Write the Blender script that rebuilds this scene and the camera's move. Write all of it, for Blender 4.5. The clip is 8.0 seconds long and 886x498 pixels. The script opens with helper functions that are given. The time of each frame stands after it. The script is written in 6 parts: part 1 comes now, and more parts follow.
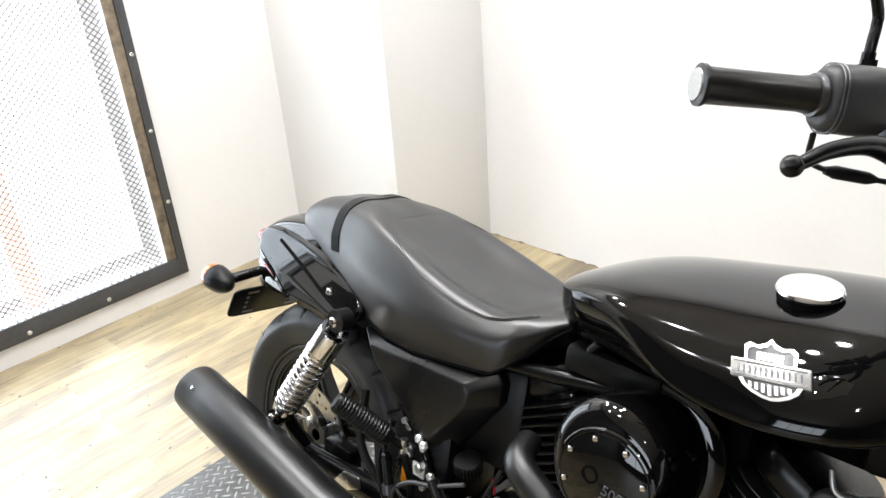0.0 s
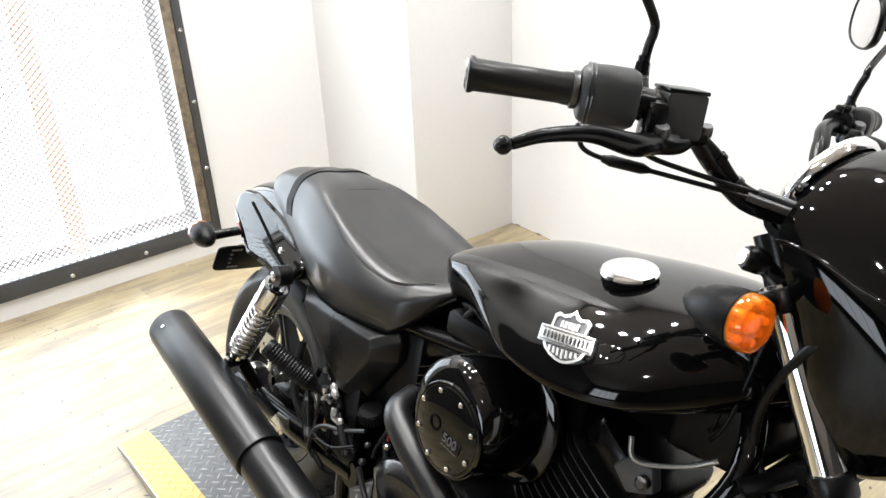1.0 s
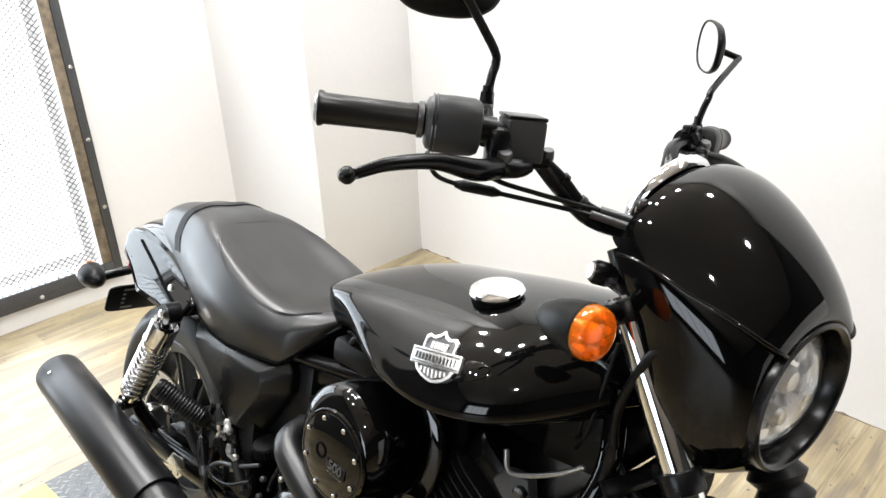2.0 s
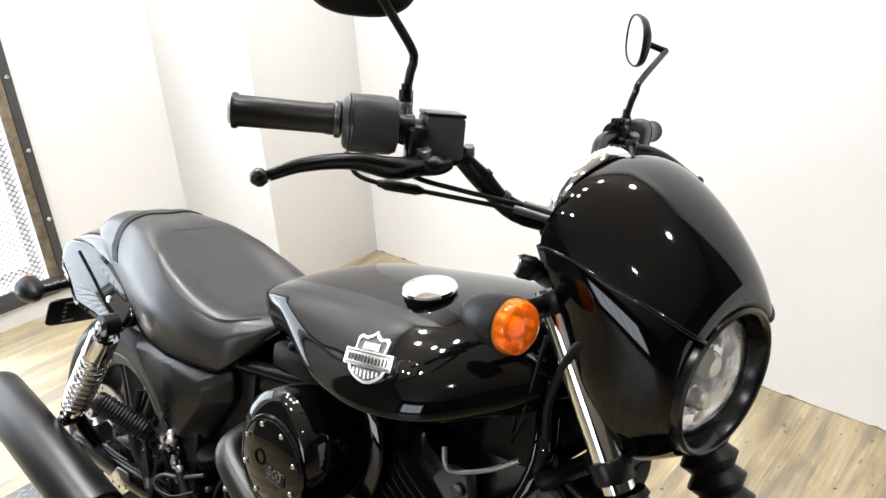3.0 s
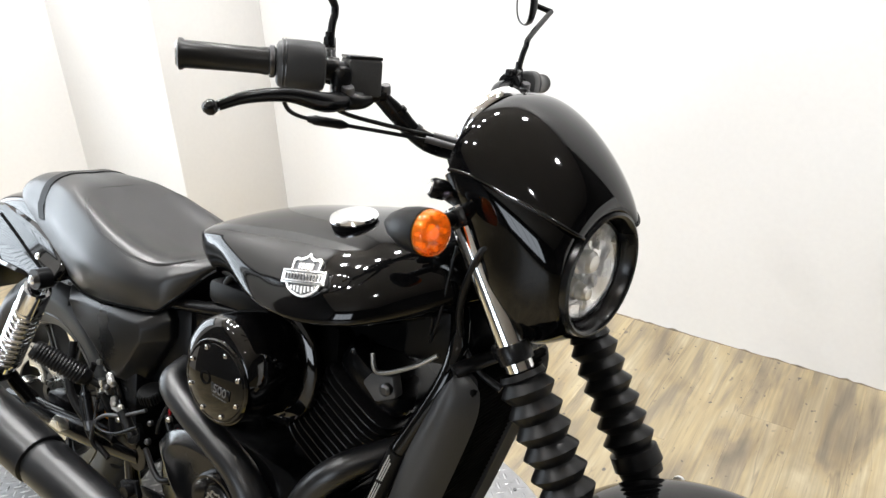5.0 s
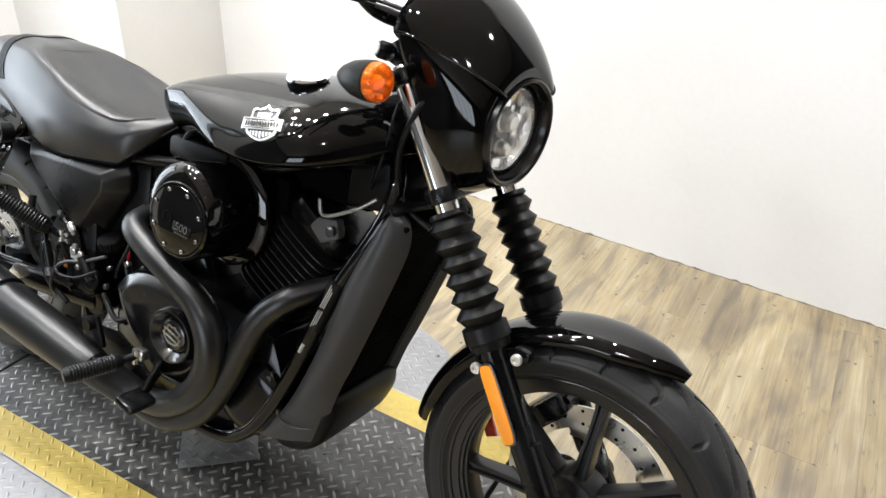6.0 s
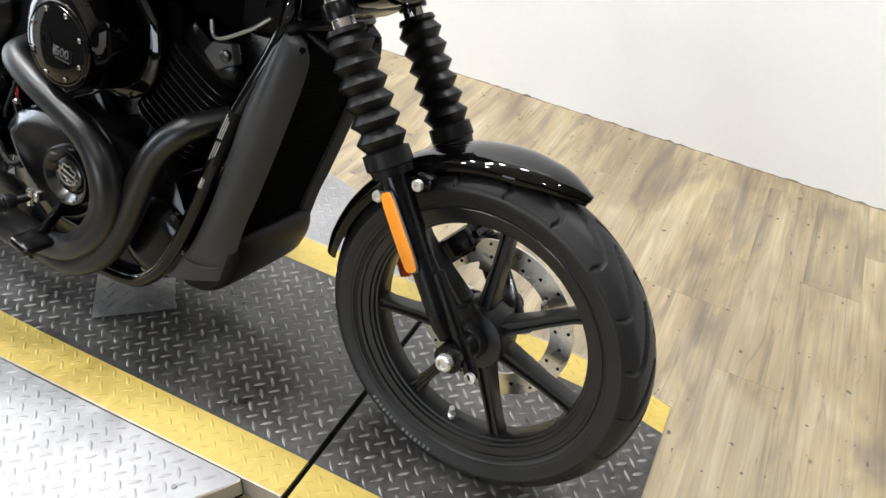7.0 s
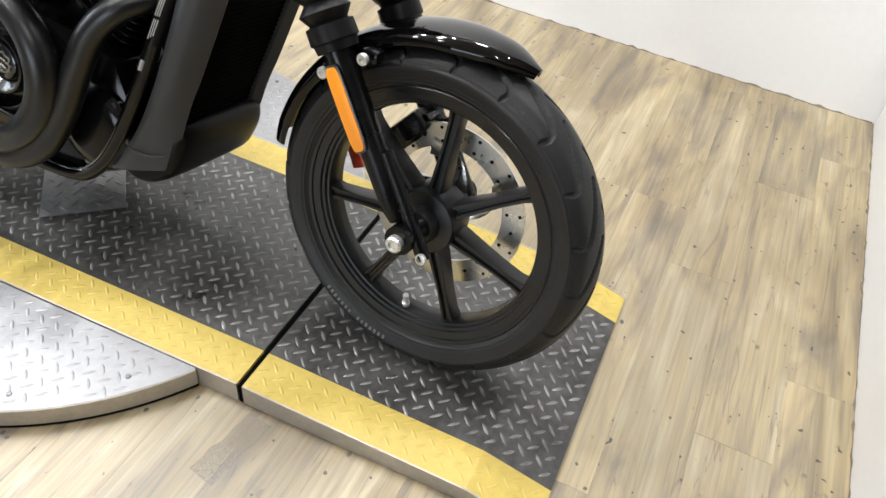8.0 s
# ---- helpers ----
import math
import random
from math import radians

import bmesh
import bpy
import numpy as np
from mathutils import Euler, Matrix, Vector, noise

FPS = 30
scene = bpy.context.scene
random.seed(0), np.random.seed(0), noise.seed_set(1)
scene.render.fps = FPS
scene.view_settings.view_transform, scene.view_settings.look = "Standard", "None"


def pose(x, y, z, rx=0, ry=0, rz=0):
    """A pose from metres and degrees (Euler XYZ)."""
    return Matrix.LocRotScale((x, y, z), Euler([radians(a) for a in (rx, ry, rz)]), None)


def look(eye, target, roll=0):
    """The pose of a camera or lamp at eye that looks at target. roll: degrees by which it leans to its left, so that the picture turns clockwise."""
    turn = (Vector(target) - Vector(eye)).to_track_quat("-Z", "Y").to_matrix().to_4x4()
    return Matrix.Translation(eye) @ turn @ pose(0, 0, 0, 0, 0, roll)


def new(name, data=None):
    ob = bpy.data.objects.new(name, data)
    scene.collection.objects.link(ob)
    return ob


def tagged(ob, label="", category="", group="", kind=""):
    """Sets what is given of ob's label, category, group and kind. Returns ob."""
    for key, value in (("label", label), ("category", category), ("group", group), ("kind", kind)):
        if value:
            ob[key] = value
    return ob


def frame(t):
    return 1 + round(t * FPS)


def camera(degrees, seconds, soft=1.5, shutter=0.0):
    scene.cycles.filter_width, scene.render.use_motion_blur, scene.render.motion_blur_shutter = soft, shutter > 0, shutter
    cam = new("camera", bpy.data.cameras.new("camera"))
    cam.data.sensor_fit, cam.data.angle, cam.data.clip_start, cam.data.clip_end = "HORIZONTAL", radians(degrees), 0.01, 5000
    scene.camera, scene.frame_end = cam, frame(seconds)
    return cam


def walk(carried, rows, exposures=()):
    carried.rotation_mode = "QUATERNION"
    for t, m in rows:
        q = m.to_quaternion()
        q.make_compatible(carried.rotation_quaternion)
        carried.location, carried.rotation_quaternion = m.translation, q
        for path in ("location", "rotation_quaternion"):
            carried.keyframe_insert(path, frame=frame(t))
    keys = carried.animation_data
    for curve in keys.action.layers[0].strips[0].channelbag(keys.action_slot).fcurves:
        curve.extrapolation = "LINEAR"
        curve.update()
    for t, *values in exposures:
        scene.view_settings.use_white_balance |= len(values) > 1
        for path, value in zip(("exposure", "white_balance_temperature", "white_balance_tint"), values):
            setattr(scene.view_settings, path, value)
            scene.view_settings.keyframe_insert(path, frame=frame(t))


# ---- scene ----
cam = camera(62.0, 8.0, soft=1.5)
PATH = [
    (0, (1.124, -0.797, 1.436), (-0.133, 0.498, 0.574), -4.4),
    (0.2, (1.206, -0.767, 1.436), (-0.147, 0.442, 0.595), -3.8),
    (0.5, (1.332, -0.718, 1.437), (-0.073, 0.426, 0.591), 0.9),
    (0.7, (1.387, -0.686, 1.436), (-0.039, 0.409, 0.561), -1.3),
    (1, (1.426, -0.67, 1.438), (0.017, 0.454, 0.571), -2.6),
    (1.2, (1.442, -0.659, 1.439), (0.058, 0.513, 0.595), -2.5),
    (1.5, (1.461, -0.646, 1.444), (0.12, 0.578, 0.606), -2.7),
    (1.7, (1.477, -0.64, 1.446), (0.158, 0.619, 0.624), -2.7),
    (3, (1.531, -0.599, 1.44), (0.306, 0.756, 0.627), -3.6),
    (3.5, (1.554, -0.582, 1.438), (0.38, 0.816, 0.621), -5.0),
    (4, (1.571, -0.572, 1.429), (0.411, 0.84, 0.618), -5.3),
    (4.2, (1.58, -0.592, 1.434), (0.428, 0.824, 0.617), -4.7),
    (5.3, (1.676, -0.82, 1.432), (0.719, 0.692, 0.541), -1.2),
    (5.5, (1.722, -0.866, 1.416), (0.799, 0.661, 0.513), -0.1),
    (5.8, (1.738, -0.906, 1.399), (0.881, 0.603, 0.405), 1.6),
    (6, (1.738, -0.936, 1.398), (0.918, 0.572, 0.372), 3.0),
    (6.2, (1.767, -0.93, 1.373), (0.971, 0.576, 0.325), 4.1),
    (6.5, (1.807, -0.914, 1.341), (1.055, 0.552, 0.206), 3.7),
    (7, (1.839, -0.912, 1.294), (1.208, 0.508, 0.034), 5.4),
    (7.5, (1.871, -0.925, 1.256), (1.307, 0.467, -0.064), 7.1),
    (8, (1.902, -0.939, 1.223), (1.398, 0.413, -0.162), 7.1),
]
walk(cam, [(t, look(eye, target, roll)) for t, eye, target, roll in PATH], exposures=[(0, -0.14, 6330, 10), (4.2, -0.13, 6360, 10), (6.0, -0.03, 6260, 10), (8, -0.03, 6230, 10)])

# ---- world and lights ----
world = bpy.data.worlds.new("daylight")
scene.world = world
world.use_nodes = True
wn = world.node_tree
sky = wn.nodes.new("ShaderNodeTexSky")
sky.sky_type, sky.sun_disc = "NISHITA", False
sky.sun_elevation, sky.sun_rotation = radians(40), radians(250)
wn.links.new(sky.outputs[0], wn.nodes["Background"].inputs[0])
wn.nodes["Background"].inputs[1].default_value = 0.1


def lamp(name, kind, place, target, energy, size, colour=(1, 1, 1), size_y=None, spot=None):
    data = bpy.data.lights.new(name, kind)
    data.energy, data.color = energy, colour
    if kind == "AREA":
        data.size = size
        data.shape = "DISK"
        if size_y:
            data.shape, data.size_y = "RECTANGLE", size_y
    else:
        data.shadow_soft_size = size
    if spot:
        data.spot_size, data.spot_blend = radians(spot), 0.6
    ob = new(name, data)
    ob.matrix_world = look(place, target)
    return ob


# daylight in the screened window and in the shop front behind the camera
lamp("window_daylight", "AREA", (-1.72, -0.42, 1.125), (1.0, -0.42, 1.075), 66, 1.36, (0.83, 0.925, 1.0), 1.90)
lamp("shopfront_daylight", "AREA", (0.6, -7.9, 1.55), (0.6, 0, 1.2), 105, 3.4, (0.84, 0.92, 1.0), 1.9)
# recessed ceiling spots
SPOTS = [(2.62, 0.52), (2.25, -2.40), (-1.25, 0.75), (-1.0, 0.12), (-0.40, 0.0), (0.05, -0.10), (0.15, 0.38), (0.40, 0.95), (-0.80, -1.40), (-0.08, -1.50), (1.30, 1.05)]
CEIL = 3.3
for sx, sy in SPOTS:
    lamp("ceiling_spot_light", "AREA", (sx, sy, CEIL - 0.03), (sx, sy, 0), 24.5, 0.13, (1.0, 0.985, 0.965))


# ---- geometry helpers ----
def spline(points, m):
    """Catmull-Rom through points, m samples, ends included."""
    p = np.array(points, float)
    n = len(p)
    q = np.vstack([2 * p[0] - p[1], p, 2 * p[-1] - p[-2]])
    out = []
    for u in np.linspace(0, n - 1, m):
        i = min(int(u), n - 2)
        f = u - i
        a, b, c, d = q[i], q[i + 1], q[i + 2], q[i + 3]
        out.append(0.5 * (2 * b + (c - a) * f + (2 * a - 5 * b + 4 * c - d) * f * f + (3 * b - a - 3 * c + d) * f ** 3))
    return np.array(out)


def loft(bm, rings, caps=True, closed=True):
    """Skin between rings of equal length."""
    rows = [[bm.verts.new(Vector(p)) for p in ring] for ring in rings]
    n = len(rows[0])
    for a, b in zip(rows, rows[1:]):
        for i in range(n if closed else n - 1):
            j = (i + 1) % n
            bm.faces.new((a[i], a[j], b[j], b[i]))
    if caps and closed:
        bm.faces.new(list(reversed(rows[0])))
        bm.faces.new(rows[-1])
    return rows


def frame_axes(d):
    d = Vector(d).normalized()
    ref = Vector((0, 0, 1)) if abs(d.z) < 0.9 else Vector((0, 1, 0))
    a = d.cross(ref).normalized()
    return d, a, d.cross(a)


def tube(bm, points, radius, seg=12, smooth=0, caps=True, flat=1.0):
    """A pipe along points; radius a number or one for each point."""
    rad = [radius] * len(points) if isinstance(radius, (int, float)) else list(radius)
    if smooth:
        data = spline([tuple(p) + (r,) for p, r in zip(points, rad)], smooth)
        points, rad = [Vector([float(c) for c in q[:3]]) for q in data], [float(q[3]) for q in data]
    pts = [Vector(p) for p in points]
    d, a, b = frame_axes(pts[1] - pts[0])
    rings = []
    for i, p in enumerate(pts):
        t = (pts[min(i + 1, len(pts) - 1)] - pts[max(i - 1, 0)]).normalized()
        a = (a - t * a.dot(t)).normalized()
        b = t.cross(a)
        rings.append([p + rad[i] * (math.cos(k * math.tau / seg) * a + flat * math.sin(k * math.tau / seg) * b) for k in range(seg)])
    loft(bm, rings, caps)
    return bm


def lathe(bm, profile, origin, axis, seg=32, caps=False):
    """Turned body: profile of (radius, height along axis)."""
    d, a, b = frame_axes(axis)
    o = Vector(origin)
    rings = [[o + d * h + r * (math.cos(k * math.tau / seg) * a + math.sin(k * math.tau / seg) * b) for k in range(seg)] for r, h in profile]
    loft(bm, rings, caps)
    return bm


def rod(bm, p, q, r, r2=None, seg=14):
    return tube(bm, [p, q], [r, r if r2 is None else r2], seg)


def bevel(bm, amount, segments=2, angle=30):
    edges = [e for e in bm.edges if len(e.link_faces) == 2 and e.calc_face_angle(0) > radians(angle)]
    bmesh.ops.bevel(bm, geom=edges, offset=amount, segments=segments, affect="EDGES", profile=0.5)
    return bm


def box(bm, centre, size, edge=0.0, turn=None, segments=2):
    b = bmesh.new()
    bmesh.ops.create_cube(b, size=1.0)
    bmesh.ops.scale(b, vec=size, verts=b.verts)
    if edge:
        bmesh.ops.bevel(b, geom=b.edges[:], offset=edge, segments=segments, affect="EDGES", profile=0.5)
    m = Matrix.Translation(centre) @ (turn.to_4x4() if turn else Matrix())
    b.transform(m)
    return merge(bm, b)


def merge(bm, other):
    data = bpy.data.meshes.new("piece")
    other.to_mesh(data)
    other.free()
    bm.from_mesh(data)
    bpy.data.meshes.remove(data)
    return bm


def prism(bm, outline, place, depth, edge=0.0, inset=None, segments=2):
    """An outline in the plane, mapped by place(u, v, w), extruded from w=0 to depth. inset: (amount, depth) of a raised face."""
    b = bmesh.new()
    n = len(outline)
    c = (sum(p[0] for p in outline) / n, sum(p[1] for p in outline) / n)
    rings = [[(u, v, 0) for u, v in outline], [(u, v, depth) for u, v in outline]]
    if inset:
        k, more = inset
        rings.append([(c[0] + (u - c[0]) * k, c[1] + (v - c[1]) * k, depth + more) for u, v in outline])
    loft(b, [[Vector(place(*p)) for p in ring] for ring in rings])
    bmesh.ops.recalc_face_normals(b, faces=b.faces)
    if edge:
        bevel(b, edge, segments, 20)
    return merge(bm, b)


def body(stations, nx=40, ny=14):
    """A mirrored body along x: stations of (x, half section from top to bottom as (y, z) pairs)."""
    flat = [[x] + [c for p in half for c in p] for x, half in stations]
    bm = bmesh.new()
    rings = []
    for row in spline(flat, nx):
        half = spline(np.array(row[1:]).reshape(-1, 2), ny)
        half[:, 0] = np.maximum(half[:, 0], 0)
        right = [(row[0], -y, z) for y, z in half]
        left = [(row[0], y, z) for y, z in reversed(half[1:-1])]
        rings.append(right + left)
    loft(bm, rings)
    bmesh.ops.recalc_face_normals(bm, faces=bm.faces)
    return bm


def part(name, bm, material, parent=None, label="", sharp=38, turn=None):
    """Links a bmesh as one mesh object, under a thing or a part."""
    if turn is not None:
        bm.transform(turn)
    bmesh.ops.recalc_face_normals(bm, faces=bm.faces)
    data = bpy.data.meshes.new(name)
    bm.to_mesh(data)
    bm.free()
    data.polygons.foreach_set("use_smooth", [True] * len(data.polygons))
    data.set_sharp_from_angle(angle=radians(sharp))
    data.materials.append(material)
    ob = new(name, data)
    if parent:
        ob.parent = parent
    if label:
        ob["label"] = label
    return ob


# ---- materials ----
def surface(name, colour, rough=0.5, metal=0.0, vary=0.12, scale=8.0, grain=90.0, bump=0.0, coat=0.0, rough_vary=0.08, dust=0.0, specular=0.5):
    m = bpy.data.materials.new(name)
    m.use_nodes = True
    t = m.node_tree
    b = t.nodes["Principled BSDF"]
    b.inputs["Metallic"].default_value = metal
    b.inputs["Coat Weight"].default_value = coat
    b.inputs["Coat Roughness"].default_value = 0.03
    b.inputs["Specular IOR Level"].default_value = specular
    co = t.nodes.new("ShaderNodeTexCoord")
    big = t.nodes.new("ShaderNodeTexNoise")
    big.inputs["Scale"].default_value, big.inputs["Detail"].default_value = scale, 6
    fine = t.nodes.new("ShaderNodeTexNoise")
    fine.inputs["Scale"].default_value, fine.inputs["Detail"].default_value = grain, 4
    for n in (big, fine):
        t.links.new(co.outputs["Object"], n.inputs["Vector"])
    add = t.nodes.new("ShaderNodeMath")
    add.operation = "ADD"
    t.links.new(big.outputs[0], add.inputs[0])
    t.links.new(fine.outputs[0], add.inputs[1])
    ramp = t.nodes.new("ShaderNodeMapRange")
    ramp.inputs[1].default_value, ramp.inputs[2].default_value = 0.6, 1.4
    t.links.new(add.outputs[0], ramp.inputs[0])
    mix = t.nodes.new("ShaderNodeMix")
    mix.data_type = "RGBA"
    lo = [max(c * (1 - vary), 0) for c in colour]
    hi = [min(c * (1 + vary) + dust, 1) for c in colour]
    mix.inputs[6].default_value, mix.inputs[7].default_value = (*lo, 1), (*hi, 1)
    t.links.new(ramp.outputs[0], mix.inputs[0])
    t.links.new(mix.outputs[2], b.inputs["Base Color"])
    rr = t.nodes.new("ShaderNodeMapRange")
    rr.inputs[1].default_value, rr.inputs[2].default_value = 0.3, 0.7
    rr.inputs[3].default_value, rr.inputs[4].default_value = max(rough - rough_vary, 0.01), min(rough + rough_vary, 1)
    t.links.new(big.outputs[0], rr.inputs[0])
    t.links.new(rr.outputs[0], b.inputs["Roughness"])
    if bump:
        bp = t.nodes.new("ShaderNodeBump")
        bp.inputs["Strength"].default_value, bp.inputs["Distance"].default_value = 1.0, bump
        t.links.new(fine.outputs[0], bp.inputs["Height"])
        t.links.new(bp.outputs[0], b.inputs["Normal"])
    return m


def glow(name, colour, strength):
    m = bpy.data.materials.new(name)
    m.use_nodes = True
    b = m.node_tree.nodes["Principled BSDF"]
    b.inputs["Emission Color"].default_value, b.inputs["Emission Strength"].default_value = (*colour, 1), strength
    b.inputs["Base Color"].default_value = (*colour, 1)
    return m


def glass(name, colour=(1, 1, 1), rough=0.02, ior=1.45):
    m = bpy.data.materials.new(name)
    m.use_nodes = True
    b = m.node_tree.nodes["Principled BSDF"]
    b.inputs["Base Color"].default_value, b.inputs["Roughness"].default_value = (*colour, 1), rough
    b.inputs["Transmission Weight"].default_value, b.inputs["IOR"].default_value = 1.0, ior
    return m


def wood_floor():
    m = bpy.data.materials.new("oak_vinyl_plank")
    m.use_nodes = True
    t = m.node_tree
    b = t.nodes["Principled BSDF"]
    co = t.nodes.new("ShaderNodeTexCoord")
    info = t.nodes.new("ShaderNodeObjectInfo")
    shift = t.nodes.new("ShaderNodeVectorMath")
    shift.operation = "MULTIPLY_ADD"
    comb = t.nodes.new("ShaderNodeCombineXYZ")
    for k in range(3):
        t.links.new(info.outputs["Random"], comb.inputs[k])
    shift.inputs[1].default_value = (40, 40, 40)
    t.links.new(comb.outputs[0], shift.inputs[0])
    t.links.new(co.outputs["Object"], shift.inputs[2])

    def noise_at(stretch, scale, detail, distort=0.0):
        mp = t.nodes.new("ShaderNodeMapping")
        mp.inputs["Scale"].default_value = stretch
        t.links.new(shift.outputs[0], mp.inputs["Vector"])
        n = t.nodes.new("ShaderNodeTexNoise")
        n.inputs["Scale"].default_value, n.inputs["Detail"].default_value, n.inputs["Distortion"].default_value = scale, detail, distort
        t.links.new(mp.outputs[0], n.inputs["Vector"])
        return n

    patch = noise_at((1, 0.17, 1), 13, 8, 1.1)
    grain = noise_at((1, 0.03, 1), 130, 6, 0.3)
    knot = noise_at((1, 0.7, 1), 26, 2, 0.0)
    ramp = t.nodes.new("ShaderNodeValToRGB")
    e = ramp.color_ramp.elements
    e[0].position, e[0].color = 0.25, (0.125, 0.100, 0.066, 1)
    e[1].position, e[1].color = 0.70, (0.375, 0.315, 0.205, 1)
    for pos, col in ((0.39, (0.205, 0.166, 0.104, 1)), (0.50, (0.300, 0.238, 0.132, 1)), (0.60, (0.310, 0.258, 0.160, 1))):
        mid = e.new(pos)
        mid.color = col
    t.links.new(patch.outputs[0], ramp.inputs[0])
    mixg = t.nodes.new("ShaderNodeMix")
    mixg.data_type, mixg.blend_type = "RGBA", "OVERLAY"
    mixg.inputs[0].default_value = 0.55
    t.links.new(ramp.outputs[0], mixg.inputs[6])
    t.links.new(grain.outputs[0], mixg.inputs[7])

    def darken(source, low, high, colour, below):
        m1 = t.nodes.new("ShaderNodeMapRange")
        m1.inputs[1].default_value, m1.inputs[2].default_value = low, high
        m1.inputs[3].default_value, m1.inputs[4].default_value = (0, 1) if not below else (0.55, 0)
        t.links.new(source, m1.inputs[0])
        mx = t.nodes.new("ShaderNodeMix")
        mx.data_type = "RGBA"
        mx.inputs[7].default_value = colour
        t.links.new(m1.outputs[0], mx.inputs[0])
        return mx

    # thin drying cracks along the board, where a stretched noise crosses its middle
    crack = noise_at((1, 0.045, 1), 17, 3, 0.6)
    off = t.nodes.new("ShaderNodeMath")
    off.operation = "SUBTRACT"
    off.inputs[1].default_value = 0.56
    t.links.new(crack.outputs[0], off.inputs[0])
    ab = t.nodes.new("ShaderNodeMath")
    ab.operation = "ABSOLUTE"
    t.links.new(off.outputs[0], ab.inputs[0])
    cracks = darken(ab.outputs[0], 0.0, 0.0060, (0.085, 0.062, 0.040, 1), True)
    t.links.new(mixg.outputs[2], cracks.inputs[6])
    dots = noise_at((1, 0.8, 1), 55, 1, 0.0)
    specks = darken(dots.outputs[0], 0.735, 0.765, (0.030, 0.022, 0.016, 1), False)
    t.links.new(cracks.outputs[2], specks.inputs[6])
    mixk = darken(knot.outputs[0], 0.70, 0.78, (0.090, 0.066, 0.044, 1), False)
    t.links.new(specks.outputs[2], mixk.inputs[6])
    tone = t.nodes.new("ShaderNodeHueSaturation")
    vr = t.nodes.new("ShaderNodeMapRange")
    vr.inputs[3].default_value, vr.inputs[4].default_value = 0.88, 1.16
    tone.inputs["Saturation"].default_value = 1.07
    t.links.new(info.outputs["Random"], vr.inputs[0])
    t.links.new(vr.outputs[0], tone.inputs["Value"])
    t.links.new(mixk.outputs[2], tone.inputs["Color"])
    # broad worn brown areas that run over several boards
    geo = t.nodes.new("ShaderNodeNewGeometry")
    mpw = t.nodes.new("ShaderNodeMapping")
    mpw.inputs["Scale"].default_value = (1, 0.45, 1)
    t.links.new(geo.outputs["Position"], mpw.inputs["Vector"])
    worn = t.nodes.new("ShaderNodeTexNoise")
    worn.inputs["Scale"].default_value, worn.inputs["Detail"].default_value, worn.inputs["Distortion"].default_value = 4.5, 7, 0.8
    t.links.new(mpw.outputs[0], worn.inputs["Vector"])
    wr = t.nodes.new("ShaderNodeMapRange")
    wr.inputs[1].default_value, wr.inputs[2].default_value = 0.47, 0.66
    t.links.new(worn.outputs[0], wr.inputs[0])
    wm = t.nodes.new("ShaderNodeMix")
    wm.data_type, wm.blend_type = "RGBA", "MULTIPLY"
    wm.inputs[7].default_value = (0.70, 0.66, 0.60, 1)
    t.links.new(wr.outputs[0], wm.inputs[0])
    t.links.new(tone.outputs[0], wm.inputs[6])
    t.links.new(wm.outputs[2], b.inputs["Base Color"])
    b.inputs["Roughness"].default_value = 0.50
    b.inputs["Specular IOR Level"].default_value = 0.7
    b.inputs["Coat Weight"].default_value = 1.0
    b.inputs["Coat Roughness"].default_value = 0.56
    bp = t.nodes.new("ShaderNodeBump")
    bp.inputs["Distance"].default_value, bp.inputs["Strength"].default_value = 0.0004, 0.8
    t.links.new(grain.outputs[0], bp.inputs["Height"])
    t.links.new(bp.outputs[0], b.inputs["Normal"])
    return m


M_WALL = surface("white_wall_paint", (0.690, 0.684, 0.674), 0.6, vary=0.025, scale=2.2, grain=60, bump=0.0004)
M_CEIL = surface("beige_ceiling_paint", (0.70, 0.64, 0.58), 0.8, vary=0.1, scale=1.5)
M_GREYWALL = surface("grey_wall_paint", (0.060, 0.056, 0.053), 0.7, vary=0.08, scale=1.2)
M_WOOD = wood_floor()
M_DECK = surface("black_deck_paint", (0.036, 0.0345, 0.032), 0.40, vary=0.7, scale=7, grain=55, bump=0.0006, dust=0.035, rough_vary=0.16)
M_TREAD = surface("worn_black_tread", (0.170, 0.168, 0.162), 0.34, metal=0.5, vary=0.8, scale=12, grain=40, dust=0.05)
M_YELLOW = surface("yellow_deck_paint", (0.55, 0.415, 0.095), 0.40, vary=0.16, scale=6, grain=60, bump=0.0003)
M_STEEL = surface("bare_tread_plate", (0.27, 0.27, 0.275), 0.46, metal=0.65, vary=0.16, scale=7, grain=60, bump=0.0002)
M_BADGE = surface("brushed_badge_metal", (0.40, 0.40, 0.39), 0.32, metal=0.85, vary=0.2, grain=300)
M_GRIP = surface("worn_rubber_grip", (0.0120, 0.0116, 0.0112), 0.34, specular=0.34, vary=0.2, grain=200, bump=0.00012)
M_RESERVOIR = surface("grey_cast_reservoir", (0.036, 0.036, 0.036), 0.40, specular=0.36, vary=0.2, grain=300, bump=0.0001)
M_AMBERBULB = surface("bright_amber_bulb", (0.95, 0.52, 0.06), 0.25, vary=0.1)
M_PAD = surface("dull_tread_plate", (0.20, 0.20, 0.20), 0.42, metal=0.6, vary=0.25, scale=14, grain=60, bump=0.0003)
M_BEZEL = surface("semi_gloss_bezel", (0.004, 0.004, 0.0042), 0.22, vary=0.12, specular=0.40)
M_SEAM = surface("black_rubber_seam", (0.0022, 0.0022, 0.0022), 0.8, specular=0.04)
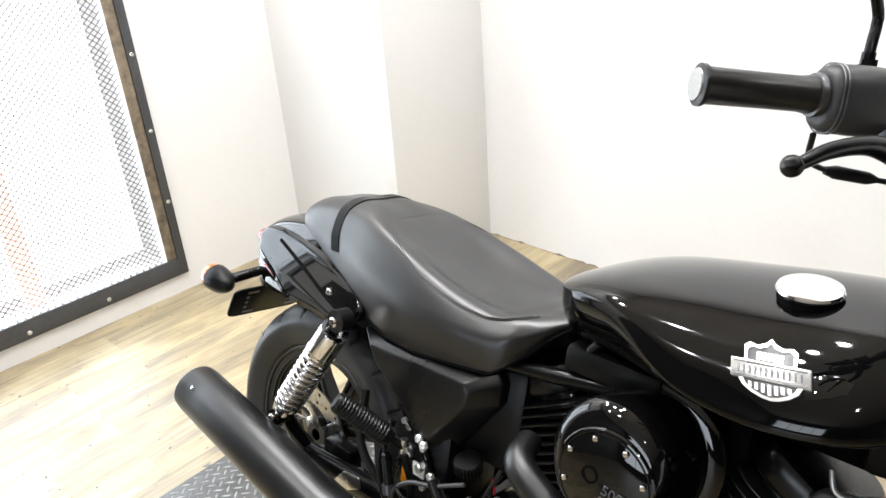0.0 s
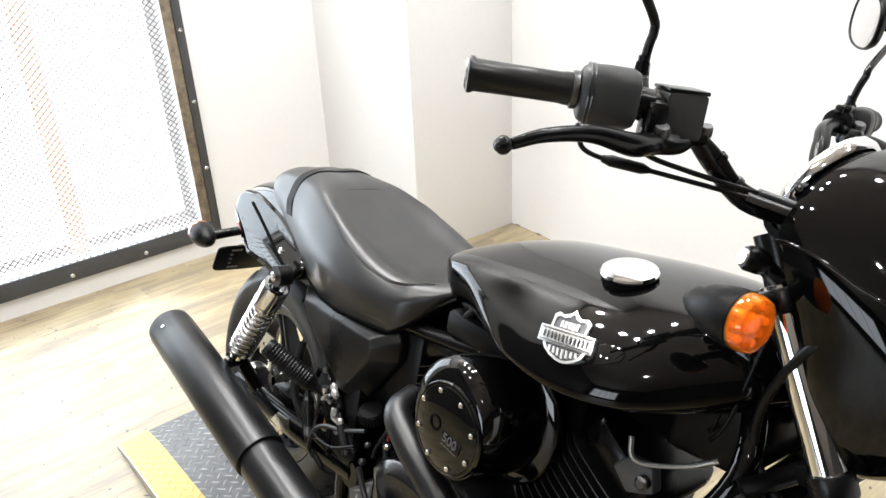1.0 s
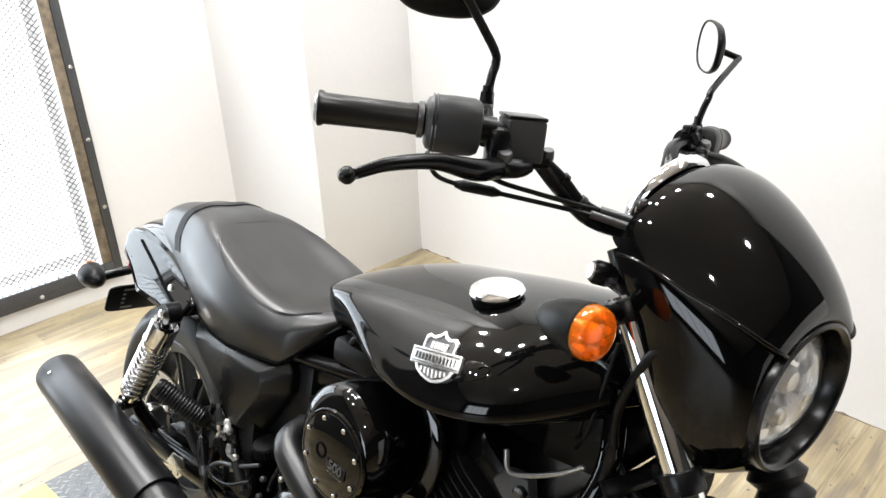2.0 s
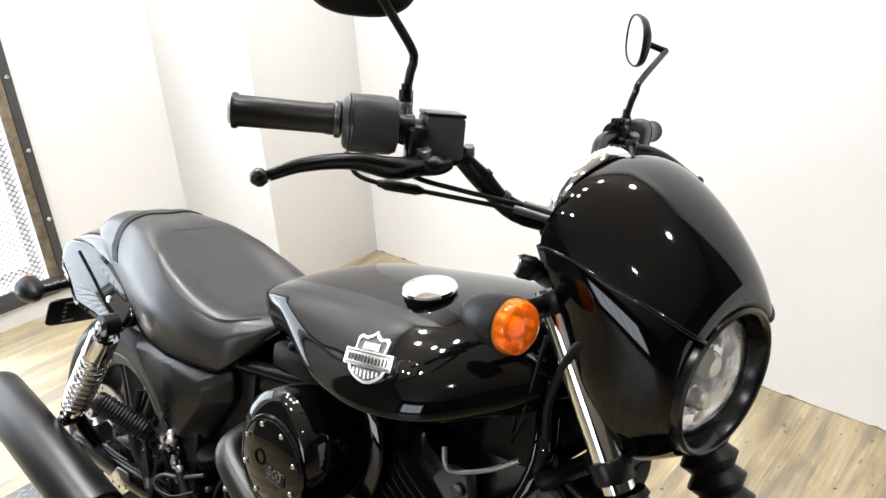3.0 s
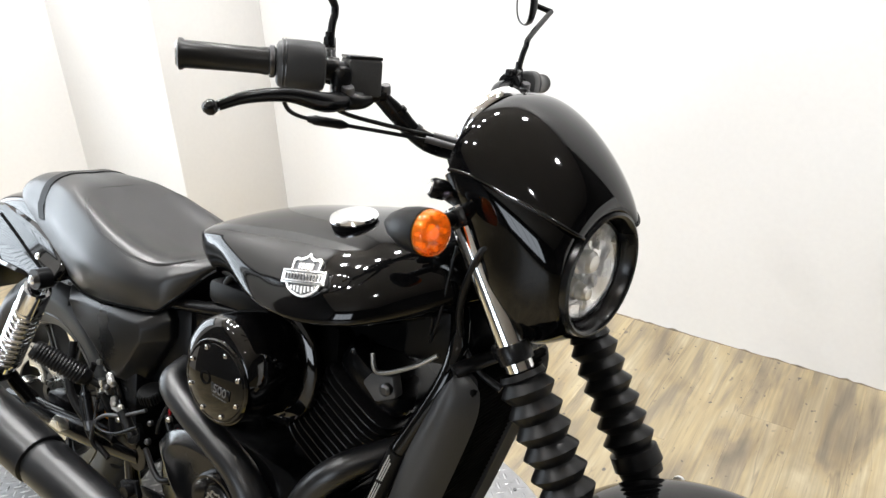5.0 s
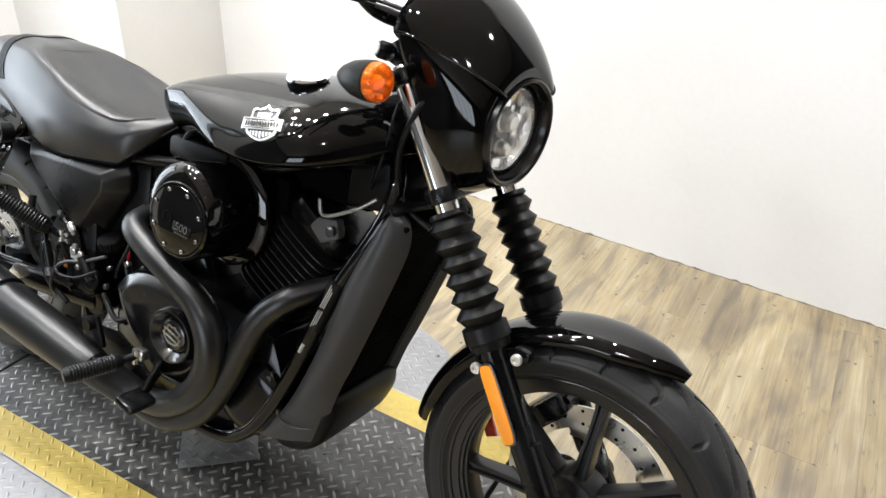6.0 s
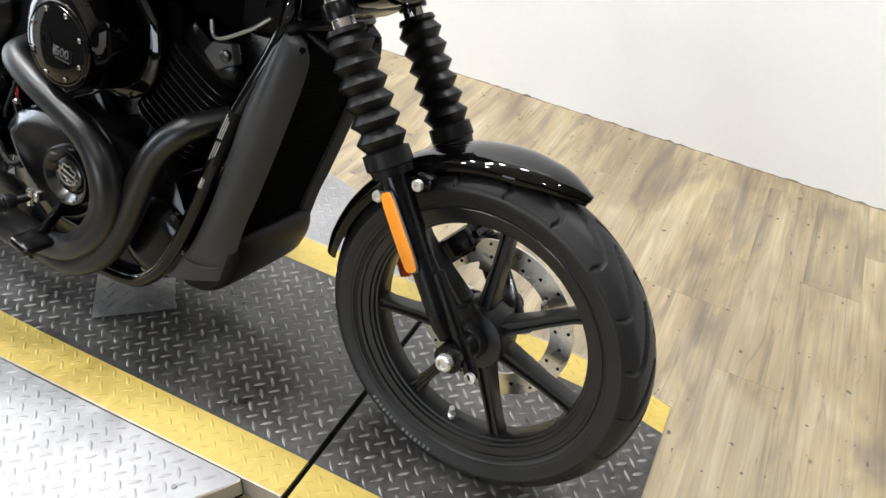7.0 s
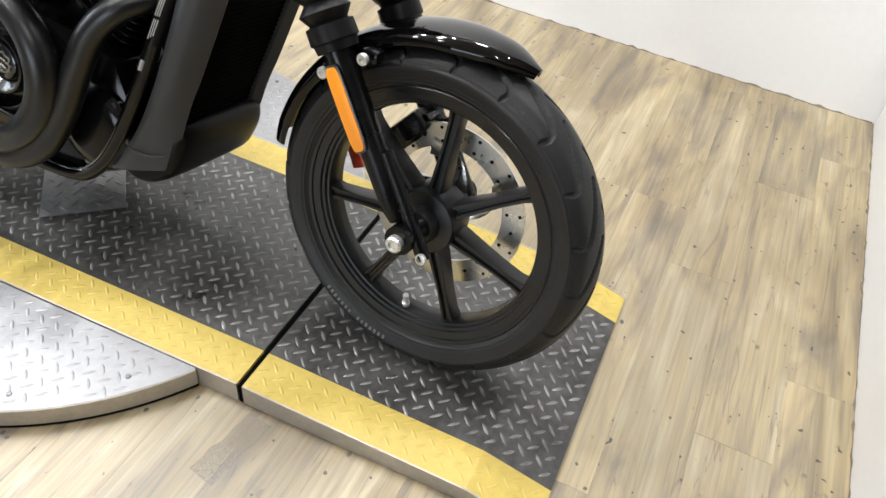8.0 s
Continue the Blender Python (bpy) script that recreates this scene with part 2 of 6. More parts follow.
M_GLOSS = surface("gloss_black_paint", (0.0016, 0.0016, 0.0017), 0.045, vary=0.1, specular=0.36, rough_vary=0.02)
M_SATIN = surface("satin_black_metal", (0.0035, 0.0036, 0.0040), 0.27, specular=0.26, vary=0.25, grain=160, bump=0.00008)
M_MATTE = surface("matte_black_plastic", (0.0030, 0.0031, 0.0034), 0.38, specular=0.17, vary=0.12, grain=500, bump=0.0001)
M_EXH = surface("satin_black_exhaust", (0.0040, 0.0042, 0.0048), 0.36, specular=0.55, vary=0.15, scale=3, grain=220, rough_vary=0.03)
M_RUBBER = surface("black_rubber", (0.0040, 0.0040, 0.0043), 0.38, specular=0.22, vary=0.2, scale=14, grain=200, bump=0.00015)
M_TYRE = surface("tyre_rubber", (0.0190, 0.0190, 0.0195), 0.42, specular=0.30, vary=0.3, scale=10, grain=180, bump=0.0002)
M_SEAT = surface("seat_vinyl", (0.0085, 0.0085, 0.0087), 0.37, specular=0.62, vary=0.12, scale=6, grain=420, bump=0.00018, rough_vary=0.05)
M_STITCH = surface("grey_stitching", (0.014, 0.014, 0.0145), 0.6)
M_SHROUD = surface("satin_grey_black_plastic", (0.0360, 0.0365, 0.0375), 0.42, specular=0.34, vary=0.12, grain=500, bump=0.0001)
M_CHROME = surface("chrome", (0.82, 0.82, 0.83), 0.07, metal=1.0, vary=0.03, rough_vary=0.03)
M_ALLOY = surface("brushed_alloy", (0.62, 0.61, 0.58), 0.28, metal=1.0, vary=0.10, grain=200, bump=0.0001)
M_DARKALLOY = surface("dark_alloy", (0.12, 0.12, 0.125), 0.35, metal=0.9, vary=0.2)
M_COVER = surface("satin_engine_cover", (0.0030, 0.0030, 0.0034), 0.20, specular=0.95, vary=0.2, grain=250, bump=0.00006)
M_LAMPCHROME = surface("bright_lamp_reflector", (0.90, 0.90, 0.90), 0.22, metal=0.9, vary=0.05)
M_POLISH = surface("polished_black_enamel", (0.0020, 0.0020, 0.0021), 0.03, vary=0.1, specular=0.55, rough_vary=0.015)
M_SIDE = surface("satin_black_cover", (0.0036, 0.0037, 0.0040), 0.31, specular=0.38, vary=0.12, grain=500, bump=0.0001)
M_FIN = surface("machined_black_fin", (0.0070, 0.0070, 0.0072), 0.24, specular=0.45, vary=0.2)
M_TUBE = surface("hard_chrome_tube", (0.86, 0.86, 0.86), 0.07, metal=1.0, vary=0.04, rough_vary=0.03)
M_ENGINE = surface("black_engine_coat", (0.003, 0.003, 0.0032), 0.17, specular=0.26, vary=0.25, grain=250, bump=0.0001)
M_AMBERIN = surface("amber_lamp_inside", (0.52, 0.17, 0.006), 0.3, vary=0.5, scale=70, grain=160, bump=0.002)
M_AMBER = glass("amber_lens", (1.0, 0.36, 0.03), 0.06)
M_AMBER.node_tree.nodes["Principled BSDF"].inputs["Transmission Weight"].default_value = 0.82
M_AMBERREF = surface("orange_reflector", (0.95, 0.33, 0.022), 0.22, vary=0.06, grain=700, bump=0.0002)
M_REDREF = surface("red_orange_reflector", (0.70, 0.085, 0.045), 0.25, vary=0.08)
M_RED = surface("red_lens", (0.30, 0.008, 0.010), 0.12, vary=0.1)
M_LENS = glass("headlight_lens", (1, 1, 1), 0.0, 1.3)
M_MIRROR = surface("mirror_glass", (0.92, 0.93, 0.94), 0.01, metal=1.0, vary=0.0, rough_vary=0.0)
M_FRAMESTEEL = surface("dark_angle_steel", (0.06, 0.062, 0.066), 0.45, metal=0.3, vary=0.2)
M_RUST = surface("rusty_brown_steel", (0.17, 0.135, 0.095), 0.7, vary=0.65, scale=14, grain=40, bump=0.0006)
M_MESH = surface("expanded_metal", (0.14, 0.135, 0.13), 0.5, metal=0.6)
M_PRINT = surface("grey_print", (0.16, 0.16, 0.16), 0.6)
M_LABEL = surface("pale_label_print", (0.42, 0.42, 0.41), 0.5)
M_WHEEL = surface("satin_black_wheel", (0.0095, 0.0098, 0.0106), 0.33, specular=0.48, vary=0.15, grain=300)
M_DIM = surface("dim_raised_rubber", (0.070, 0.070, 0.072), 0.55)
M_ZINC = surface("bright_zinc", (0.80, 0.80, 0.79), 0.32, metal=0.75, vary=0.08)
M_EDGE = surface("dull_steel_edge", (0.46, 0.43, 0.38), 0.42, metal=0.6, vary=0.15, scale=12, bump=0.0003)
M_WHITE = surface("white_plastic", (0.75, 0.75, 0.73), 0.4, vary=0.03)
M_LAMP = glow("lamp_face", (1.0, 0.96, 0.9), 60)
M_SKY = glow("bright_outdoors", (1.0, 1.0, 1.0), 2.0)
# no lamp: emission stands in for daylight on the pink strip
M_PINKGLOW = glow("glowing_pink_strip", (1.0, 0.80, 0.73), 0.76)


# ---- the room ----
def setting(name, bm, material, label, category):
    ob = part(name, bm, material, None)
    return tagged(ob, label, category, kind="structure")


X0, X1, Y0, Y1 = -1.62, 2.405, -8.0, 1.60
XE, YB = 6.5, -0.2
bm = bmesh.new()
box(bm, ((X0 + XE) / 2, (Y0 + Y1) / 2, -0.054), (XE - X0 + 0.5, Y1 - Y0 + 0.5, 0.10))
floor = setting("floor", bm, M_SEAM, "oak-look plank floor with dark seams and knots", "floor")

bm = bmesh.new()
box(bm, ((X1 + 0.004 + XE) / 2, (Y0 + Y1) / 2, -0.003), (XE - X1 - 0.004, Y1 - Y0, 0.006))
setting("floor_2", bm, M_WOOD, "oak-look floor of the hall beyond the half wall", "floor")

# back wall, turned by two degrees
bm = bmesh.new()
prism(bm, [(-1.9, 1.658), (2.42, 1.482), (2.42, 1.682), (-1.9, 1.858)], lambda u, v, w: (u, v, w - 0.05), CEIL + 0.1)
setting("wall_north", bm, M_WALL, "plain white painted wall", "wall")
bm = bmesh.new()
prism(bm, [(X1, YB), (X1 + 0.15, YB), (X1 + 0.15, 1.478), (X1, 1.478)], lambda u, v, w: (u, v, w - 0.05), 1.10, 0.004)
setting("wall_east", bm, M_WALL, "low white painted half wall", "wall")
# projecting pier in the far corner
bm = bmesh.new()
prism(bm, [(-1.66, 1.07), (-0.915, 1.07), (-0.90, 1.64), (-1.66, 1.665)], lambda u, v, w: (u, v, w - 0.05), CEIL + 0.1, 0.006)
setting("wall_pier", bm, M_WALL, "white painted wall pier", "wall")
# dark uneven joint between floor and walls
gap = random.Random(11)
bm = bmesh.new()
loft(bm, [[(x, y, 0.0005), (x, y, 0.0012 + gap.random() ** 4 * 0.007), (x, y - 0.0015 - gap.random() ** 4 * 0.007, 0.0005)] for x, y in [(x, 1.658 - 0.0407 * (x + 1.9) - 0.0004) for x in np.linspace(-0.88, 2.40, 160)]])
setting("trim", bm, M_RUST, "dark dirty joint along the foot of the wall", "trim")
bm = bmesh.new()
loft(bm, [[(X1 - 0.0004, y, 0.0005), (X1 - 0.0004, y, 0.0012 + gap.random() ** 4 * 0.006), (X1 - 0.0015 - gap.random() ** 4 * 0.006, y, 0.0005)] for y in np.linspace(YB, 1.476, 90)])
setting("trim_2", bm, M_RUST, "dark dirty joint along the foot of the half wall", "trim")
# window wall with an opening
WY0, WY1, WZ0, WZ1 = -1.13, 0.40, 0.15, 2.10
bm = bmesh.new()
for a, b, c, d in ((-1.6, WY0, -0.05, CEIL + 0.05), (WY1, 1.62, -0.05, CEIL + 0.05), (WY0, WY1, -0.05, WZ0), (WY0, WY1, WZ1, CEIL + 0.05)):
    box(bm, (X0 - 0.11, (a + b) / 2, (c + d) / 2), (0.22, b - a, d - c))
setting("wall_west", bm, M_WALL, "white painted wall with a screened window", "wall")
bm = bmesh.new()
box(bm, (X0 - 0.11, (Y0 - 1.602) / 2, CEIL / 2), (0.22, -1.602 - Y0, CEIL + 0.1))
setting("wall_west_far", bm, M_GREYWALL, "plain grey showroom wall", "wall")
# shop front wall behind the camera, with a broad window
bm = bmesh.new()
box(bm, ((X1 + XE) / 2 + 0.15, 1.7, CEIL / 2), (XE - X1 - 0.02, 0.2, CEIL + 0.1))
setting("wall_return", bm, M_GREYWALL, "plain grey showroom wall", "wall")
bm = bmesh.new()
box(bm, (XE + 0.1, (Y0 + 1.8) / 2, CEIL / 2), (0.2, 1.8 - Y0 - 0.004, CEIL + 0.1))
setting("wall_far", bm, M_GREYWALL, "plain grey showroom wall", "wall")
bm = bmesh.new()
SX0, SX1, SZ0, SZ1 = -1.1, 2.3, 0.6, 2.5
for a, b, c, d in ((X0 - 0.2, SX0, -0.05, CEIL + 0.05), (SX1, XE + 0.2, -0.05, CEIL + 0.05), (SX0, SX1, -0.05, SZ0), (SX0, SX1, SZ1, CEIL + 0.05)):
    box(bm, ((a + b) / 2, Y0 - 0.1, (c + d) / 2), (b - a, 0.2, d - c))
setting("wall_south", bm, M_GREYWALL, "grey painted wall with a broad window", "wall")
bm = bmesh.new()
for k in range(5):
    box(bm, (SX0 + (SX1 - SX0) * k / 4, Y0 - 0.1, (SZ0 + SZ1) / 2), (0.07, 0.08, SZ1 - SZ0), 0.004)
setting("window_2", bm, M_FRAMESTEEL, "dark window mullions in the shop front", "window")
bm = bmesh.new()
box(bm, ((X0 + XE) / 2, (Y0 + Y1) / 2, CEIL + 0.05), (XE - X0 + 0.6, Y1 - Y0 + 0.6, 0.1))
setting("ceiling", bm, M_CEIL, "plain beige painted showroom ceiling", "ceiling")
# bright distance outside both windows
bm = bmesh.new()
box(bm, (-4.0, -0.5, 1.5), (0.05, 9, 5))
setting("backdrop", bm, M_SKY, "bright hazy daylight outdoors", "backdrop")
bm = bmesh.new()
box(bm, (0.5, -11.0, 1.5), (9, 0.05, 5))
setting("backdrop_2", bm, M_SKY, "bright hazy daylight outdoors", "backdrop")

# window 1: flat steel frame bolted on, rusty return, expanded metal screen
FX = X0 + 0.004
bm = bmesh.new()
win = setting("window_1", bm, M_FRAMESTEEL, "window behind an expanded metal screen in a dark steel frame", "window")
FY0, FY1, FZ0, FZ1 = -1.20, 0.468, 0.082, 2.17


def bar(name, a, b, c, d, x, thick, material, label=""):
    q = bmesh.new()
    box(q, (x + thick / 2, (a + b) / 2, (c + d) / 2), (thick, b - a, d - c), 0.0015)
    return part(name, q, material, win, label)


for nm, a, b, c, d in (("frame_upright", FY1 - 0.035, FY1, FZ0, FZ1), ("frame_upright", FY0, FY0 + 0.035, FZ0, FZ1), ("frame_sill", FY0 + 0.035, FY1 - 0.035, FZ0, FZ0 + 0.075), ("frame_head", FY0 + 0.035, FY1 - 0.035, FZ1 - 0.075, FZ1)):
    bar(nm, a, b, c, d, FX, 0.012, M_FRAMESTEEL)
bar("frame_return", FY1 - 0.078, FY1 - 0.036, FZ0 + 0.076, FZ1 - 0.076, FX, 0.007, M_RUST, "rusty brown inner strip")
for y, z in [(FY1 - 0.016, 0.405 + 0.292 * k) for k in range(6)] + [(0.123 - 0.30 * k, FZ0 + 0.024) for k in range(5)]:
    q = bmesh.new()
    lathe(q, [(0.0005, 0.017), (0.006, 0.016), (0.009, 0.012)], (FX, y, z), (1, 0, 0), 12)
    part("bolt", q, M_ALLOY, win, "bright bolt head")
# diamond mesh of flattened strands
q = bmesh.new()
du, dv, half = 0.027, 0.0120, 0.0020
ya, yb, za, zb = FY0 + 0.03, FY1 - 0.08, FZ0 + 0.06, FZ1 - 0.06
verts, faces = [], []
for i in range(int((yb - ya) / du)):
    for j in range(int((zb - za) / dv)):
        y, z = ya + (i + 0.5) * du + (0.5 * du if j % 2 else 0), za + (j + 0.5) * dv
        for s in (-1, 1):
            k = len(verts)
            verts += [(FX - 0.004, y, z - half), (FX - 0.001, y + s * du / 2, z + dv - half), (FX - 0.001, y + s * du / 2, z + dv + half), (FX - 0.004, y, z + half)]
            faces.append((k, k + 1, k + 2, k + 3))
data = bpy.data.meshes.new("screen")
data.from_pydata(verts, [], faces)
data.materials.append(M_MESH)
screen = new("screen", data)
screen.parent = win
tagged(screen, "grey expanded metal screen", kind="stuff")
# pink strip standing in for an upright outdoors, its daylight added as glow
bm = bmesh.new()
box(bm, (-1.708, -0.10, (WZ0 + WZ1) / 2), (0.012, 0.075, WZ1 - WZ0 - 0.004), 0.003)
setting("pink_glow_strip", bm, M_PINKGLOW, "pale pink strip behind the screen, glowing in place of daylight", "window")


# ---- turntable deck ----
deck_root = tagged(new("display_turntable"), "tread-plate display turntable with yellow edge stripes on the floor", "turntable")
TOP = 0.055


def deck_z(x):
    return float(np.interp(x, [-0.56, -0.43, -0.002, 0.0, 1.30, 1.303, 1.76, 1.90], [0.006, 0.028, 0.053, TOP, TOP, 0.054, 0.041, 0.005]))


def taper(x):
    """The deck narrows a little towards its front end."""
    return float(np.interp(x, [0.60, 1.90], [1.0, 0.905]))


def slab(name, xs, y0, y1, material, label=""):
    q = bmesh.new()
    loft(q, [[(x, y0 * taper(x), 0.001), (x, y1 * taper(x), 0.001), (x, y1 * taper(x), deck_z(x)), (x, y0 * taper(x), deck_z(x))] for x in xs])
    return part(name, q, material, deck_root, label, 12)


YI, YE = 0.249, 0.340
for nm, xs in (("rear_ramp", (-0.555, -0.43, -0.006)), ("centre_deck", (0.006, 0.60, 0.95, 1.294)), ("front_ramp", (1.306, 1.6, 1.76, 1.895))):
    slab(nm, xs, -YI, YI, M_DECK, "worn black painted tread plate")
    slab("edge_stripe", xs, -YE, -YI, M_YELLOW, "yellow painted tread plate")
    slab("edge_stripe", xs, YI, YE, M_YELLOW, "yellow painted tread plate")
    for s in (-1, 1):
        q = bmesh.new()
        loft(q, [[(x, s * (YE * taper(x) + 0.0005), 0.001), (x, s * (YE * taper(x) + 0.0035), 0.001), (x, s * (YE * taper(x) + 0.0035), deck_z(x) + 0.0005), (x, s * (YE * taper(x) + 0.0005), deck_z(x) + 0.0005)] for x in xs])
        part("edge_trim", q, M_EDGE, deck_root, "bare steel edge strip", 12)
for x in (0.0, 1.30):
    q = bmesh.new()
    box(q, (x, 0, 0.0255), (0.009, 2 * YE * taper(x) + 0.004, 0.05))
    part("joint_seam", q, M_SEAM, deck_root)
CX, CY, CR = 0.652, -0.005, 0.642
for s in (-1, 1):
    a0 = math.asin((YE + 0.0045 + s * -CY) / CR)
    af = math.asin((YE * taper(1.2) + 0.0045 + s * -CY) / CR)
    arc = [(CX, s * (YE + 0.0045))] + [(CX + CR * math.cos(a), CY + s * CR * math.sin(a)) for a in np.linspace(af, math.pi - a0, 49)]
    q = bmesh.new()
    prism(q, arc, lambda u, v, w: (u, v, 0.001 + w), TOP - 0.004)
    part("side_plate", q, M_STEEL, deck_root, "bare bright tread plate segment", 20)
    q = bmesh.new()
    rim = [(CX + CR * math.cos(a), CY + s * CR * math.sin(a)) for a in np.linspace(af + 0.004, math.pi - a0 - 0.004, 49)]
    loft(q, [[(CX + (u - CX) * k, CY + (v - CY) * k, z) for k, z in ((1.0003, 0.009), (1.0045, 0.009), (1.0045, TOP - 0.005), (1.0003, TOP - 0.0035))] for u, v in rim])
    part("rim_strip", q, M_EDGE, deck_root, "bent steel rim of the plate", 30)
    q = bmesh.new()
    loft(q, [[(CX + (u - CX) * k, CY + (v - CY) * k, z) for k, z in ((0.99, 0.0005), (1.003, 0.0005), (1.003, 0.008), (0.99, 0.008))] for u, v in rim])
    part("rim_gap", q, M_SEAM, deck_root, "", 30)


def treads(name, inside, material, z_of, x0, x1, y0, y1, label, parent=None, pitch=0.0262, turn=None):
    """Raised almond-shaped lugs in a checker of two directions, one mesh."""
    vs, fs = [], []
    r2 = math.sqrt(0.5)
    reach = int((abs(x1 - x0) + abs(y1 - y0)) / pitch) + 2
    xc, yc = (x0 + x1) / 2, (y0 + y1) / 2
    for i in range(-reach, reach):
        for j in range(-reach, reach):
            x, y = xc + (i - j) * pitch * r2, yc + (i + j) * pitch * r2
            if not (x0 < x < x1 and y0 < y < y1) or not inside(x, y):
                continue
            a = radians(45 if (i + j) % 2 else -45)
            ca, sa = math.cos(a), math.sin(a)
            k = len(vs)
            for u, v, h in ((-0.0148, 0, 0), (-0.006, -0.0034, 0), (0.006, -0.0034, 0), (0.0148, 0, 0), (0.006, 0.0034, 0), (-0.006, 0.0034, 0), (-0.008, 0, 0.0021), (0.008, 0, 0.0021)):
                px, py = x + u * ca - v * sa, y + u * sa + v * ca
                vs.append((px, py, z_of(px) + h - 0.0001))
            fs += [tuple(k + n for n in f) for f in ((0, 1, 6), (1, 2, 7, 6), (2, 3, 7), (3, 4, 7), (4, 5, 6, 7), (5, 0, 6))]
    d = bpy.data.meshes.new(name)
    d.from_pydata(vs, [], fs)
    d.materials.append(material)
    d.polygons.foreach_set("use_smooth", [True] * len(d.polygons))
    ob = new(name, d)
    ob.parent = parent or deck_root
    if turn is not None:
        d.transform(turn)
    return tagged(ob, label, kind="stuff")


clear = lambda x: abs(x) > 0.014 and abs(x - 1.30) > 0.014
treads("tread_pattern", lambda x, y: abs(y) < YI * taper(x) - 0.008 and clear(x), M_TREAD, deck_z, -0.55, 1.89, -YI, YI, "worn black tread lugs")
treads("stripe_pattern", lambda x, y: YI * taper(x) + 0.008 < abs(y) < YE * taper(x) - 0.006 and clear(x), M_YELLOW, deck_z, -0.55, 1.89, -YE, YE, "yellow tread lugs")
treads("plate_pattern", lambda x, y: abs(y) > YE + 0.012 and math.hypot(x - CX, y - CY) < CR - 0.012, M_STEEL, lambda x: TOP - 0.003, CX - CR, CX + CR, CY - CR, CY + CR, "bright tread lugs")
for s in (-1, 1):
    for a in (22, 41, 60, 79, 101, 120, 139, 158):
        x, y = CX + (CR - 0.035) * math.cos(radians(a)), CY + s * (CR - 0.035) * math.sin(radians(a))
        if abs(y) > YE + 0.02:
            q = bmesh.new()
            lathe(q, [(0.0055, 0), (0.005, 0.002), (0.0003, 0.0022)], (x, y, TOP - 0.003), (0, 0, 1), 10)
            part("screw", q, M_DARKALLOY, deck_root, "small dark countersunk screw")

deck_root.matrix_world = Matrix.Translation((0, -0.013, 0)) @ Matrix.Rotation(radians(0.6), 4, "Z")

# loose square of tread plate under the machine
q = bmesh.new()
mt = Matrix.Translation((0.662, -0.045, TOP + 0.0015)) @ Matrix.Rotation(radians(42), 4, "Z")
box(q, (0, 0, 0.0015), (0.18, 0.18, 0.003), 0.0008)
loose = part("stand_pad", q, M_PAD, None, turn=mt)
tagged(loose, "bright loose tread-plate square lying on the turntable", "plate")
treads("pad_pattern", lambda x, y: True, M_PAD, lambda x: 0.003, -0.085, 0.085, -0.085, 0.085, "bright tread lugs", loose, 0.0262, mt)

# strip of old clear tape stuck to the floor beside the ramp
tape_mat = bpy.data.materials.new("old_clear_tape")
tape_mat.use_nodes = True
tn = tape_mat.node_tree
tb = tn.nodes["Principled BSDF"]
tb.inputs["Base Color"].default_value, tb.inputs["Roughness"].default_value = (0.40, 0.36, 0.30, 1), 0.22
noise = tn.nodes.new("ShaderNodeTexNoise")
noise.inputs["Scale"].default_value, noise.inputs["Detail"].default_value = 30, 6
fade = tn.nodes.new("ShaderNodeMapRange")
fade.inputs[1].default_value, fade.inputs[2].default_value, fade.inputs[3].default_value, fade.inputs[4].default_value = 0.35, 0.65, 0.06, 0.38
tn.links.new(noise.outputs[0], fade.inputs[0])
tn.links.new(fade.outputs[0], tb.inputs["Alpha"])
wobble = random.Random(3)
q = bmesh.new()
edge = [(u + wobble.uniform(-0.004, 0.004), v + wobble.uniform(-0.004, 0.004)) for u, v in [(-0.026, -0.075 + 0.015 * k) for k in range(11)] + [(0.026, 0.075 - 0.015 * k) for k in range(11)]]
prism(q, edge, lambda u, v, w: (1.345 + u * 0.98 + v * 0.15, -0.412 - u * 0.15 + v * 0.98, 0.0004 + w), 0.0006)
tagged(part("tape_strip", q, tape_mat), "worn strip of clear tape stuck to the floor", "tape")

# ---- ceiling spots ----
def ceiling_light(x, y):
    root = tagged(new("ceiling_light"), "round white recessed ceiling spotlight", "ceiling light", "ceiling spots")
    root.location = (x, y, CEIL)
    q = bmesh.new()
    lathe(q, [(0.072, 0.004), (0.084, 0.0), (0.086, -0.006), (0.070, -0.008), (0.067, 0.0)], (0, 0, 0), (0, 0, 1), 24)
    part("trim_ring", q, M_WHITE, root)
    q = bmesh.new()
    lathe(q, [(0.066, -0.003), (0.03, -0.004), (0.0005, -0.004)], (0, 0, 0), (0, 0, 1), 24)
    part("lamp_face", q, M_LAMP, root, "glowing lamp face")


for sx, sy in SPOTS:
    ceiling_light(sx, sy)


# ---- the motorcycle ----
# Machine axes: x ahead, y to its left, z up from the rear contact; it leans on its side stand.
BIKE = Matrix.Translation((0, -0.08, 0.056)) @ Matrix.Rotation(radians(-14.7), 4, "X") @ Matrix.Rotation(radians(0.8), 4, "Y")
bike = tagged(new("motorcycle"), "gloss black cruiser motorcycle leaning on its side stand on a turntable", "motorcycle")
bike.matrix_world = BIKE
RAKE = Vector((-0.507, 0, 0.862))
HEAD = Vector((1.07, 0, 0.955))
STEER = Matrix.Translation(HEAD) @ Matrix.Rotation(radians(-5.5), 4, RAKE) @ Matrix.Translation(-HEAD)
UNSTEER = STEER.inverted()


def U(x, y, z):
    """A point of the turned front end, taken back to straight ahead."""
    return UNSTEER @ Vector((x, y, z))


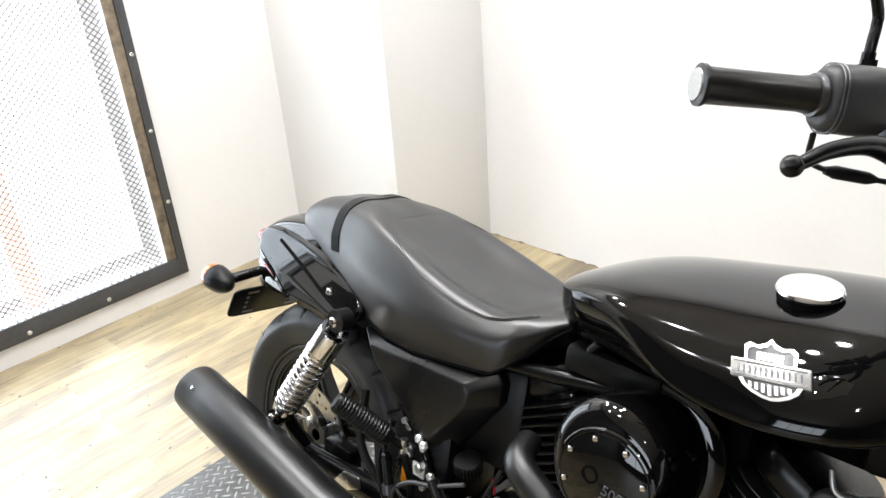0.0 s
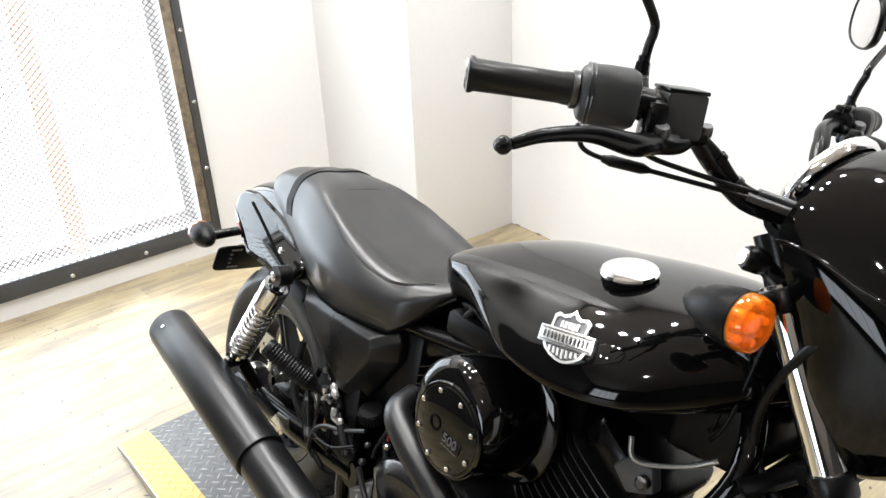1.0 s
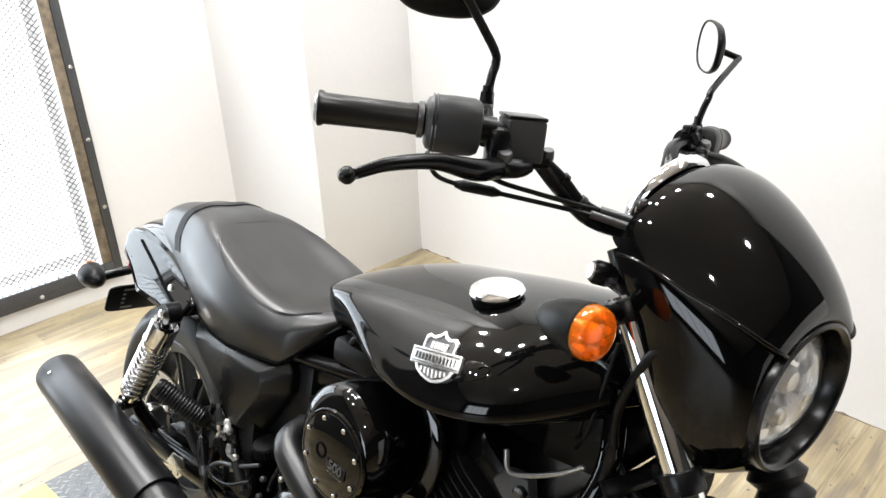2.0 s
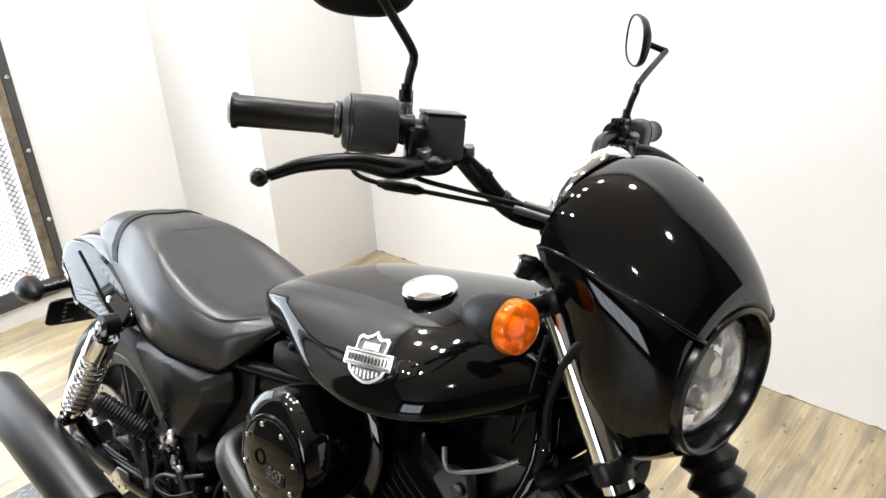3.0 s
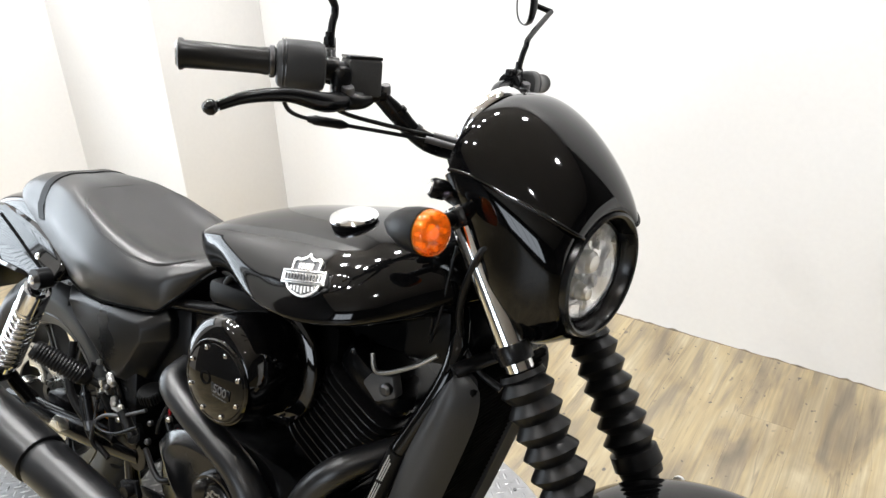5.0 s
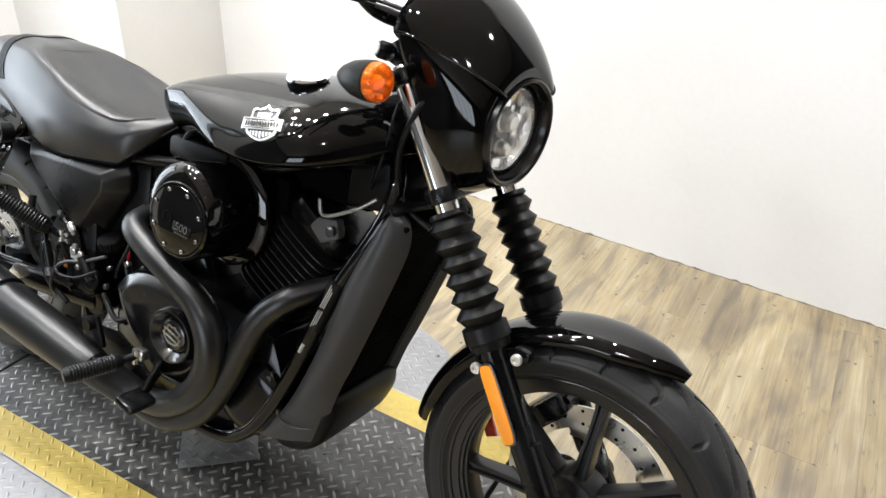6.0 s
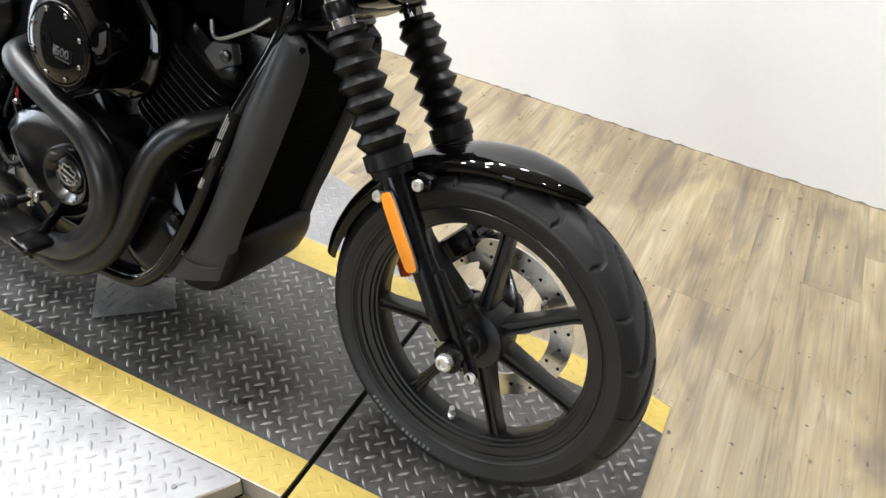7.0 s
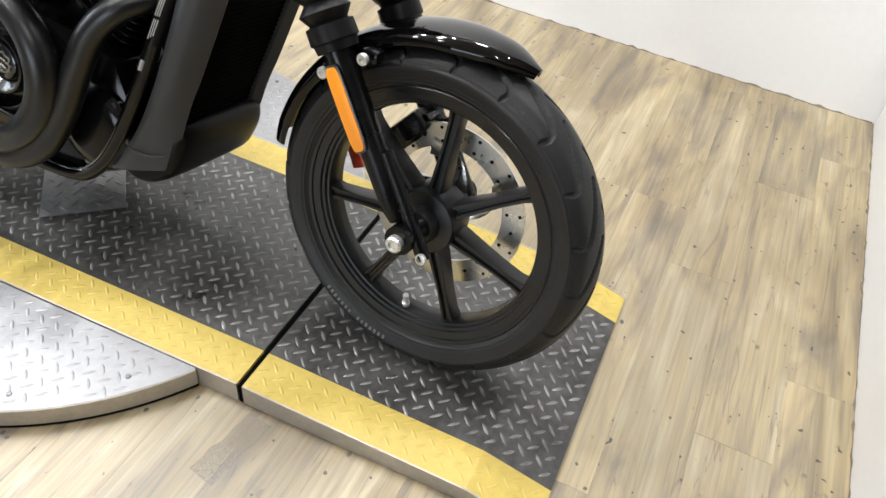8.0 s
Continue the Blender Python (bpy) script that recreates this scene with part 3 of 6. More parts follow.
def mir_bar(p):
    """The far end of the bars stands a little further out."""
    return Vector((p[0], -p[1] + 0.04 * min(1.0, abs(p[1]) / 0.2), p[2] - 0.014 * min(1.0, abs(p[1]) / 0.2)))


def mir(p):
    return Vector((p[0], -p[1], p[2]))


def sides(fn, other=mir):
    for s in (1, -1):
        fn((lambda p: Vector(p)) if s == 1 else other, s)


def at(o, u, v, n=None):
    """A mapping of (u, v, w) onto a plane through o."""
    o, u, v = Vector(o), Vector(u).normalized(), Vector(v)
    v = (v - u * v.dot(u)).normalized()
    n = u.cross(v) if n is None else Vector(n)
    return lambda a, b, w: o + u * a + v * b + n * w


def oval(rx, rz, n=40, power=2.0):
    out = []
    for k in range(n):
        a = k * math.tau / n
        c, s = math.cos(a), math.sin(a)
        out.append((rx * math.copysign(abs(c) ** (2 / power), c), rz * math.copysign(abs(s) ** (2 / power), s)))
    return out


# ---- wheels ----
def tyre(centre, radius, half, rim, grooves, parent, turn=None, around=1700, across=161):
    """Rounded tyre about the y axis with carved hooked tread grooves."""
    prof = spline([(rim, -half * 0.72), (rim + 0.012, -half * 0.86), ((rim + radius) / 2 - 0.004, -half * 1.0), (radius - 0.033, -half * 0.93), (radius - 0.012, -half * 0.62), (radius, 0), (radius - 0.012, half * 0.62), (radius - 0.033, half * 0.93), ((rim + radius) / 2 - 0.004, half * 1.0), (rim + 0.012, half * 0.86), (rim, half * 0.72)], across)
    r, y = prof[:, 0], prof[:, 1]
    # moulded rings on the side walls
    for ring, high in ((rim + 0.009, 0.0014), (rim + 0.015, 0.0009), ((rim + radius) / 2 + 0.006, 0.0009)):
        y = y + np.sign(y) * high * np.exp(-((r - ring) / 0.0016) ** 2) * (np.abs(y) > half * 0.5)
    angle = np.arange(around) * math.tau / around
    pitch = math.tau * radius / grooves
    hook = [(0.0, 0.08), (0.030, 0.24), (0.070, 0.44), (0.094, 0.56), (0.106, 0.66), (0.109, 0.77), (0.104, 0.88)]
    cut = np.zeros((around, across))
    lat = np.abs(y)[None, :] / half
    tread = (r > radius - 0.045)[None, :]
    for k in (-1, 0, 1):
        u = (-angle[:, None] * radius + np.where(y > 0, 0.5 * pitch, 0.0)[None, :]) % pitch + k * pitch
        near = np.full(cut.shape, 9.0)
        for (u0, s0), (u1, s1) in zip(hook, hook[1:]):
            du, ds = u1 - u0, (s1 - s0) * half * 1.15
            pu, ps = u - u0, (lat - s0) * half * 1.15
            f = np.clip((pu * du + ps * ds) / (du * du + ds * ds), 0, 1)
            near = np.minimum(near, np.hypot(pu - f * du, ps - f * ds))
        cut = np.maximum(cut, 0.0075 * np.clip(1 - (near / 0.0046) ** 3, 0, 1) * tread)
    rr = r[None, :] - cut
    pts = np.stack([rr * np.cos(angle)[:, None], np.broadcast_to(y, rr.shape), rr * np.sin(angle)[:, None]], -1) + np.array(centre)
    i, j = np.meshgrid(np.arange(around), np.arange(across - 1), indexing="ij")
    i2 = (i + 1) % around
    faces = np.stack([i * across + j, i * across + j + 1, i2 * across + j + 1, i2 * across + j], -1).reshape(-1, 4)
    data = bpy.data.meshes.new("tyre_shape")
    data.from_pydata(pts.reshape(-1, 3).tolist(), [], faces.tolist())
    q = bmesh.new()
    q.from_mesh(data)
    bpy.data.meshes.remove(data)
    return part("tyre", q, M_TYRE, parent, "black rubber tyre with hooked tread grooves", 60, turn)


def wheel(name, centre, rim, half, spokes, phase, turn=None, spoke_half=0.017):
    c = Vector(centre)
    q = bmesh.new()
    prof = [(rim + 0.006, -half), (rim + 0.008, -half - 0.004), (rim + 0.004, -half - 0.007), (rim - 0.001, -half - 0.006), (rim - 0.002, -half - 0.002), (rim - 0.016, -half + 0.000), (rim - 0.017, -half + 0.005), (rim - 0.022, -half + 0.006), (rim - 0.0235, -half + 0.012), (rim - 0.0275, -half + 0.013), (rim - 0.030, -half * 0.45), (rim - 0.031, 0), (rim - 0.030, half * 0.5), (rim - 0.016, half - 0.012), (rim - 0.010, half - 0.002), (rim + 0.002, half + 0.004), (rim + 0.008, half + 0.003), (rim + 0.006, half), (rim - 0.004, half * 0.5), (rim - 0.004, -half * 0.5), (rim + 0.006, -half)]
    lathe(q, prof, c, (0, 1, 0), 96)
    w = part(name, q, M_WHEEL, bike, "satin black cast wheel", 28, turn)
    q = bmesh.new()
    lathe(q, [(0.014, -0.062), (0.030, -0.062), (0.034, -0.056), (0.036, -0.040), (0.058, -0.036), (0.062, -0.028), (0.060, 0.030), (0.052, 0.040), (0.036, 0.050), (0.014, 0.052)], c, (0, 1, 0), 40)
    part("hub", q, M_WHEEL, w, "", 30, turn)
    for k in range(spokes):
        a = phase + k * math.tau / spokes
        d = Vector((math.cos(a), 0, math.sin(a)))
        t = Vector((-math.sin(a), 0, math.cos(a)))
        q = bmesh.new()
        rings = []
        for f, hw, th in ((0.0, 0.021, 0.024), (0.25, 0.019, 0.021), (0.6, 0.0155, 0.018), (0.9, 0.0165, 0.017), (1.0, 0.022, 0.017)):
            r = 0.050 + (rim - 0.030 - 0.050) * f
            o = c + d * r
            y = Vector((0, 1, 0))
            hw *= spoke_half / 0.017
            rings.append([o + t * (u * hw) + y * (v * th) for u, v in ((-1, -0.7), (-0.82, -1), (-0.42, -1), (-0.25, -0.62), (0.25, -0.62), (0.42, -1), (0.82, -1), (1, -0.7), (1, 0.8), (0.7, 1), (-0.7, 1), (-1, 0.8))])
        loft(q, rings)
        part("spoke", q, M_WHEEL, w, "", 25, turn)
    return w


def brake_disc(parent, centre, y, r1, r0, arms, turn=None):
    c = Vector(centre) + Vector((0, y, 0))
    q = bmesh.new()
    lathe(q, [(r0, -0.0022), (r1, -0.0022), (r1, 0.0022), (r0, 0.0022), (r0, -0.0022)], c, (0, 1, 0), 72)
    d = part("brake_disc", q, M_ALLOY, parent, "drilled bright steel brake disc", 30, turn)
    q = bmesh.new()
    for k in range(arms):
        a = k * math.tau / arms
        pts = []
        for f in np.linspace(0, 1, 8):
            r = 0.045 + (r0 + 0.004 - 0.045) * f
            b = a + 0.75 * f * f
            pts.append(c + Vector((r * math.cos(b), 0, r * math.sin(b))))
        tube(q, pts, [0.022, 0.018, 0.014, 0.012, 0.012, 0.014, 0.018, 0.022], 10, 0, True, 0.16)
    part("carrier", q, M_ALLOY, d, "", 40, turn)
    # solid black dots, coloured for the shade inside the drillings
    for k in range(24):
        a = k * math.tau / 24
        for r in ((r0 + 0.010, r1 - 0.009) if k % 2 else ((r0 + r1) / 2,)):
            q = bmesh.new()
            lathe(q, [(0.0003, -0.0027), (0.0034, -0.0027), (0.0034, 0.0027), (0.0003, 0.0027)], c + Vector((r * math.cos(a), 0, r * math.sin(a))), (0, 1, 0), 8)
            part("dark_hole_dot", q, M_SEAM, d, "", 30, turn)
    return d


FA = Vector((1.524, 0, 0.318))
RA = Vector((-0.035, 0, 0.300))
fw = wheel("front_wheel", FA, 0.2385, 0.036, 7, radians(90 - 3), STEER, 0.0118)
tyre(FA, 0.316, 0.056, 0.242, 20, fw, STEER)
brake_disc(fw, FA, 0.052, 0.158, 0.114, 5, STEER)
q = bmesh.new()
va = radians(267)
vp = FA + Vector((0.212 * math.cos(va), -0.010, 0.212 * math.sin(va)))
vd = ((FA - vp).normalized() + Vector((0, -0.45, 0))).normalized()
tube(q, [vp, vp + vd * 0.012, vp + vd * 0.013, vp + vd * 0.017, vp + vd * 0.018, vp + vd * 0.030, vp + vd * 0.031, vp + vd * 0.040], [0.0062, 0.0062, 0.0078, 0.0078, 0.0045, 0.0045, 0.0058, 0.0055], 12)
part("valve_stem", q, M_ZINC, fw, "bright tyre valve stem", 30, STEER)
# plain bars of raised sidewall writing
q = bmesh.new()
for base, count in ((259, 7), (241, 7)):
    for k in range(count):
        a = radians(base + (k - count / 2) * 2.2)
        d, t = Vector((math.cos(a), 0, math.sin(a))), Vector((-math.sin(a), 0, math.cos(a)))
        o = FA + d * 0.271 + Vector((0, -0.0553, 0))
        box(q, o, (0.0052, 0.0014, 0.010), 0, Matrix((t, Vector((0, 1, 0)), d)).transposed())
part("sidewall_print", q, M_PRINT, fw, "grey raised bars of sidewall print", 30, STEER)

rw = wheel("rear_wheel", RA, 0.197, 0.050, 7, 0.3)
tyre(RA, 0.302, 0.070, 0.200, 20, rw, None, 700, 61)
brake_disc(rw, RA, -0.085, 0.132, 0.092, 5)

# ---- fork and front end ----
TOPF, LOWF = U(1.104, -0.107, 0.966), U(1.508, -0.107, 0.326)
FD = (LOWF - TOPF).normalized()


def on_fork(z):
    return TOPF + FD * ((z - TOPF.z) / FD.z)


def fork_leg(m, s):
    q = bmesh.new()
    rod(q, m(TOPF - FD * 0.035), m(on_fork(0.60)), 0.0205, seg=24)
    leg = part("fork_tube", q, M_TUBE, bike, "chrome fork tube", 40, STEER)
    q = bmesh.new()
    a, b = on_fork(0.792), on_fork(0.598)
    prof = [(0.031, 0.0), (0.034, 0.008)]
    n = 6
    for k in range(n):
        r = 0.0395 + 0.003 * (k / n)
        h = 0.012 + k * 0.030
        prof += [(0.029, h), (r - 0.001, h + 0.013), (r, h + 0.015), (r - 0.001, h + 0.017)]
    prof += [(0.031, 0.194), (0.039, 0.197), (0.040, 0.222), (0.036, 0.225), (0.034, 0.238)]
    lathe(q, prof, m(a), m(FD), 28)
    part("fork_gaiter", q, M_RUBBER, leg, "ribbed black rubber fork gaiter", 25, STEER)
    q = bmesh.new()
    lo = on_fork(0.590)
    tube(q, [m(p) for p in (lo, on_fork(0.50), on_fork(0.40), on_fork(0.365), on_fork(0.345))], [0.0238, 0.0232, 0.0218, 0.0205, 0.015], 20)
    slider = part("fork_slider", q, M_SATIN, leg, "", 40, STEER)
    q = bmesh.new()
    rod(q, m(on_fork(0.45) + Vector((0.022, 0, 0.006))), m(on_fork(0.284) + Vector((0.022, 0, 0.010))), 0.0125)
    rod(q, m((FA.x + 0.002, -0.125, FA.z + 0.004)), m((FA.x + 0.002, -0.062, FA.z + 0.004)), 0.026, seg=24)
    part("axle_clamp", q, M_SATIN, leg, "", 35, STEER)
    # orange side reflector in a grey rim
    for nm, grow, out, mt in (("reflector_rim", 1.0, 0.030, M_DARKALLOY), ("side_reflector", 0.86, 0.0335, M_AMBERREF)):
        q = bmesh.new()
        a, b = on_fork(0.574), on_fork(0.452)
        L, w = (b - a).length / 2, 0.0145 * grow
        out2 = [(u * 1.0, v) for u, v in oval(L - 0.006 * (1 - grow) * 4, w, 32, 5.0)]
        place = at((a + b) / 2 + Vector((-0.004, -out + 0.004, 0)), FD, (0.86, 0, 0.5), (0, -1, 0))
        prism(q, out2, lambda x, y, z: m(place(x, y, z)), 0.004, 0.001)
        part(nm, q, mt, leg, "orange side reflector" if mt is M_AMBERREF else "", 30, STEER)
    # axle nut and cap bolts
    q = bmesh.new()
    o = m((FA.x, -0.118, FA.z))
    lathe(q, [(0.0205, 0), (0.0205, 0.005), (0.0150, 0.007), (0.0150, 0.018), (0.012, 0.021), (0.0085, 0.0212), (0.0083, 0.017), (0.0004, 0.017)], o, (0, -s, 0), 24)
    part("axle_nut", q, M_ZINC, leg, "bright axle nut", 28, STEER)
    q = bmesh.new()
    o = m(on_fork(0.284) + Vector((0.022, -0.010, 0.016)))
    lathe(q, [(0.0098, 0), (0.0098, 0.006), (0.0072, 0.0065), (0.0072, 0.002), (0.0004, 0.002)], o, (0, -s, 0), 18)
    part("drain_ring", q, M_ZINC, leg, "", 28, STEER)


sides(fork_leg)

for z, w in ((0.815, 0.028), (0.985, 0.028)):
    p = on_fork(z)
    q = bmesh.new()
    box(q, (p.x - 0.02, 0, p.z - 0.008), (0.060, 0.180, w), 0.008, Matrix.Rotation(radians(-30), 3, "Y"))
    yoke = part("triple_clamp", q, M_SATIN, bike, "satin black fork yoke", 35, STEER)
    for s in (-1, 1):
        q = bmesh.new()
        lathe(q, [(0.0004, -0.016), (0.020, -0.016), (0.0250, -0.013), (0.0258, -0.010), (0.0258, 0.010), (0.0250, 0.013), (0.0205, 0.013)] if z > 0.9 else [(0.0205, -0.013), (0.0250, -0.013), (0.0258, -0.010), (0.0258, 0.010), (0.0250, 0.013), (0.0205, 0.013)], (p.x, s * -p.y, p.z), FD, 24)
        part("clamp_ring", q, M_SATIN, yoke, "", 35, STEER)
q = bmesh.new()
rod(q, HEAD + RAKE * 0.09, HEAD - RAKE * 0.15, 0.032, seg=24)
part("steering_head", q, M_ENGINE, bike)

# front fender: an arched strip round the tyre with a pointed nose
q = bmesh.new()
rings = []
for f in np.linspace(0, 1, 56):
    a = radians(172 - 104 * f)
    r = float(np.interp(f, [0, 0.3, 0.6, 0.9, 1], [0.332, 0.333, 0.340, 0.344, 0.338]))
    w = float(np.interp(f, [0, 0.08, 0.55, 0.8, 0.93, 1], [0.058, 0.068, 0.070, 0.062, 0.040, 0.012]))
    drop = float(np.interp(f, [0, 0.10, 0.5, 0.85, 1], [0.034, 0.040, 0.032, 0.028, 0.012]))
    o, d = FA, Vector((math.cos(a), 0, math.sin(a)))
    ring = []
    for k in range(17):
        b = (k / 16 - 0.5) * math.pi
        ring.append(o + d * (r - drop * (1 - math.cos(b) ** 0.75) + 0.004) + Vector((0, w * math.sin(b), 0)))
    for k in range(16, -1, -1):
        b = (k / 16 - 0.5) * math.pi
        ring.append(o + d * (r - drop * (1 - math.cos(b) ** 0.75)) + Vector((0, (w - 0.003) * math.sin(b), 0)))
    rings.append(ring)
loft(q, rings)
ff = part("front_fender", q, M_GLOSS, bike, "gloss black front fender", 50, STEER)
for s in (-1, 1):
    for p in (U(1.332, -0.108, 0.548), U(1.397, -0.108, 0.590)):
        q = bmesh.new()
        box(q, (p.x, s * -p.y * 0.86, p.z), (0.030, 0.026, 0.022), 0.005)
        part("fender_bracket", q, M_SATIN, ff, "", 35, STEER)
for s in (-1, 1):
    for p in (U(1.332, -0.122, 0.548), U(1.397, -0.122, 0.590)):
        q = bmesh.new()
        lathe(q, [(0.010, 0.0), (0.010, 0.005), (0.0085, 0.007), (0.0045, 0.0072), (0.0045, 0.004), (0.0004, 0.004)], (p.x, s * -p.y, p.z), (0, s if s < 0 else 1, 0), 18)
        part("fender_bolt", q, M_ZINC, ff, "bright fender bolt", 28, STEER)
# caliper on the far side
q = bmesh.new()
co = FA + Vector((-0.105, 0.072, 0.105))
box(q, co, (0.055, 0.045, 0.095), 0.008, Matrix.Rotation(radians(40), 3, "Y"))
box(q, co + Vector((0.01, -0.03, 0.02)), (0.04, 0.02, 0.06), 0.006, Matrix.Rotation(radians(40), 3, "Y"))
rod(q, co + Vector((-0.03, -0.02, -0.04)), co + Vector((-0.03, 0.03, -0.04)), 0.009)
rod(q, co + Vector((0.03, -0.02, 0.04)), co + Vector((0.03, 0.03, 0.04)), 0.009)
part("brake_caliper", q, M_SATIN, bike, "black brake caliper", 30, STEER)
q = bmesh.new()
box(q, (1.286, 0.097, 0.318), (0.026, 0.008, 0.070), 0.003, Matrix.Rotation(radians(-28), 3, "Y"))
part("far_reflector", q, M_REDREF, bike, "red-orange reflector", 30, STEER)

# ---- headlight and cowl ----
LC = Vector((1.276, -0.012, 0.930))
LN = Vector((math.cos(radians(5.5)), -math.sin(radians(5.5)), -0.043)).normalized()
LY = Vector((-LN.y, LN.x, 0)).normalized()
LU = LN.cross(LY)


def ring_point(a, r, out=0.0):
    return LC + LN * out + LY * (-r * math.cos(a)) + LU * (r * math.sin(a))


# bowl of many small flat facets behind a clear lens
q = bmesh.new()
lathe(q, [(0.0004, -0.056), (0.030, -0.052), (0.056, -0.036), (0.0690, -0.012), (0.0705, -0.012), (0.058, -0.039), (0.031, -0.055), (0.0004, -0.059)], LC, LN, 40)
head = part("headlight", q, M_LAMPCHROME, bike, "round clear headlight with a faceted chrome reflector", 40, STEER)
facet = random.Random(5)
q = bmesh.new()
for i in range(-4, 5):
    for j in range(-4, 5):
        u, v = i * 0.0142, j * 0.0142
        if math.hypot(u, v) > 0.060 or math.hypot(u, v - 0.006) < 0.012:
            continue
        depth = -0.050 + 8.6 * (u * u + v * v)
        tu, tv = 3.0 * u + facet.uniform(-0.35, 0.35), 3.0 * v + facet.uniform(-0.25, 0.25)
        corners = [LC + LY * (u + a) + LU * (v + b) + LN * (depth + 0.004 + tu * a + tv * b) for a, b in ((-0.007, -0.007), (0.007, -0.007), (0.007, 0.007), (-0.007, 0.007))]
        back = [c - LN * 0.003 for c in corners]
        loft(q, [back, corners])
part("reflector_facets", q, M_LAMPCHROME, head, "", 10, STEER)
q = bmesh.new()
lathe(q, [(0.0005, 0.010), (0.03, 0.0075), (0.053, 0.000), (0.0690, -0.010), (0.0690, -0.013), (0.053, -0.003), (0.03, 0.0045), (0.0005, 0.007)], LC, LN, 40)
lens = part("lens", q, M_LENS, head, "clear domed lens", 40, STEER)
lens.visible_shadow = False
for nm, dz, r in (("bulb_cap", 0.012, 0.017), ("position_lamp", -0.034, 0.012)):
    q = bmesh.new()
    lathe(q, [(0.0005, -0.006), (r * 0.7, -0.007), (r, -0.012), (r, -0.024), (r * 1.25, -0.026), (r * 1.25, -0.048)], LC + LU * dz, LN, 20)
    part(nm, q, M_ALLOY, head, "", 30, STEER)
q = bmesh.new()
lathe(q, [(0.0690, -0.015), (0.0705, -0.009), (0.0740, -0.010), (0.0765, -0.018), (0.077, -0.034), (0.073, -0.058), (0.05, -0.085), (0.0005, -0.095)], LC, LN, 44)
part("headlight_rim", q, M_SATIN, head, "", 40, STEER)


def bez(p, u):
    return sum((Vector(c) * (k * u ** i * (1 - u) ** (3 - i)) for i, (c, k) in enumerate(zip(p, (1, 3, 3, 1)))), Vector())


COWL_AT = (-90, -60, -30, 0, 22, 45, 70, 90)


def eased(side, values, odd=False):
    """Smooth curve through the values at COWL_AT, mirrored past top and bottom."""
    sign = -1 if odd else 1
    xs = np.array([-120, *COWL_AT, 110, 135], float)
    ys = np.array([sign * values[1], *values, sign * values[-2], sign * values[-3]], float)
    k = int(np.clip(np.searchsorted(xs, side) - 1, 1, len(xs) - 3))
    m0 = (ys[k + 1] - ys[k - 1]) / (xs[k + 1] - xs[k - 1])
    m1 = (ys[k + 2] - ys[k]) / (xs[k + 2] - xs[k])
    h = xs[k + 1] - xs[k]
    q = (side - xs[k]) / h
    return float((2 * q ** 3 - 3 * q ** 2 + 1) * ys[k] + (q ** 3 - 2 * q ** 2 + q) * h * m0 + (3 * q ** 2 - 2 * q ** 3) * ys[k + 1] + (q ** 3 - q ** 2) * h * m1)


def cowl_curve(a, u):
    """From the lamp opening (u 0) back to the rear rim (u 1), at angle a (0: right side, 90: top)."""
    c, s = math.cos(a), math.sin(a)
    side = math.degrees(math.asin(s))
    ax = eased(side, (1.228, 1.208, 1.176, 1.132, 1.098, 1.106, 1.122, 1.126))
    ay = eased(side, (0.0, 0.088, 0.124, 0.134, 0.140, 0.116, 0.060, 0.0), True)
    az = eased(side, (0.806, 0.816, 0.886, 0.978, 1.058, 1.118, 1.153, 1.162))
    sy = -1 if c >= 0 else 1
    p0 = ring_point(a, 0.0925, 0.0085)
    p3 = Vector((ax, sy * ay, az))
    rise = eased(side, (0.003, 0.006, 0.010, 0.015, 0.022, 0.028, 0.032, 0.033))
    radial = (LY * -c + LU * s)
    p1 = p0 + radial * rise * 1.1 + LN * 0.012
    back = Vector((eased(side, (0.01, 0.02, 0.035, 0.044, 0.054, 0.062, 0.066, 0.067)), 0, 0))
    lift = Vector((0, sy * abs(c) * 0.012, 0.006 * max(s, 0)))
    p2 = p3 + back + lift
    return bez((p0, p1, p2, p3), u)


def seam(u):
    """Angle of the seam between the upper and lower cowl, u from the lamp back to the rear rim."""
    return float(np.interp(u, [0, 0.25, 0.6, 1], [44, 36, 26, 22]))


def cowl(name, low, inner, material, label):
    q = bmesh.new()
    axis = Vector((1.15, 0, 0.97))
    rings = []
    for f in np.linspace(0, 1, 90):
        row = []
        for k in range(30):
            e = seam(k / 29)
            a0, a1 = (180 - e - 5, 360 + e + 5) if low else (e, 180 - e)
            row.append(cowl_curve(radians(a0 + (a1 - a0) * f), k / 29))
        row = [p + (axis - p).normalized() * inner for p in row]
        rings.append(row + [p + (axis - p).normalized() * 0.004 for p in reversed(row)])
    loft(q, rings)
    return part(name, q, material, bike, label, 45, STEER)


upper = cowl("headlight_cowl", False, 0, M_GLOSS, "gloss black headlight cowl")
lower = cowl("lower_cowl", True, 0.010, M_GLOSS, "gloss black lower cowl")
for s in (0, 1):
    q = bmesh.new()
    tube(q, [cowl_curve(radians(seam(u) if s == 0 else 180 - seam(u)), u) + Vector((0, 0, -0.001)) for u in np.linspace(0, 1, 30)], 0.0028, 10)
    part("cowl_edge", q, M_GLOSS, upper, "", 60, STEER)
# lip round the lamp opening
q = bmesh.new()
rings = []
for k in range(64):
    a = k * math.tau / 64
    rings.append([ring_point(a, r, o) for r, o in ((0.0735, -0.026), (0.0770, -0.008), (0.0815, 0.007), (0.0845, 0.0120), (0.0875, 0.0130), (0.0915, 0.0110), (0.0925, 0.004), (0.084, -0.030))])
rings.append(rings[0])
loft(q, rings, caps=False)
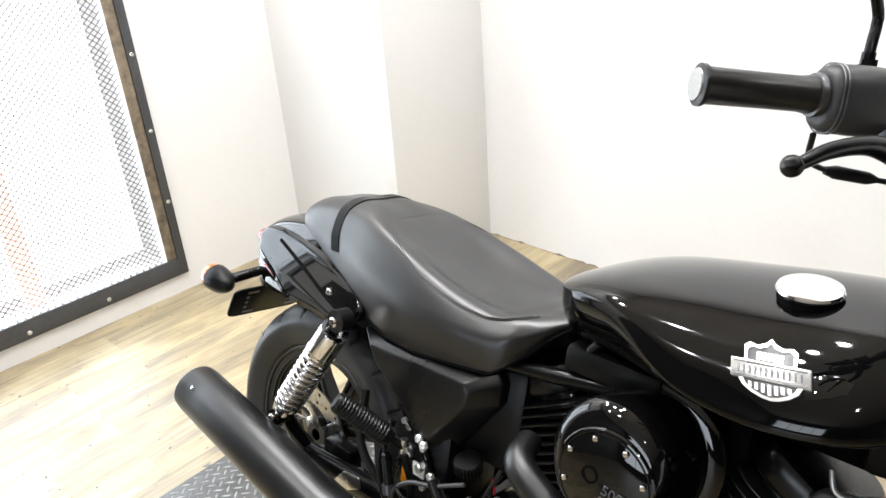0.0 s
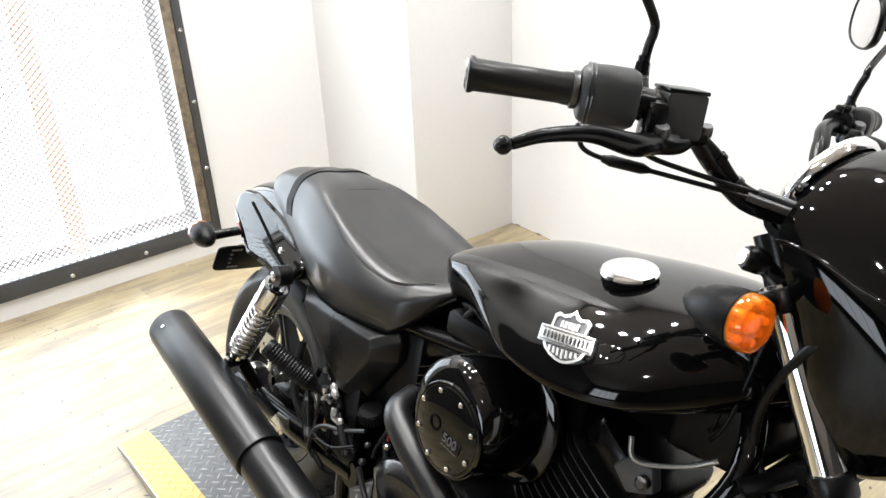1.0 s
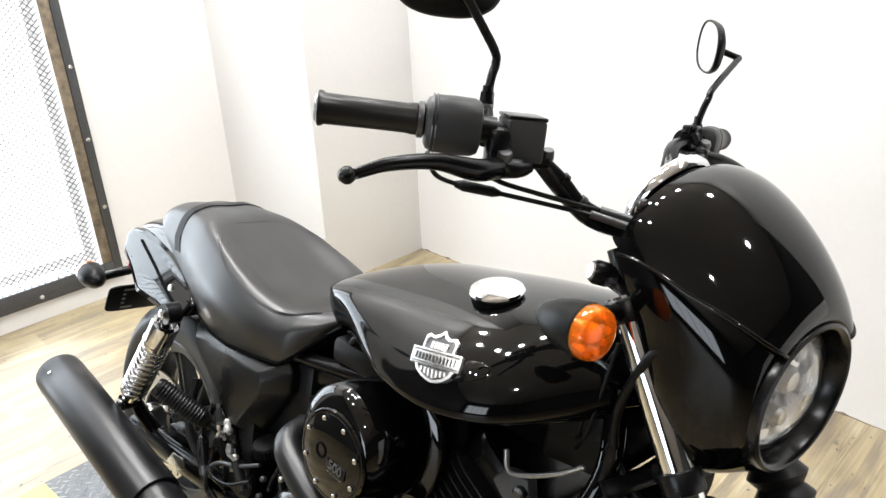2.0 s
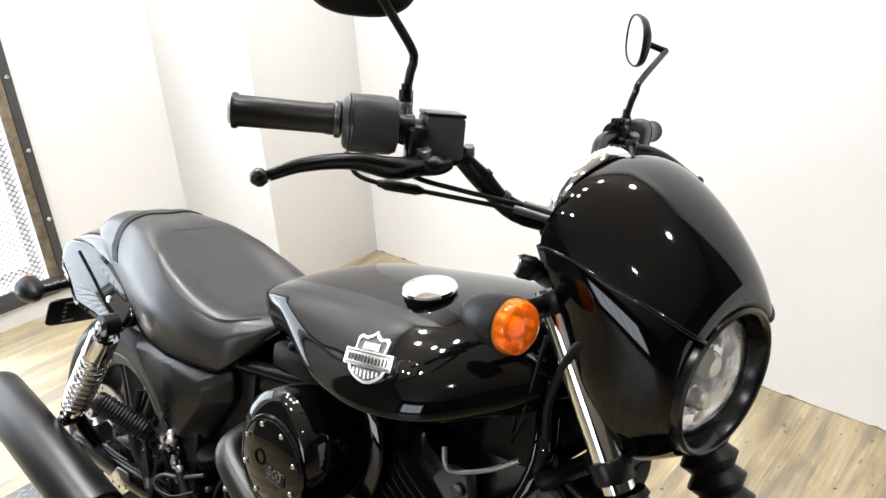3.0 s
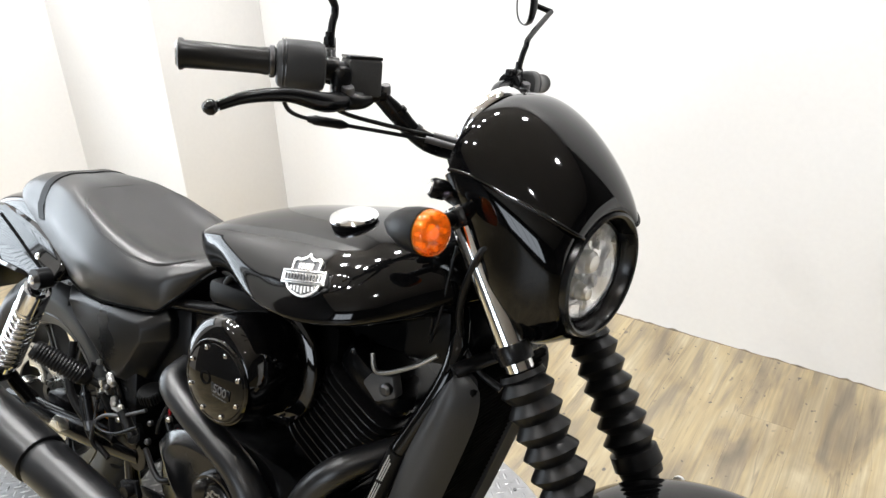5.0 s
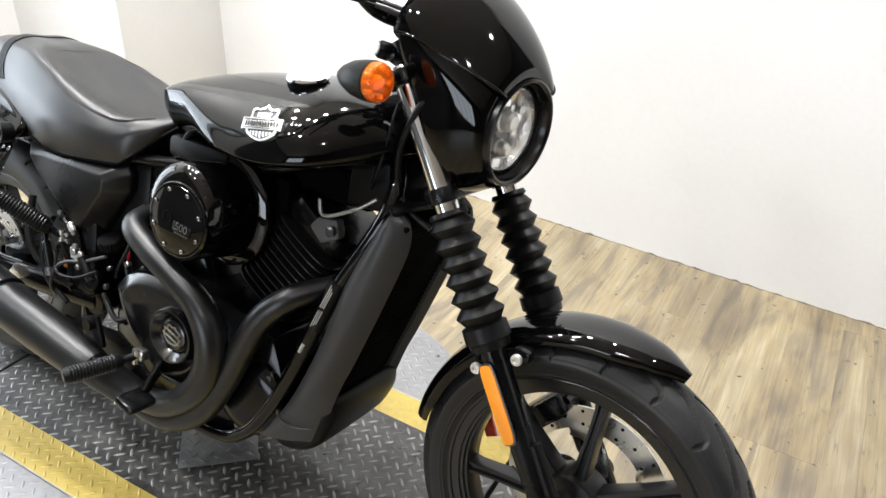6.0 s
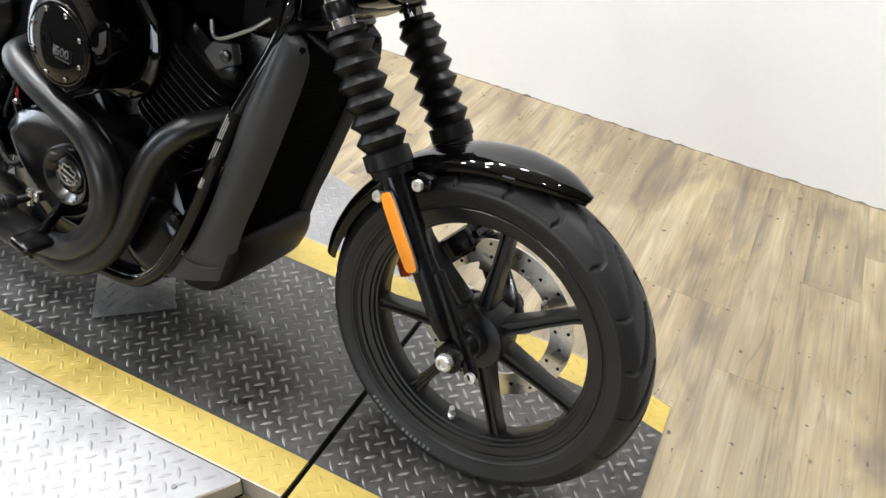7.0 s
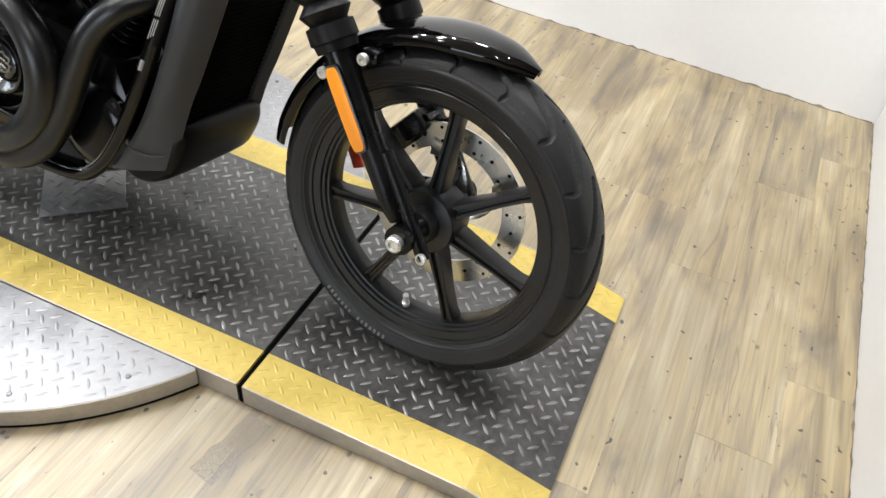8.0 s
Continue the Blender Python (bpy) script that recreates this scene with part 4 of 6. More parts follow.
bmesh.ops.remove_doubles(q, verts=q.verts, dist=1e-6)
part("lamp_bezel", q, M_BEZEL, upper, "", 45, STEER)

# ---- instrument ----
GC, GN = Vector((1.078, 0, 1.101)), Vector((-0.86, 0, 0.51)).normalized()
q = bmesh.new()
lathe(q, [(0.0005, -0.05), (0.040, -0.045), (0.055, -0.025), (0.057, 0.0), (0.057, 0.012)], GC, GN, 40)
gauge = part("speedometer", q, M_SATIN, bike, "round speedometer with a chrome bezel", 40, STEER)
q = bmesh.new()
lathe(q, [(0.0570, 0.006), (0.0620, 0.008), (0.0640, 0.016), (0.0620, 0.025), (0.057, 0.029), (0.0520, 0.027), (0.051, 0.018)], GC, GN, 48)
part("bezel", q, M_CHROME, gauge, "chrome bezel", 60, STEER)
q = bmesh.new()
lathe(q, [(0.0005, 0.018), (0.052, 0.018)], GC, GN, 40)
part("dial", q, M_SATIN, gauge, "", 40, STEER)

# ---- handlebar and controls ----
GE, GI = U(0.822, -0.382, 1.163), U(0.906, -0.292, 1.166)
LE, LI = U(0.932, 0.430, 1.172), U(0.954, 0.335, 1.170)
BARPTS = [U(0.830, -0.373, 1.163), GI, U(0.948, -0.240, 1.166), U(0.972, -0.195, 1.152), U(0.992, -0.150, 1.112), U(1.018, -0.108, 1.075), U(1.045, -0.055, 1.062)]
q = bmesh.new()
pts = BARPTS + [Vector((1.048, 0, 1.060))] + [mir(p) for p in reversed(BARPTS[-2:])] + [U(0.990, 0.140, 1.108), U(0.974, 0.165, 1.138), U(0.958, 0.212, 1.160), LI, LE + (LI - LE) * 0.1]
tube(q, pts, 0.0115, 14, 70)
hb = part("handlebar", q, M_SATIN, bike, "satin black handlebar", 50, STEER)
q = bmesh.new()
for s in (-1, 1):
    p = Vector((1.047, s * 0.035, 1.058))
    lathe(q, [(0.012, -0.014), (0.022, -0.014), (0.022, 0.014), (0.012, 0.014)], p, (0, 1, 0), 20)
    rod(q, p, p - RAKE * 0.06, 0.014)
part("bar_clamp", q, M_SATIN, hb, "", 40, STEER)


RB2, RMC = U(0.898, -0.262, 1.312), U(0.872, -0.258, 1.322)


def controls(m, s):
    mirror_side = m
    ge, gi = (GE, GI) if s == 1 else (LE, LI)
    gd = (gi - ge).normalized()
    m = flip = lambda p: Vector(p)
    k = 1.0 if s == 1 else 0.82
    q = bmesh.new()
    lathe(q, [(0.0005, -0.001), (0.015, -0.001), (0.0195, 0.001), (0.0195, 0.005), (0.0172, 0.008), (0.0165, 0.060 * k), (0.0165, 0.098 * k), (0.0175, 0.104 * k), (0.0175, 0.109 * k)], ge, gd, 26)
    g = part("grip", q, M_GRIP, hb, "black rubber handlebar grip", 40, STEER)
    q = bmesh.new()
    lathe(q, [(0.0004, -0.0028), (0.0145, -0.0025), (0.0152, -0.0008)], ge, gd, 24)
    part("grip_end", q, M_BADGE, g, "grey alloy grip end" if s == 1 else "", 40, STEER)
    q = bmesh.new()
    o = gi - gd * 0.013
    lathe(q, [(0.0120, -0.002), (0.0200, 0.0), (0.0205, 0.003), (0.0200, 0.006), (0.0130, 0.009)], o, gd, 24)
    part("throttle_collar", q, M_DARKALLOY, hb, "", 40, STEER)
    q = bmesh.new()
    c = gi + gd * (0.036 if s == 1 else 0.026)
    z = Vector((0, 0, 1))
    n = gd.cross(z).normalized()
    up = n.cross(gd).normalized()
    rings = []
    for h, rx, rz in ((-0.041, 0.019, 0.023), (-0.0385, 0.0225, 0.028), (-0.031, 0.0245, 0.0315), (-0.010, 0.0250, 0.0325), (0.012, 0.0245, 0.0320), (0.019, 0.0225, 0.0285), (0.021, 0.018, 0.023)):
        rings.append([c + gd * (h * k) + n * (u * rx * k / 0.02) + up * (v * rz * k / 0.02 - 0.002) for u, v in oval(0.02, 0.02, 28, 2.6)])
    loft(q, rings)
    sw = part("switch_housing", q, M_SHROUD, hb, "black switch housing", 45, STEER)
    q = bmesh.new()
    box(q, c - n * (0.024 * k * (1 if s == 1 else -1)) + up * 0.010, (0.012, 0.012, 0.008), 0.002)
    part("switch_button", q, M_SATIN, sw, "", 30, STEER)
    q = bmesh.new()
    for h in (-0.0335, -0.0295):
        ring = [c + gd * (h * k) + n * (u * 1.245 * k) + up * (v * 1.60 * k - 0.002) for u, v in oval(0.02, 0.02, 28, 2.6)]
        tube(q, ring + ring[:1], 0.0009, 6)
    part("housing_seam", q, M_DARKALLOY, sw, "", 45, STEER)
    # lever perch and lever
    q = bmesh.new()
    pv = U(0.972, -0.238, 1.126)
    lean = Matrix((gd, n, up)).transposed()
    if s == 1:
        box(q, U(0.957, -0.231, 1.147), (0.026, 0.034, 0.046), 0.008, lean)
        box(q, U(0.966, -0.226, 1.130), (0.046, 0.030, 0.018), 0.006, lean)
    else:
        lathe(q, [(0.012, -0.015), (0.0205, -0.014), (0.0205, 0.012), (0.012, 0.013)], U(0.954, 0.252, 1.167), gd, 22)
        box(q, U(0.957, 0.236, 1.186), (0.020, 0.012, 0.014), 0.003, lean)
        box(q, U(0.958, 0.256, 1.188), (0.036, 0.018, 0.012), 0.004, lean)
        box(q, U(0.974, 0.256, 1.150), (0.030, 0.034, 0.026), 0.007, lean)
        rod(q, U(0.968, 0.226, 1.160), U(0.970, 0.250, 1.158), 0.007)
    part("lever_perch", q, M_SATIN, hb, "black lever perch", 45, STEER)
    q = bmesh.new()
    lathe(q, [(0.0004, 0.006), (0.0075, 0.006), (0.0090, 0.003), (0.0090, -0.012)], U(0.974, -0.236, 1.140) if s == 1 else U(0.980, 0.262, 1.166), (0.3, -0.3, 0.9), 16)
    part("pivot_bolt", q, M_DARKALLOY, hb, "dark pivot bolt", 30, STEER)
    q = bmesh.new()
    run = (U(0.992, -0.208, 1.131), U(0.986, -0.220, 1.127), pv, U(0.974, -0.280, 1.124), U(0.960, -0.330, 1.130), U(0.944, -0.380, 1.124), U(0.932, -0.412, 1.112))
    if s == -1:
        run = (U(0.972, 0.236, 1.146), U(0.976, 0.246, 1.146), U(0.984, 0.262, 1.145), U(0.998, 0.295, 1.142), U(1.012, 0.340, 1.133), U(1.020, 0.395, 1.115), U(1.027, 0.440, 1.100))
    tube(q, run, [0.005, 0.008, 0.0105, 0.0105, 0.0075, 0.0062, 0.0050], 12, 36, True, 1.2)
    lathe(q, [(0.0004, -0.0095), (0.006, -0.0075), (0.0092, -0.002), (0.0092, 0.002), (0.006, 0.0075), (0.0004, 0.0095)], U(0.929, -0.420, 1.110) if s == 1 else U(1.028, 0.450, 1.097), (0, 1, 0), 18)
    part("lever", q, M_SATIN, hb, "black hand lever with a ball end", 45, STEER)
    # mirror
    m = mirror_side
    q = bmesh.new()
    f0, f1, f2, f3 = U(0.918, -0.213, 1.165), U(0.915, -0.211, 1.200), U(0.913, -0.203, 1.248), mir(U(0.941, 0.360, 1.318)) + Vector((0, 0, 0.006))
    mcen = mir(U(0.905, 0.325, 1.330)) + Vector((0, 0, 0.006))
    MN, MU = Vector((-0.77, 0.64, -0.05)), Vector((-0.64, -0.77, 0))
    if s == 1:
        f3, mcen = RB2, RMC
    if s == -1:
        MN, MU = Vector((-0.70, -0.714, -0.05)), Vector((0.714, -0.70, -0.18))
        f0, f1, f2 = (mir(UNSTEER @ Vector(p)) + Vector((0, 0.04, 0.014)) for p in ((0.952, 0.282, 1.160), (0.951, 0.282, 1.196), (0.959, 0.284, 1.248)))
    tube(q, [m(f0), m(f1)], [0.010, 0.0085], 12)
    tube(q, [m(f1), m(f1 + Vector((0, 0, 0.012)))], [0.0068, 0.0068], 12)
    tube(q, [m(p) for p in (f1, (f1 + f2) / 2, f2 - Vector((0, 0, 0.010)), f2 + (f3 - f2) * 0.10, f2 + (f3 - f2) * 0.88, f3, f3 + (mcen - f3) * 0.15, f3 + (mcen - f3) * 0.75)], 0.0055, 12, 50)
    mi = part("mirror", q, M_SATIN, hb, "round black mirror on a bent stem", 45, STEER)
    mc = m(mcen)
    MN = MN.normalized()
    place = at(mc, MU, (-0.05, 0, 1), MN)
    q = bmesh.new()
    prof = ((-0.016, 0.30), (-0.011, 0.62), (-0.004, 0.92), (0.003, 1.0), (0.0085, 0.985), (0.0090, 0.93), (0.0060, 0.90))
    loft(q, [[place(u * k, v * k, w) for u, v in oval(0.064, 0.043, 44, 2.5)] for w, k in prof], caps=True)
    part("mirror_shell", q, M_MATTE, mi, "", 45, STEER)
    q = bmesh.new()
    prism(q, [(u * 0.905, v * 0.905) for u, v in oval(0.064, 0.043, 44, 2.5)], place, 0.0072)
    part("mirror_glass", q, M_MIRROR, mi, "clear mirror glass", 30, STEER)


sides(controls, mir_bar)
# brake fluid reservoir
q = bmesh.new()
mp = at(U(0.962, -0.196, 1.158), (0.52, 0.85, 0), (0, 0, 1))
prism(q, oval(0.0225, 0.024, 32, 12.0), lambda u, v, w: mp(u, v, w - 0.026), 0.050, 0.002)
rs = part("brake_reservoir", q, M_RESERVOIR, hb, "square black brake fluid reservoir", 35, STEER)
q = bmesh.new()
prism(q, [(-0.0226, 0.0235), (0.0226, 0.0235), (0.0226, 0.0280), (-0.0226, 0.0280)], lambda u, v, w: mp(u, v, w - 0.0262), 0.0504, 0.0012)
part("reservoir_lid", q, M_SATIN, rs, "", 35, STEER)
# cables along the bar
for run, boot in ((((0.902, -0.284, 1.130), (0.898, -0.262, 1.104), (0.912, -0.232, 1.094), (0.940, -0.203, 1.091), (1.000, -0.158, 1.086), (1.048, -0.123, 1.081), (1.088, -0.095, 1.073)), True), (((0.945, -0.250, 1.126), (0.962, -0.228, 1.110), (0.985, -0.185, 1.100), (1.020, -0.142, 1.092), (1.052, -0.112, 1.087), (1.088, -0.085, 1.080)), False)):
    q = bmesh.new()
    pts = [U(*p) for p in run]
    tube(q, pts, 0.0030, 8, 40)
    cb = part("control_cable", q, M_RUBBER, hb, "black throttle cable", 40, STEER)
    if boot:
        q = bmesh.new()
        tube(q, [pts[2] - (pts[3] - pts[2]) * 0.15, pts[2], pts[2] + (pts[3] - pts[2]) * 0.1, pts[3], pts[3] + (pts[4] - pts[3]) * 0.12], [0.0042, 0.0055, 0.0070, 0.0066, 0.0035], 12)
        part("cable_boot", q, M_RUBBER, cb, "rubber adjuster boot", 40, STEER)
    q = bmesh.new()
    tube(q, [pts[-2] - (pts[-1] - pts[-2]) * 0.35, pts[-2], pts[-1]], 0.0050, 10)
    part("cable_ferrule", q, M_DARKALLOY, cb, "bright ferrule", 40, STEER)
for ends in (((0.936, -0.254, 1.166), (0.952, -0.234, 1.165), (0.944, -0.236, 1.150), (0.922, -0.217, 1.185)), ((0.955, 0.280, 1.167), (0.955, 0.240, 1.165), (0.957, 0.268, 1.160), (0.951, 0.277, 1.190))):
    q = bmesh.new()
    e0, e1, e2, e3 = (U(*p) for p in ends)
    tube(q, [e0, e1], 0.0150, 18)
    tube(q, [e2, e3], [0.010, 0.008], 12)
    part("mirror_clamp", q, M_SATIN, hb, "", 40, STEER)
for a, b, c, d in (((0.975, 0.230, 1.140), (1.010, 0.190, 1.110), (1.03, 0.12, 1.085), (1.06, 0.06, 1.07)),):
    q = bmesh.new()
    tube(q, [Vector(p) for p in (a, b, c, d)], 0.0045, 8, 24)
    part("clutch_cable", q, M_RUBBER, hb, "", 40, STEER)
# reservoir bracket, wiring loom strapped to the bar
q = bmesh.new()
tube(q, [U(0.958, -0.205, 1.132), U(0.976, -0.188, 1.134), U(0.990, -0.174, 1.138)], [0.010, 0.009, 0.008], 12)
part("reservoir_bracket", q, M_SATIN, hb, "", 40, STEER)
q = bmesh.new()
lathe(q, [(0.0004, 0.006), (0.006, 0.006), (0.007, 0.003), (0.007, -0.006)], U(0.990, -0.176, 1.146), (0.2, -0.3, 0.9), 12)
part("bracket_screw", q, M_DARKALLOY, hb, "bright screw", 30, STEER)
LOOM = [U(0.986, -0.172, 1.136), U(1.000, -0.150, 1.118), U(1.016, -0.128, 1.094), U(1.040, -0.100, 1.080), U(1.075, -0.078, 1.074)]
q = bmesh.new()
tube(q, LOOM, 0.0062, 10, 30)
loom = part("wiring_loom", q, M_RUBBER, hb, "taped black wiring loom", 40, STEER)
for k in (1, 2, 3):
    q = bmesh.new()
    d = (LOOM[k + 1] - LOOM[k - 1]).normalized()
    lathe(q, [(0.006, -0.004), (0.0085, -0.0035), (0.0085, 0.0035), (0.006, 0.004)], LOOM[k], d, 14)
    part("cable_strap", q, M_DARKALLOY if k == 2 else M_SATIN, loom, "", 40, STEER)
for z, r, mt in ((0.004, 0.0115, M_SATIN), (0.016, 0.0095, M_ALLOY), (0.030, 0.0085, M_SATIN)):
    q = bmesh.new()
    lathe(q, [(0.004, 0), (r, 0.0), (r, 0.010), (0.004, 0.010)], U(0.917, -0.213, 1.165 + z), (-0.05, 0.03, 1), 6)
    part("stem_nut", q, mt, hb, "hexagonal mirror stem nut", 20, STEER)
# ignition knob beside the cowl
q = bmesh.new()
lathe(q, [(0.0004, 0.022), (0.012, 0.021), (0.015, 0.016), (0.015, 0.0), (0.010, -0.01)], U(1.062, -0.115, 1.015), (-0.5, -0.8, 0.2), 20)
ign = part("ignition_switch", q, M_SATIN, bike, "black ignition switch with a bright key face", 35, STEER)
q = bmesh.new()
lathe(q, [(0.0004, 0.0245), (0.0095, 0.0240), (0.0105, 0.0215)], U(1.062, -0.115, 1.015), (-0.5, -0.8, 0.2), 20)
part("key_face", q, M_ALLOY, ign, "bright key face", 35, STEER)
q = bmesh.new()
tube(q, [U(1.062, -0.112, 1.013), U(1.080, -0.098, 1.000), U(1.095, -0.080, 0.985)], [0.011, 0.010, 0.012], 12)
part("switch_bracket", q, M_SATIN, ign, "", 35, STEER)


# ---- turn signals ----
def turn_signal(name, o, d, stalk_to, turn, lens_mat, label):
    o, d = Vector(o), Vector(d).normalized()
    q = bmesh.new()
    lathe(q, [(0.0004, -0.072), (0.008, -0.070), (0.018, -0.057), (0.027, -0.037), (0.0308, -0.016), (0.0318, 0.0), (0.030, 0.002)], o, d, 30)
    t = part(name, q, M_MATTE, bike, label, 40, turn)
    q = bmesh.new()
    tube(q, [o - d * 0.030, Vector(stalk_to)], [0.0125, 0.0115], 14)
    part("stalk", q, M_SATIN, t, "", 40, turn)
    if lens_mat:
        q = bmesh.new()
        lathe(q, [(0.0308, -0.002), (0.0308, 0.011), (0.0285, 0.017), (0.021, 0.0215), (0.011, 0.0235), (0.0004, 0.024), (0.0004, 0.0225), (0.011, 0.022), (0.020, 0.020), (0.027, 0.016), (0.0290, 0.011), (0.0290, 0.001)], o, d, 30)
        ln = part("amber_lens", q, lens_mat, t, "amber turn signal lens", 30, turn)
        ln.visible_shadow = False
        q = bmesh.new()
        lathe(q, [(0.0004, 0.000), (0.006, 0.000), (0.008, 0.000), (0.009, 0.000), (0.016, -0.006), (0.024, -0.003), (0.029, 0.004)], o, d, 24)
        part("lamp_bowl", q, M_AMBERIN, t, "", 30, turn)
        q = bmesh.new()
        lathe(q, [(0.0004, 0.0155), (0.008, 0.0135), (0.0115, 0.008), (0.0115, 0.000)], o, d, 20)
        part("bulb", q, M_AMBERBULB, t, "", 30, turn)
        for k in range(10):
            a = k * math.tau / 10
            dd, u, v = frame_axes(d)
            c = o + (u * math.cos(a) + v * math.sin(a)) * 0.0225 + d * 0.006
            q = bmesh.new()
            rod(q, c - d * 0.006, c + d * 0.006, 0.0042, seg=6)
            part("lens_prism", q, M_AMBERBULB if k % 2 else M_AMBERIN, t, "", 30, turn)
    return t


sg = U(1.105, -0.214, 0.976)
sides(lambda m, s: turn_signal("turn_signal", m(sg), m((1, -0.06, 0.05)), m(on_fork(0.985) + Vector((0.0, 0, 0))), STEER, M_AMBER, "black bullet turn signal with an amber lens"))

# ---- fuel tank ----
TX0, TX1, TUCK = 0.532, 1.140, 0.42
TKNOT = np.array([0, 0.2, 0.45, 0.75, 1.0])
TWIDE = np.array([0.1245, 0.167, 0.2146, 0.220, 0.130])
TTOP = np.array([0.850, 0.897, 0.929, 0.951, 0.942])
TMID = np.array([0.8395, 0.856, 0.802, 0.818, 0.8806])
TLOW = np.array([0.761, 0.764, 0.777, 0.798, 0.834])


def tank_at(f, v):
    """Smooth value along the tank, f from 0 at the rear to 1 at the front."""
    m = np.gradient(v, TKNOT)
    i = int(np.clip(np.searchsorted(TKNOT, f) - 1, 0, 3))
    h = TKNOT[i + 1] - TKNOT[i]
    q = (f - TKNOT[i]) / h
    return float((2 * q ** 3 - 3 * q ** 2 + 1) * v[i] + (q ** 3 - 2 * q ** 2 + q) * h * m[i] + (3 * q ** 2 - 2 * q ** 3) * v[i + 1] + (q ** 3 - q ** 2) * h * m[i + 1])


def tank_section(f):
    w, t, m, b = (tank_at(f, v) for v in (TWIDE, TTOP, TMID, TLOW))
    e = 1.0
    if f < 0.14:
        e = (1 - (1 - f / 0.14) ** 2.4) ** (1 / 2.4)
    if f > 0.72:
        e = (1 - min((f - 0.72) / 0.28, 1.0) ** 2.4) ** (1 / 2.4)
    e = max(e, 0.02)
    return w * e, m + (t - m) * e, m, m - (m - b) * e


def tank_ring(f, n=22):
    """Half section from the crown down to the seam under the tank."""
    w, t, m, b = tank_section(f)
    up = [(w * math.sin(a), m + (t - m) * math.cos(a)) for a in np.linspace(0, math.pi / 2, n)]
    down = [(w * (TUCK + (1 - TUCK) * math.cos(a)), m - (m - b) * math.sin(a)) for a in np.linspace(0, math.pi / 2, n)[1:]]
    return TX0 + (TX1 - TX0) * f, up + down


def tank_side(x, z):
    """Point on the right flank at x and z."""
    w, t, m, b = tank_section((x - TX0) / (TX1 - TX0))
    k = (z - m) / (t - m) if z > m else (m - z) / (m - b)
    k = math.sqrt(max(1 - k * k, 0))
    return Vector((x, -w * (k if z > m else TUCK + (1 - TUCK) * k), z))


def tank_normal(x, z):
    h = 0.002
    n = (tank_side(x + h, z) - tank_side(x - h, z)).cross(tank_side(x, z + h) - tank_side(x, z - h)).normalized()
    return n if n.y < 0 else -n


q = bmesh.new()
rings = []
for f in [0.10 * u * u for u in np.linspace(0, 1, 12)] + list(np.linspace(0.115, 0.78, 60)) + [1 - 0.21 * u ** 1.8 for u in np.linspace(0.97, 0, 22)]:
    x, half = tank_ring(float(f))
    rings.append([(x, -y, z) for y, z in half] + [(x, y, z) for y, z in reversed(half[1:])])
loft(q, rings)
tank = part("fuel_tank", q, M_GLOSS, bike, "gloss black teardrop fuel tank", 60)
for s in (-1, 1):
    q = bmesh.new()
    run = [tank_ring(float(f)) for f in np.linspace(0.05, 0.97, 60)]
    tube(q, [(x, s * (half[-1][0] + 0.001), half[-1][1] + 0.001) for x, half in run], 0.0032, 8)
    part("tank_seam", q, M_GLOSS, tank, "", 60)
q = bmesh.new()
cc = tank_side(0.890, 0.9300) + Vector((0, 0, 0.003))
cn = Vector((-0.05, -0.24, 0.968)).normalized()
lathe(q, [(0.0004, 0.0020), (0.034, 0.0020), (0.0385, 0.0030), (0.0392, 0.0060), (0.0375, 0.0090), (0.030, 0.0112), (0.016, 0.0126), (0.0004, 0.0130)], cc, cn, 56)
fc = part("fuel_cap", q, M_CHROME, tank, "chrome fuel cap", 35)
q = bmesh.new()
lathe(q, [(0.037, -0.020), (0.0372, -0.002), (0.0360, 0.0018), (0.0004, 0.0019)], cc, cn, 40)
part("cap_neck", q, M_SEAM, fc, "", 35)
# badge: shield with a bar across, as plain raised shapes lying on the flank
half_shield = [(0.006, 0.037), (0.016, 0.033), (0.027, 0.035), (0.033, 0.031), (0.032, 0.014), (0.041, 0.005), (0.040, -0.010), (0.034, -0.021), (0.023, -0.029), (0.011, -0.034)]
shield = [(0, 0.043)] + half_shield + [(0, -0.036)] + [(-u, v) for u, v in half_shield[::-1]]


def bend(u, v, w):
    x, z = 0.898 + 0.87 * u - 0.31 * v, 0.8590 + 0.150 * u + 0.66 * v
    return tank_side(x, z) + tank_normal(x, z) * (w - 0.001)


q = bmesh.new()
prism(q, shield, lambda u, v, w: bend(u, v, w - 0.003), 0.0065, 0.0006)
badge = part("tank_badge", q, M_DARKALLOY, tank, "grey metal shield badge with a raised bar", 30)
inner = [(u * 0.88, v * 0.88) for u, v in shield]
q = bmesh.new()
rings = [[bend(*a, 0.002), bend(*a, 0.0056), bend(*b, 0.0056), bend(*b, 0.002)] for a, b in zip(shield, inner)]
loft(q, rings + rings[:1], caps=False)
part("badge_rim", q, M_ZINC, badge, "bright raised rim", 30)
bar = part("badge_bar", prism(bmesh.new(), [(-0.049, -0.0125), (0.049, -0.0125), (0.049, 0.0125), (-0.049, 0.0125)], bend, 0.0070, 0.0006), M_BADGE, badge, "bright bar across the shield", 30)
for k in range(7):
    x = -0.024 + 0.008 * k
    part("badge_rib", prism(bmesh.new(), [(x - 0.0022, -0.029 + abs(x) * 0.3), (x + 0.0022, -0.029 + abs(x) * 0.3), (x + 0.0019, -0.015), (x - 0.0019, -0.015)], bend, 0.0055), M_ZINC, badge, "", 30)
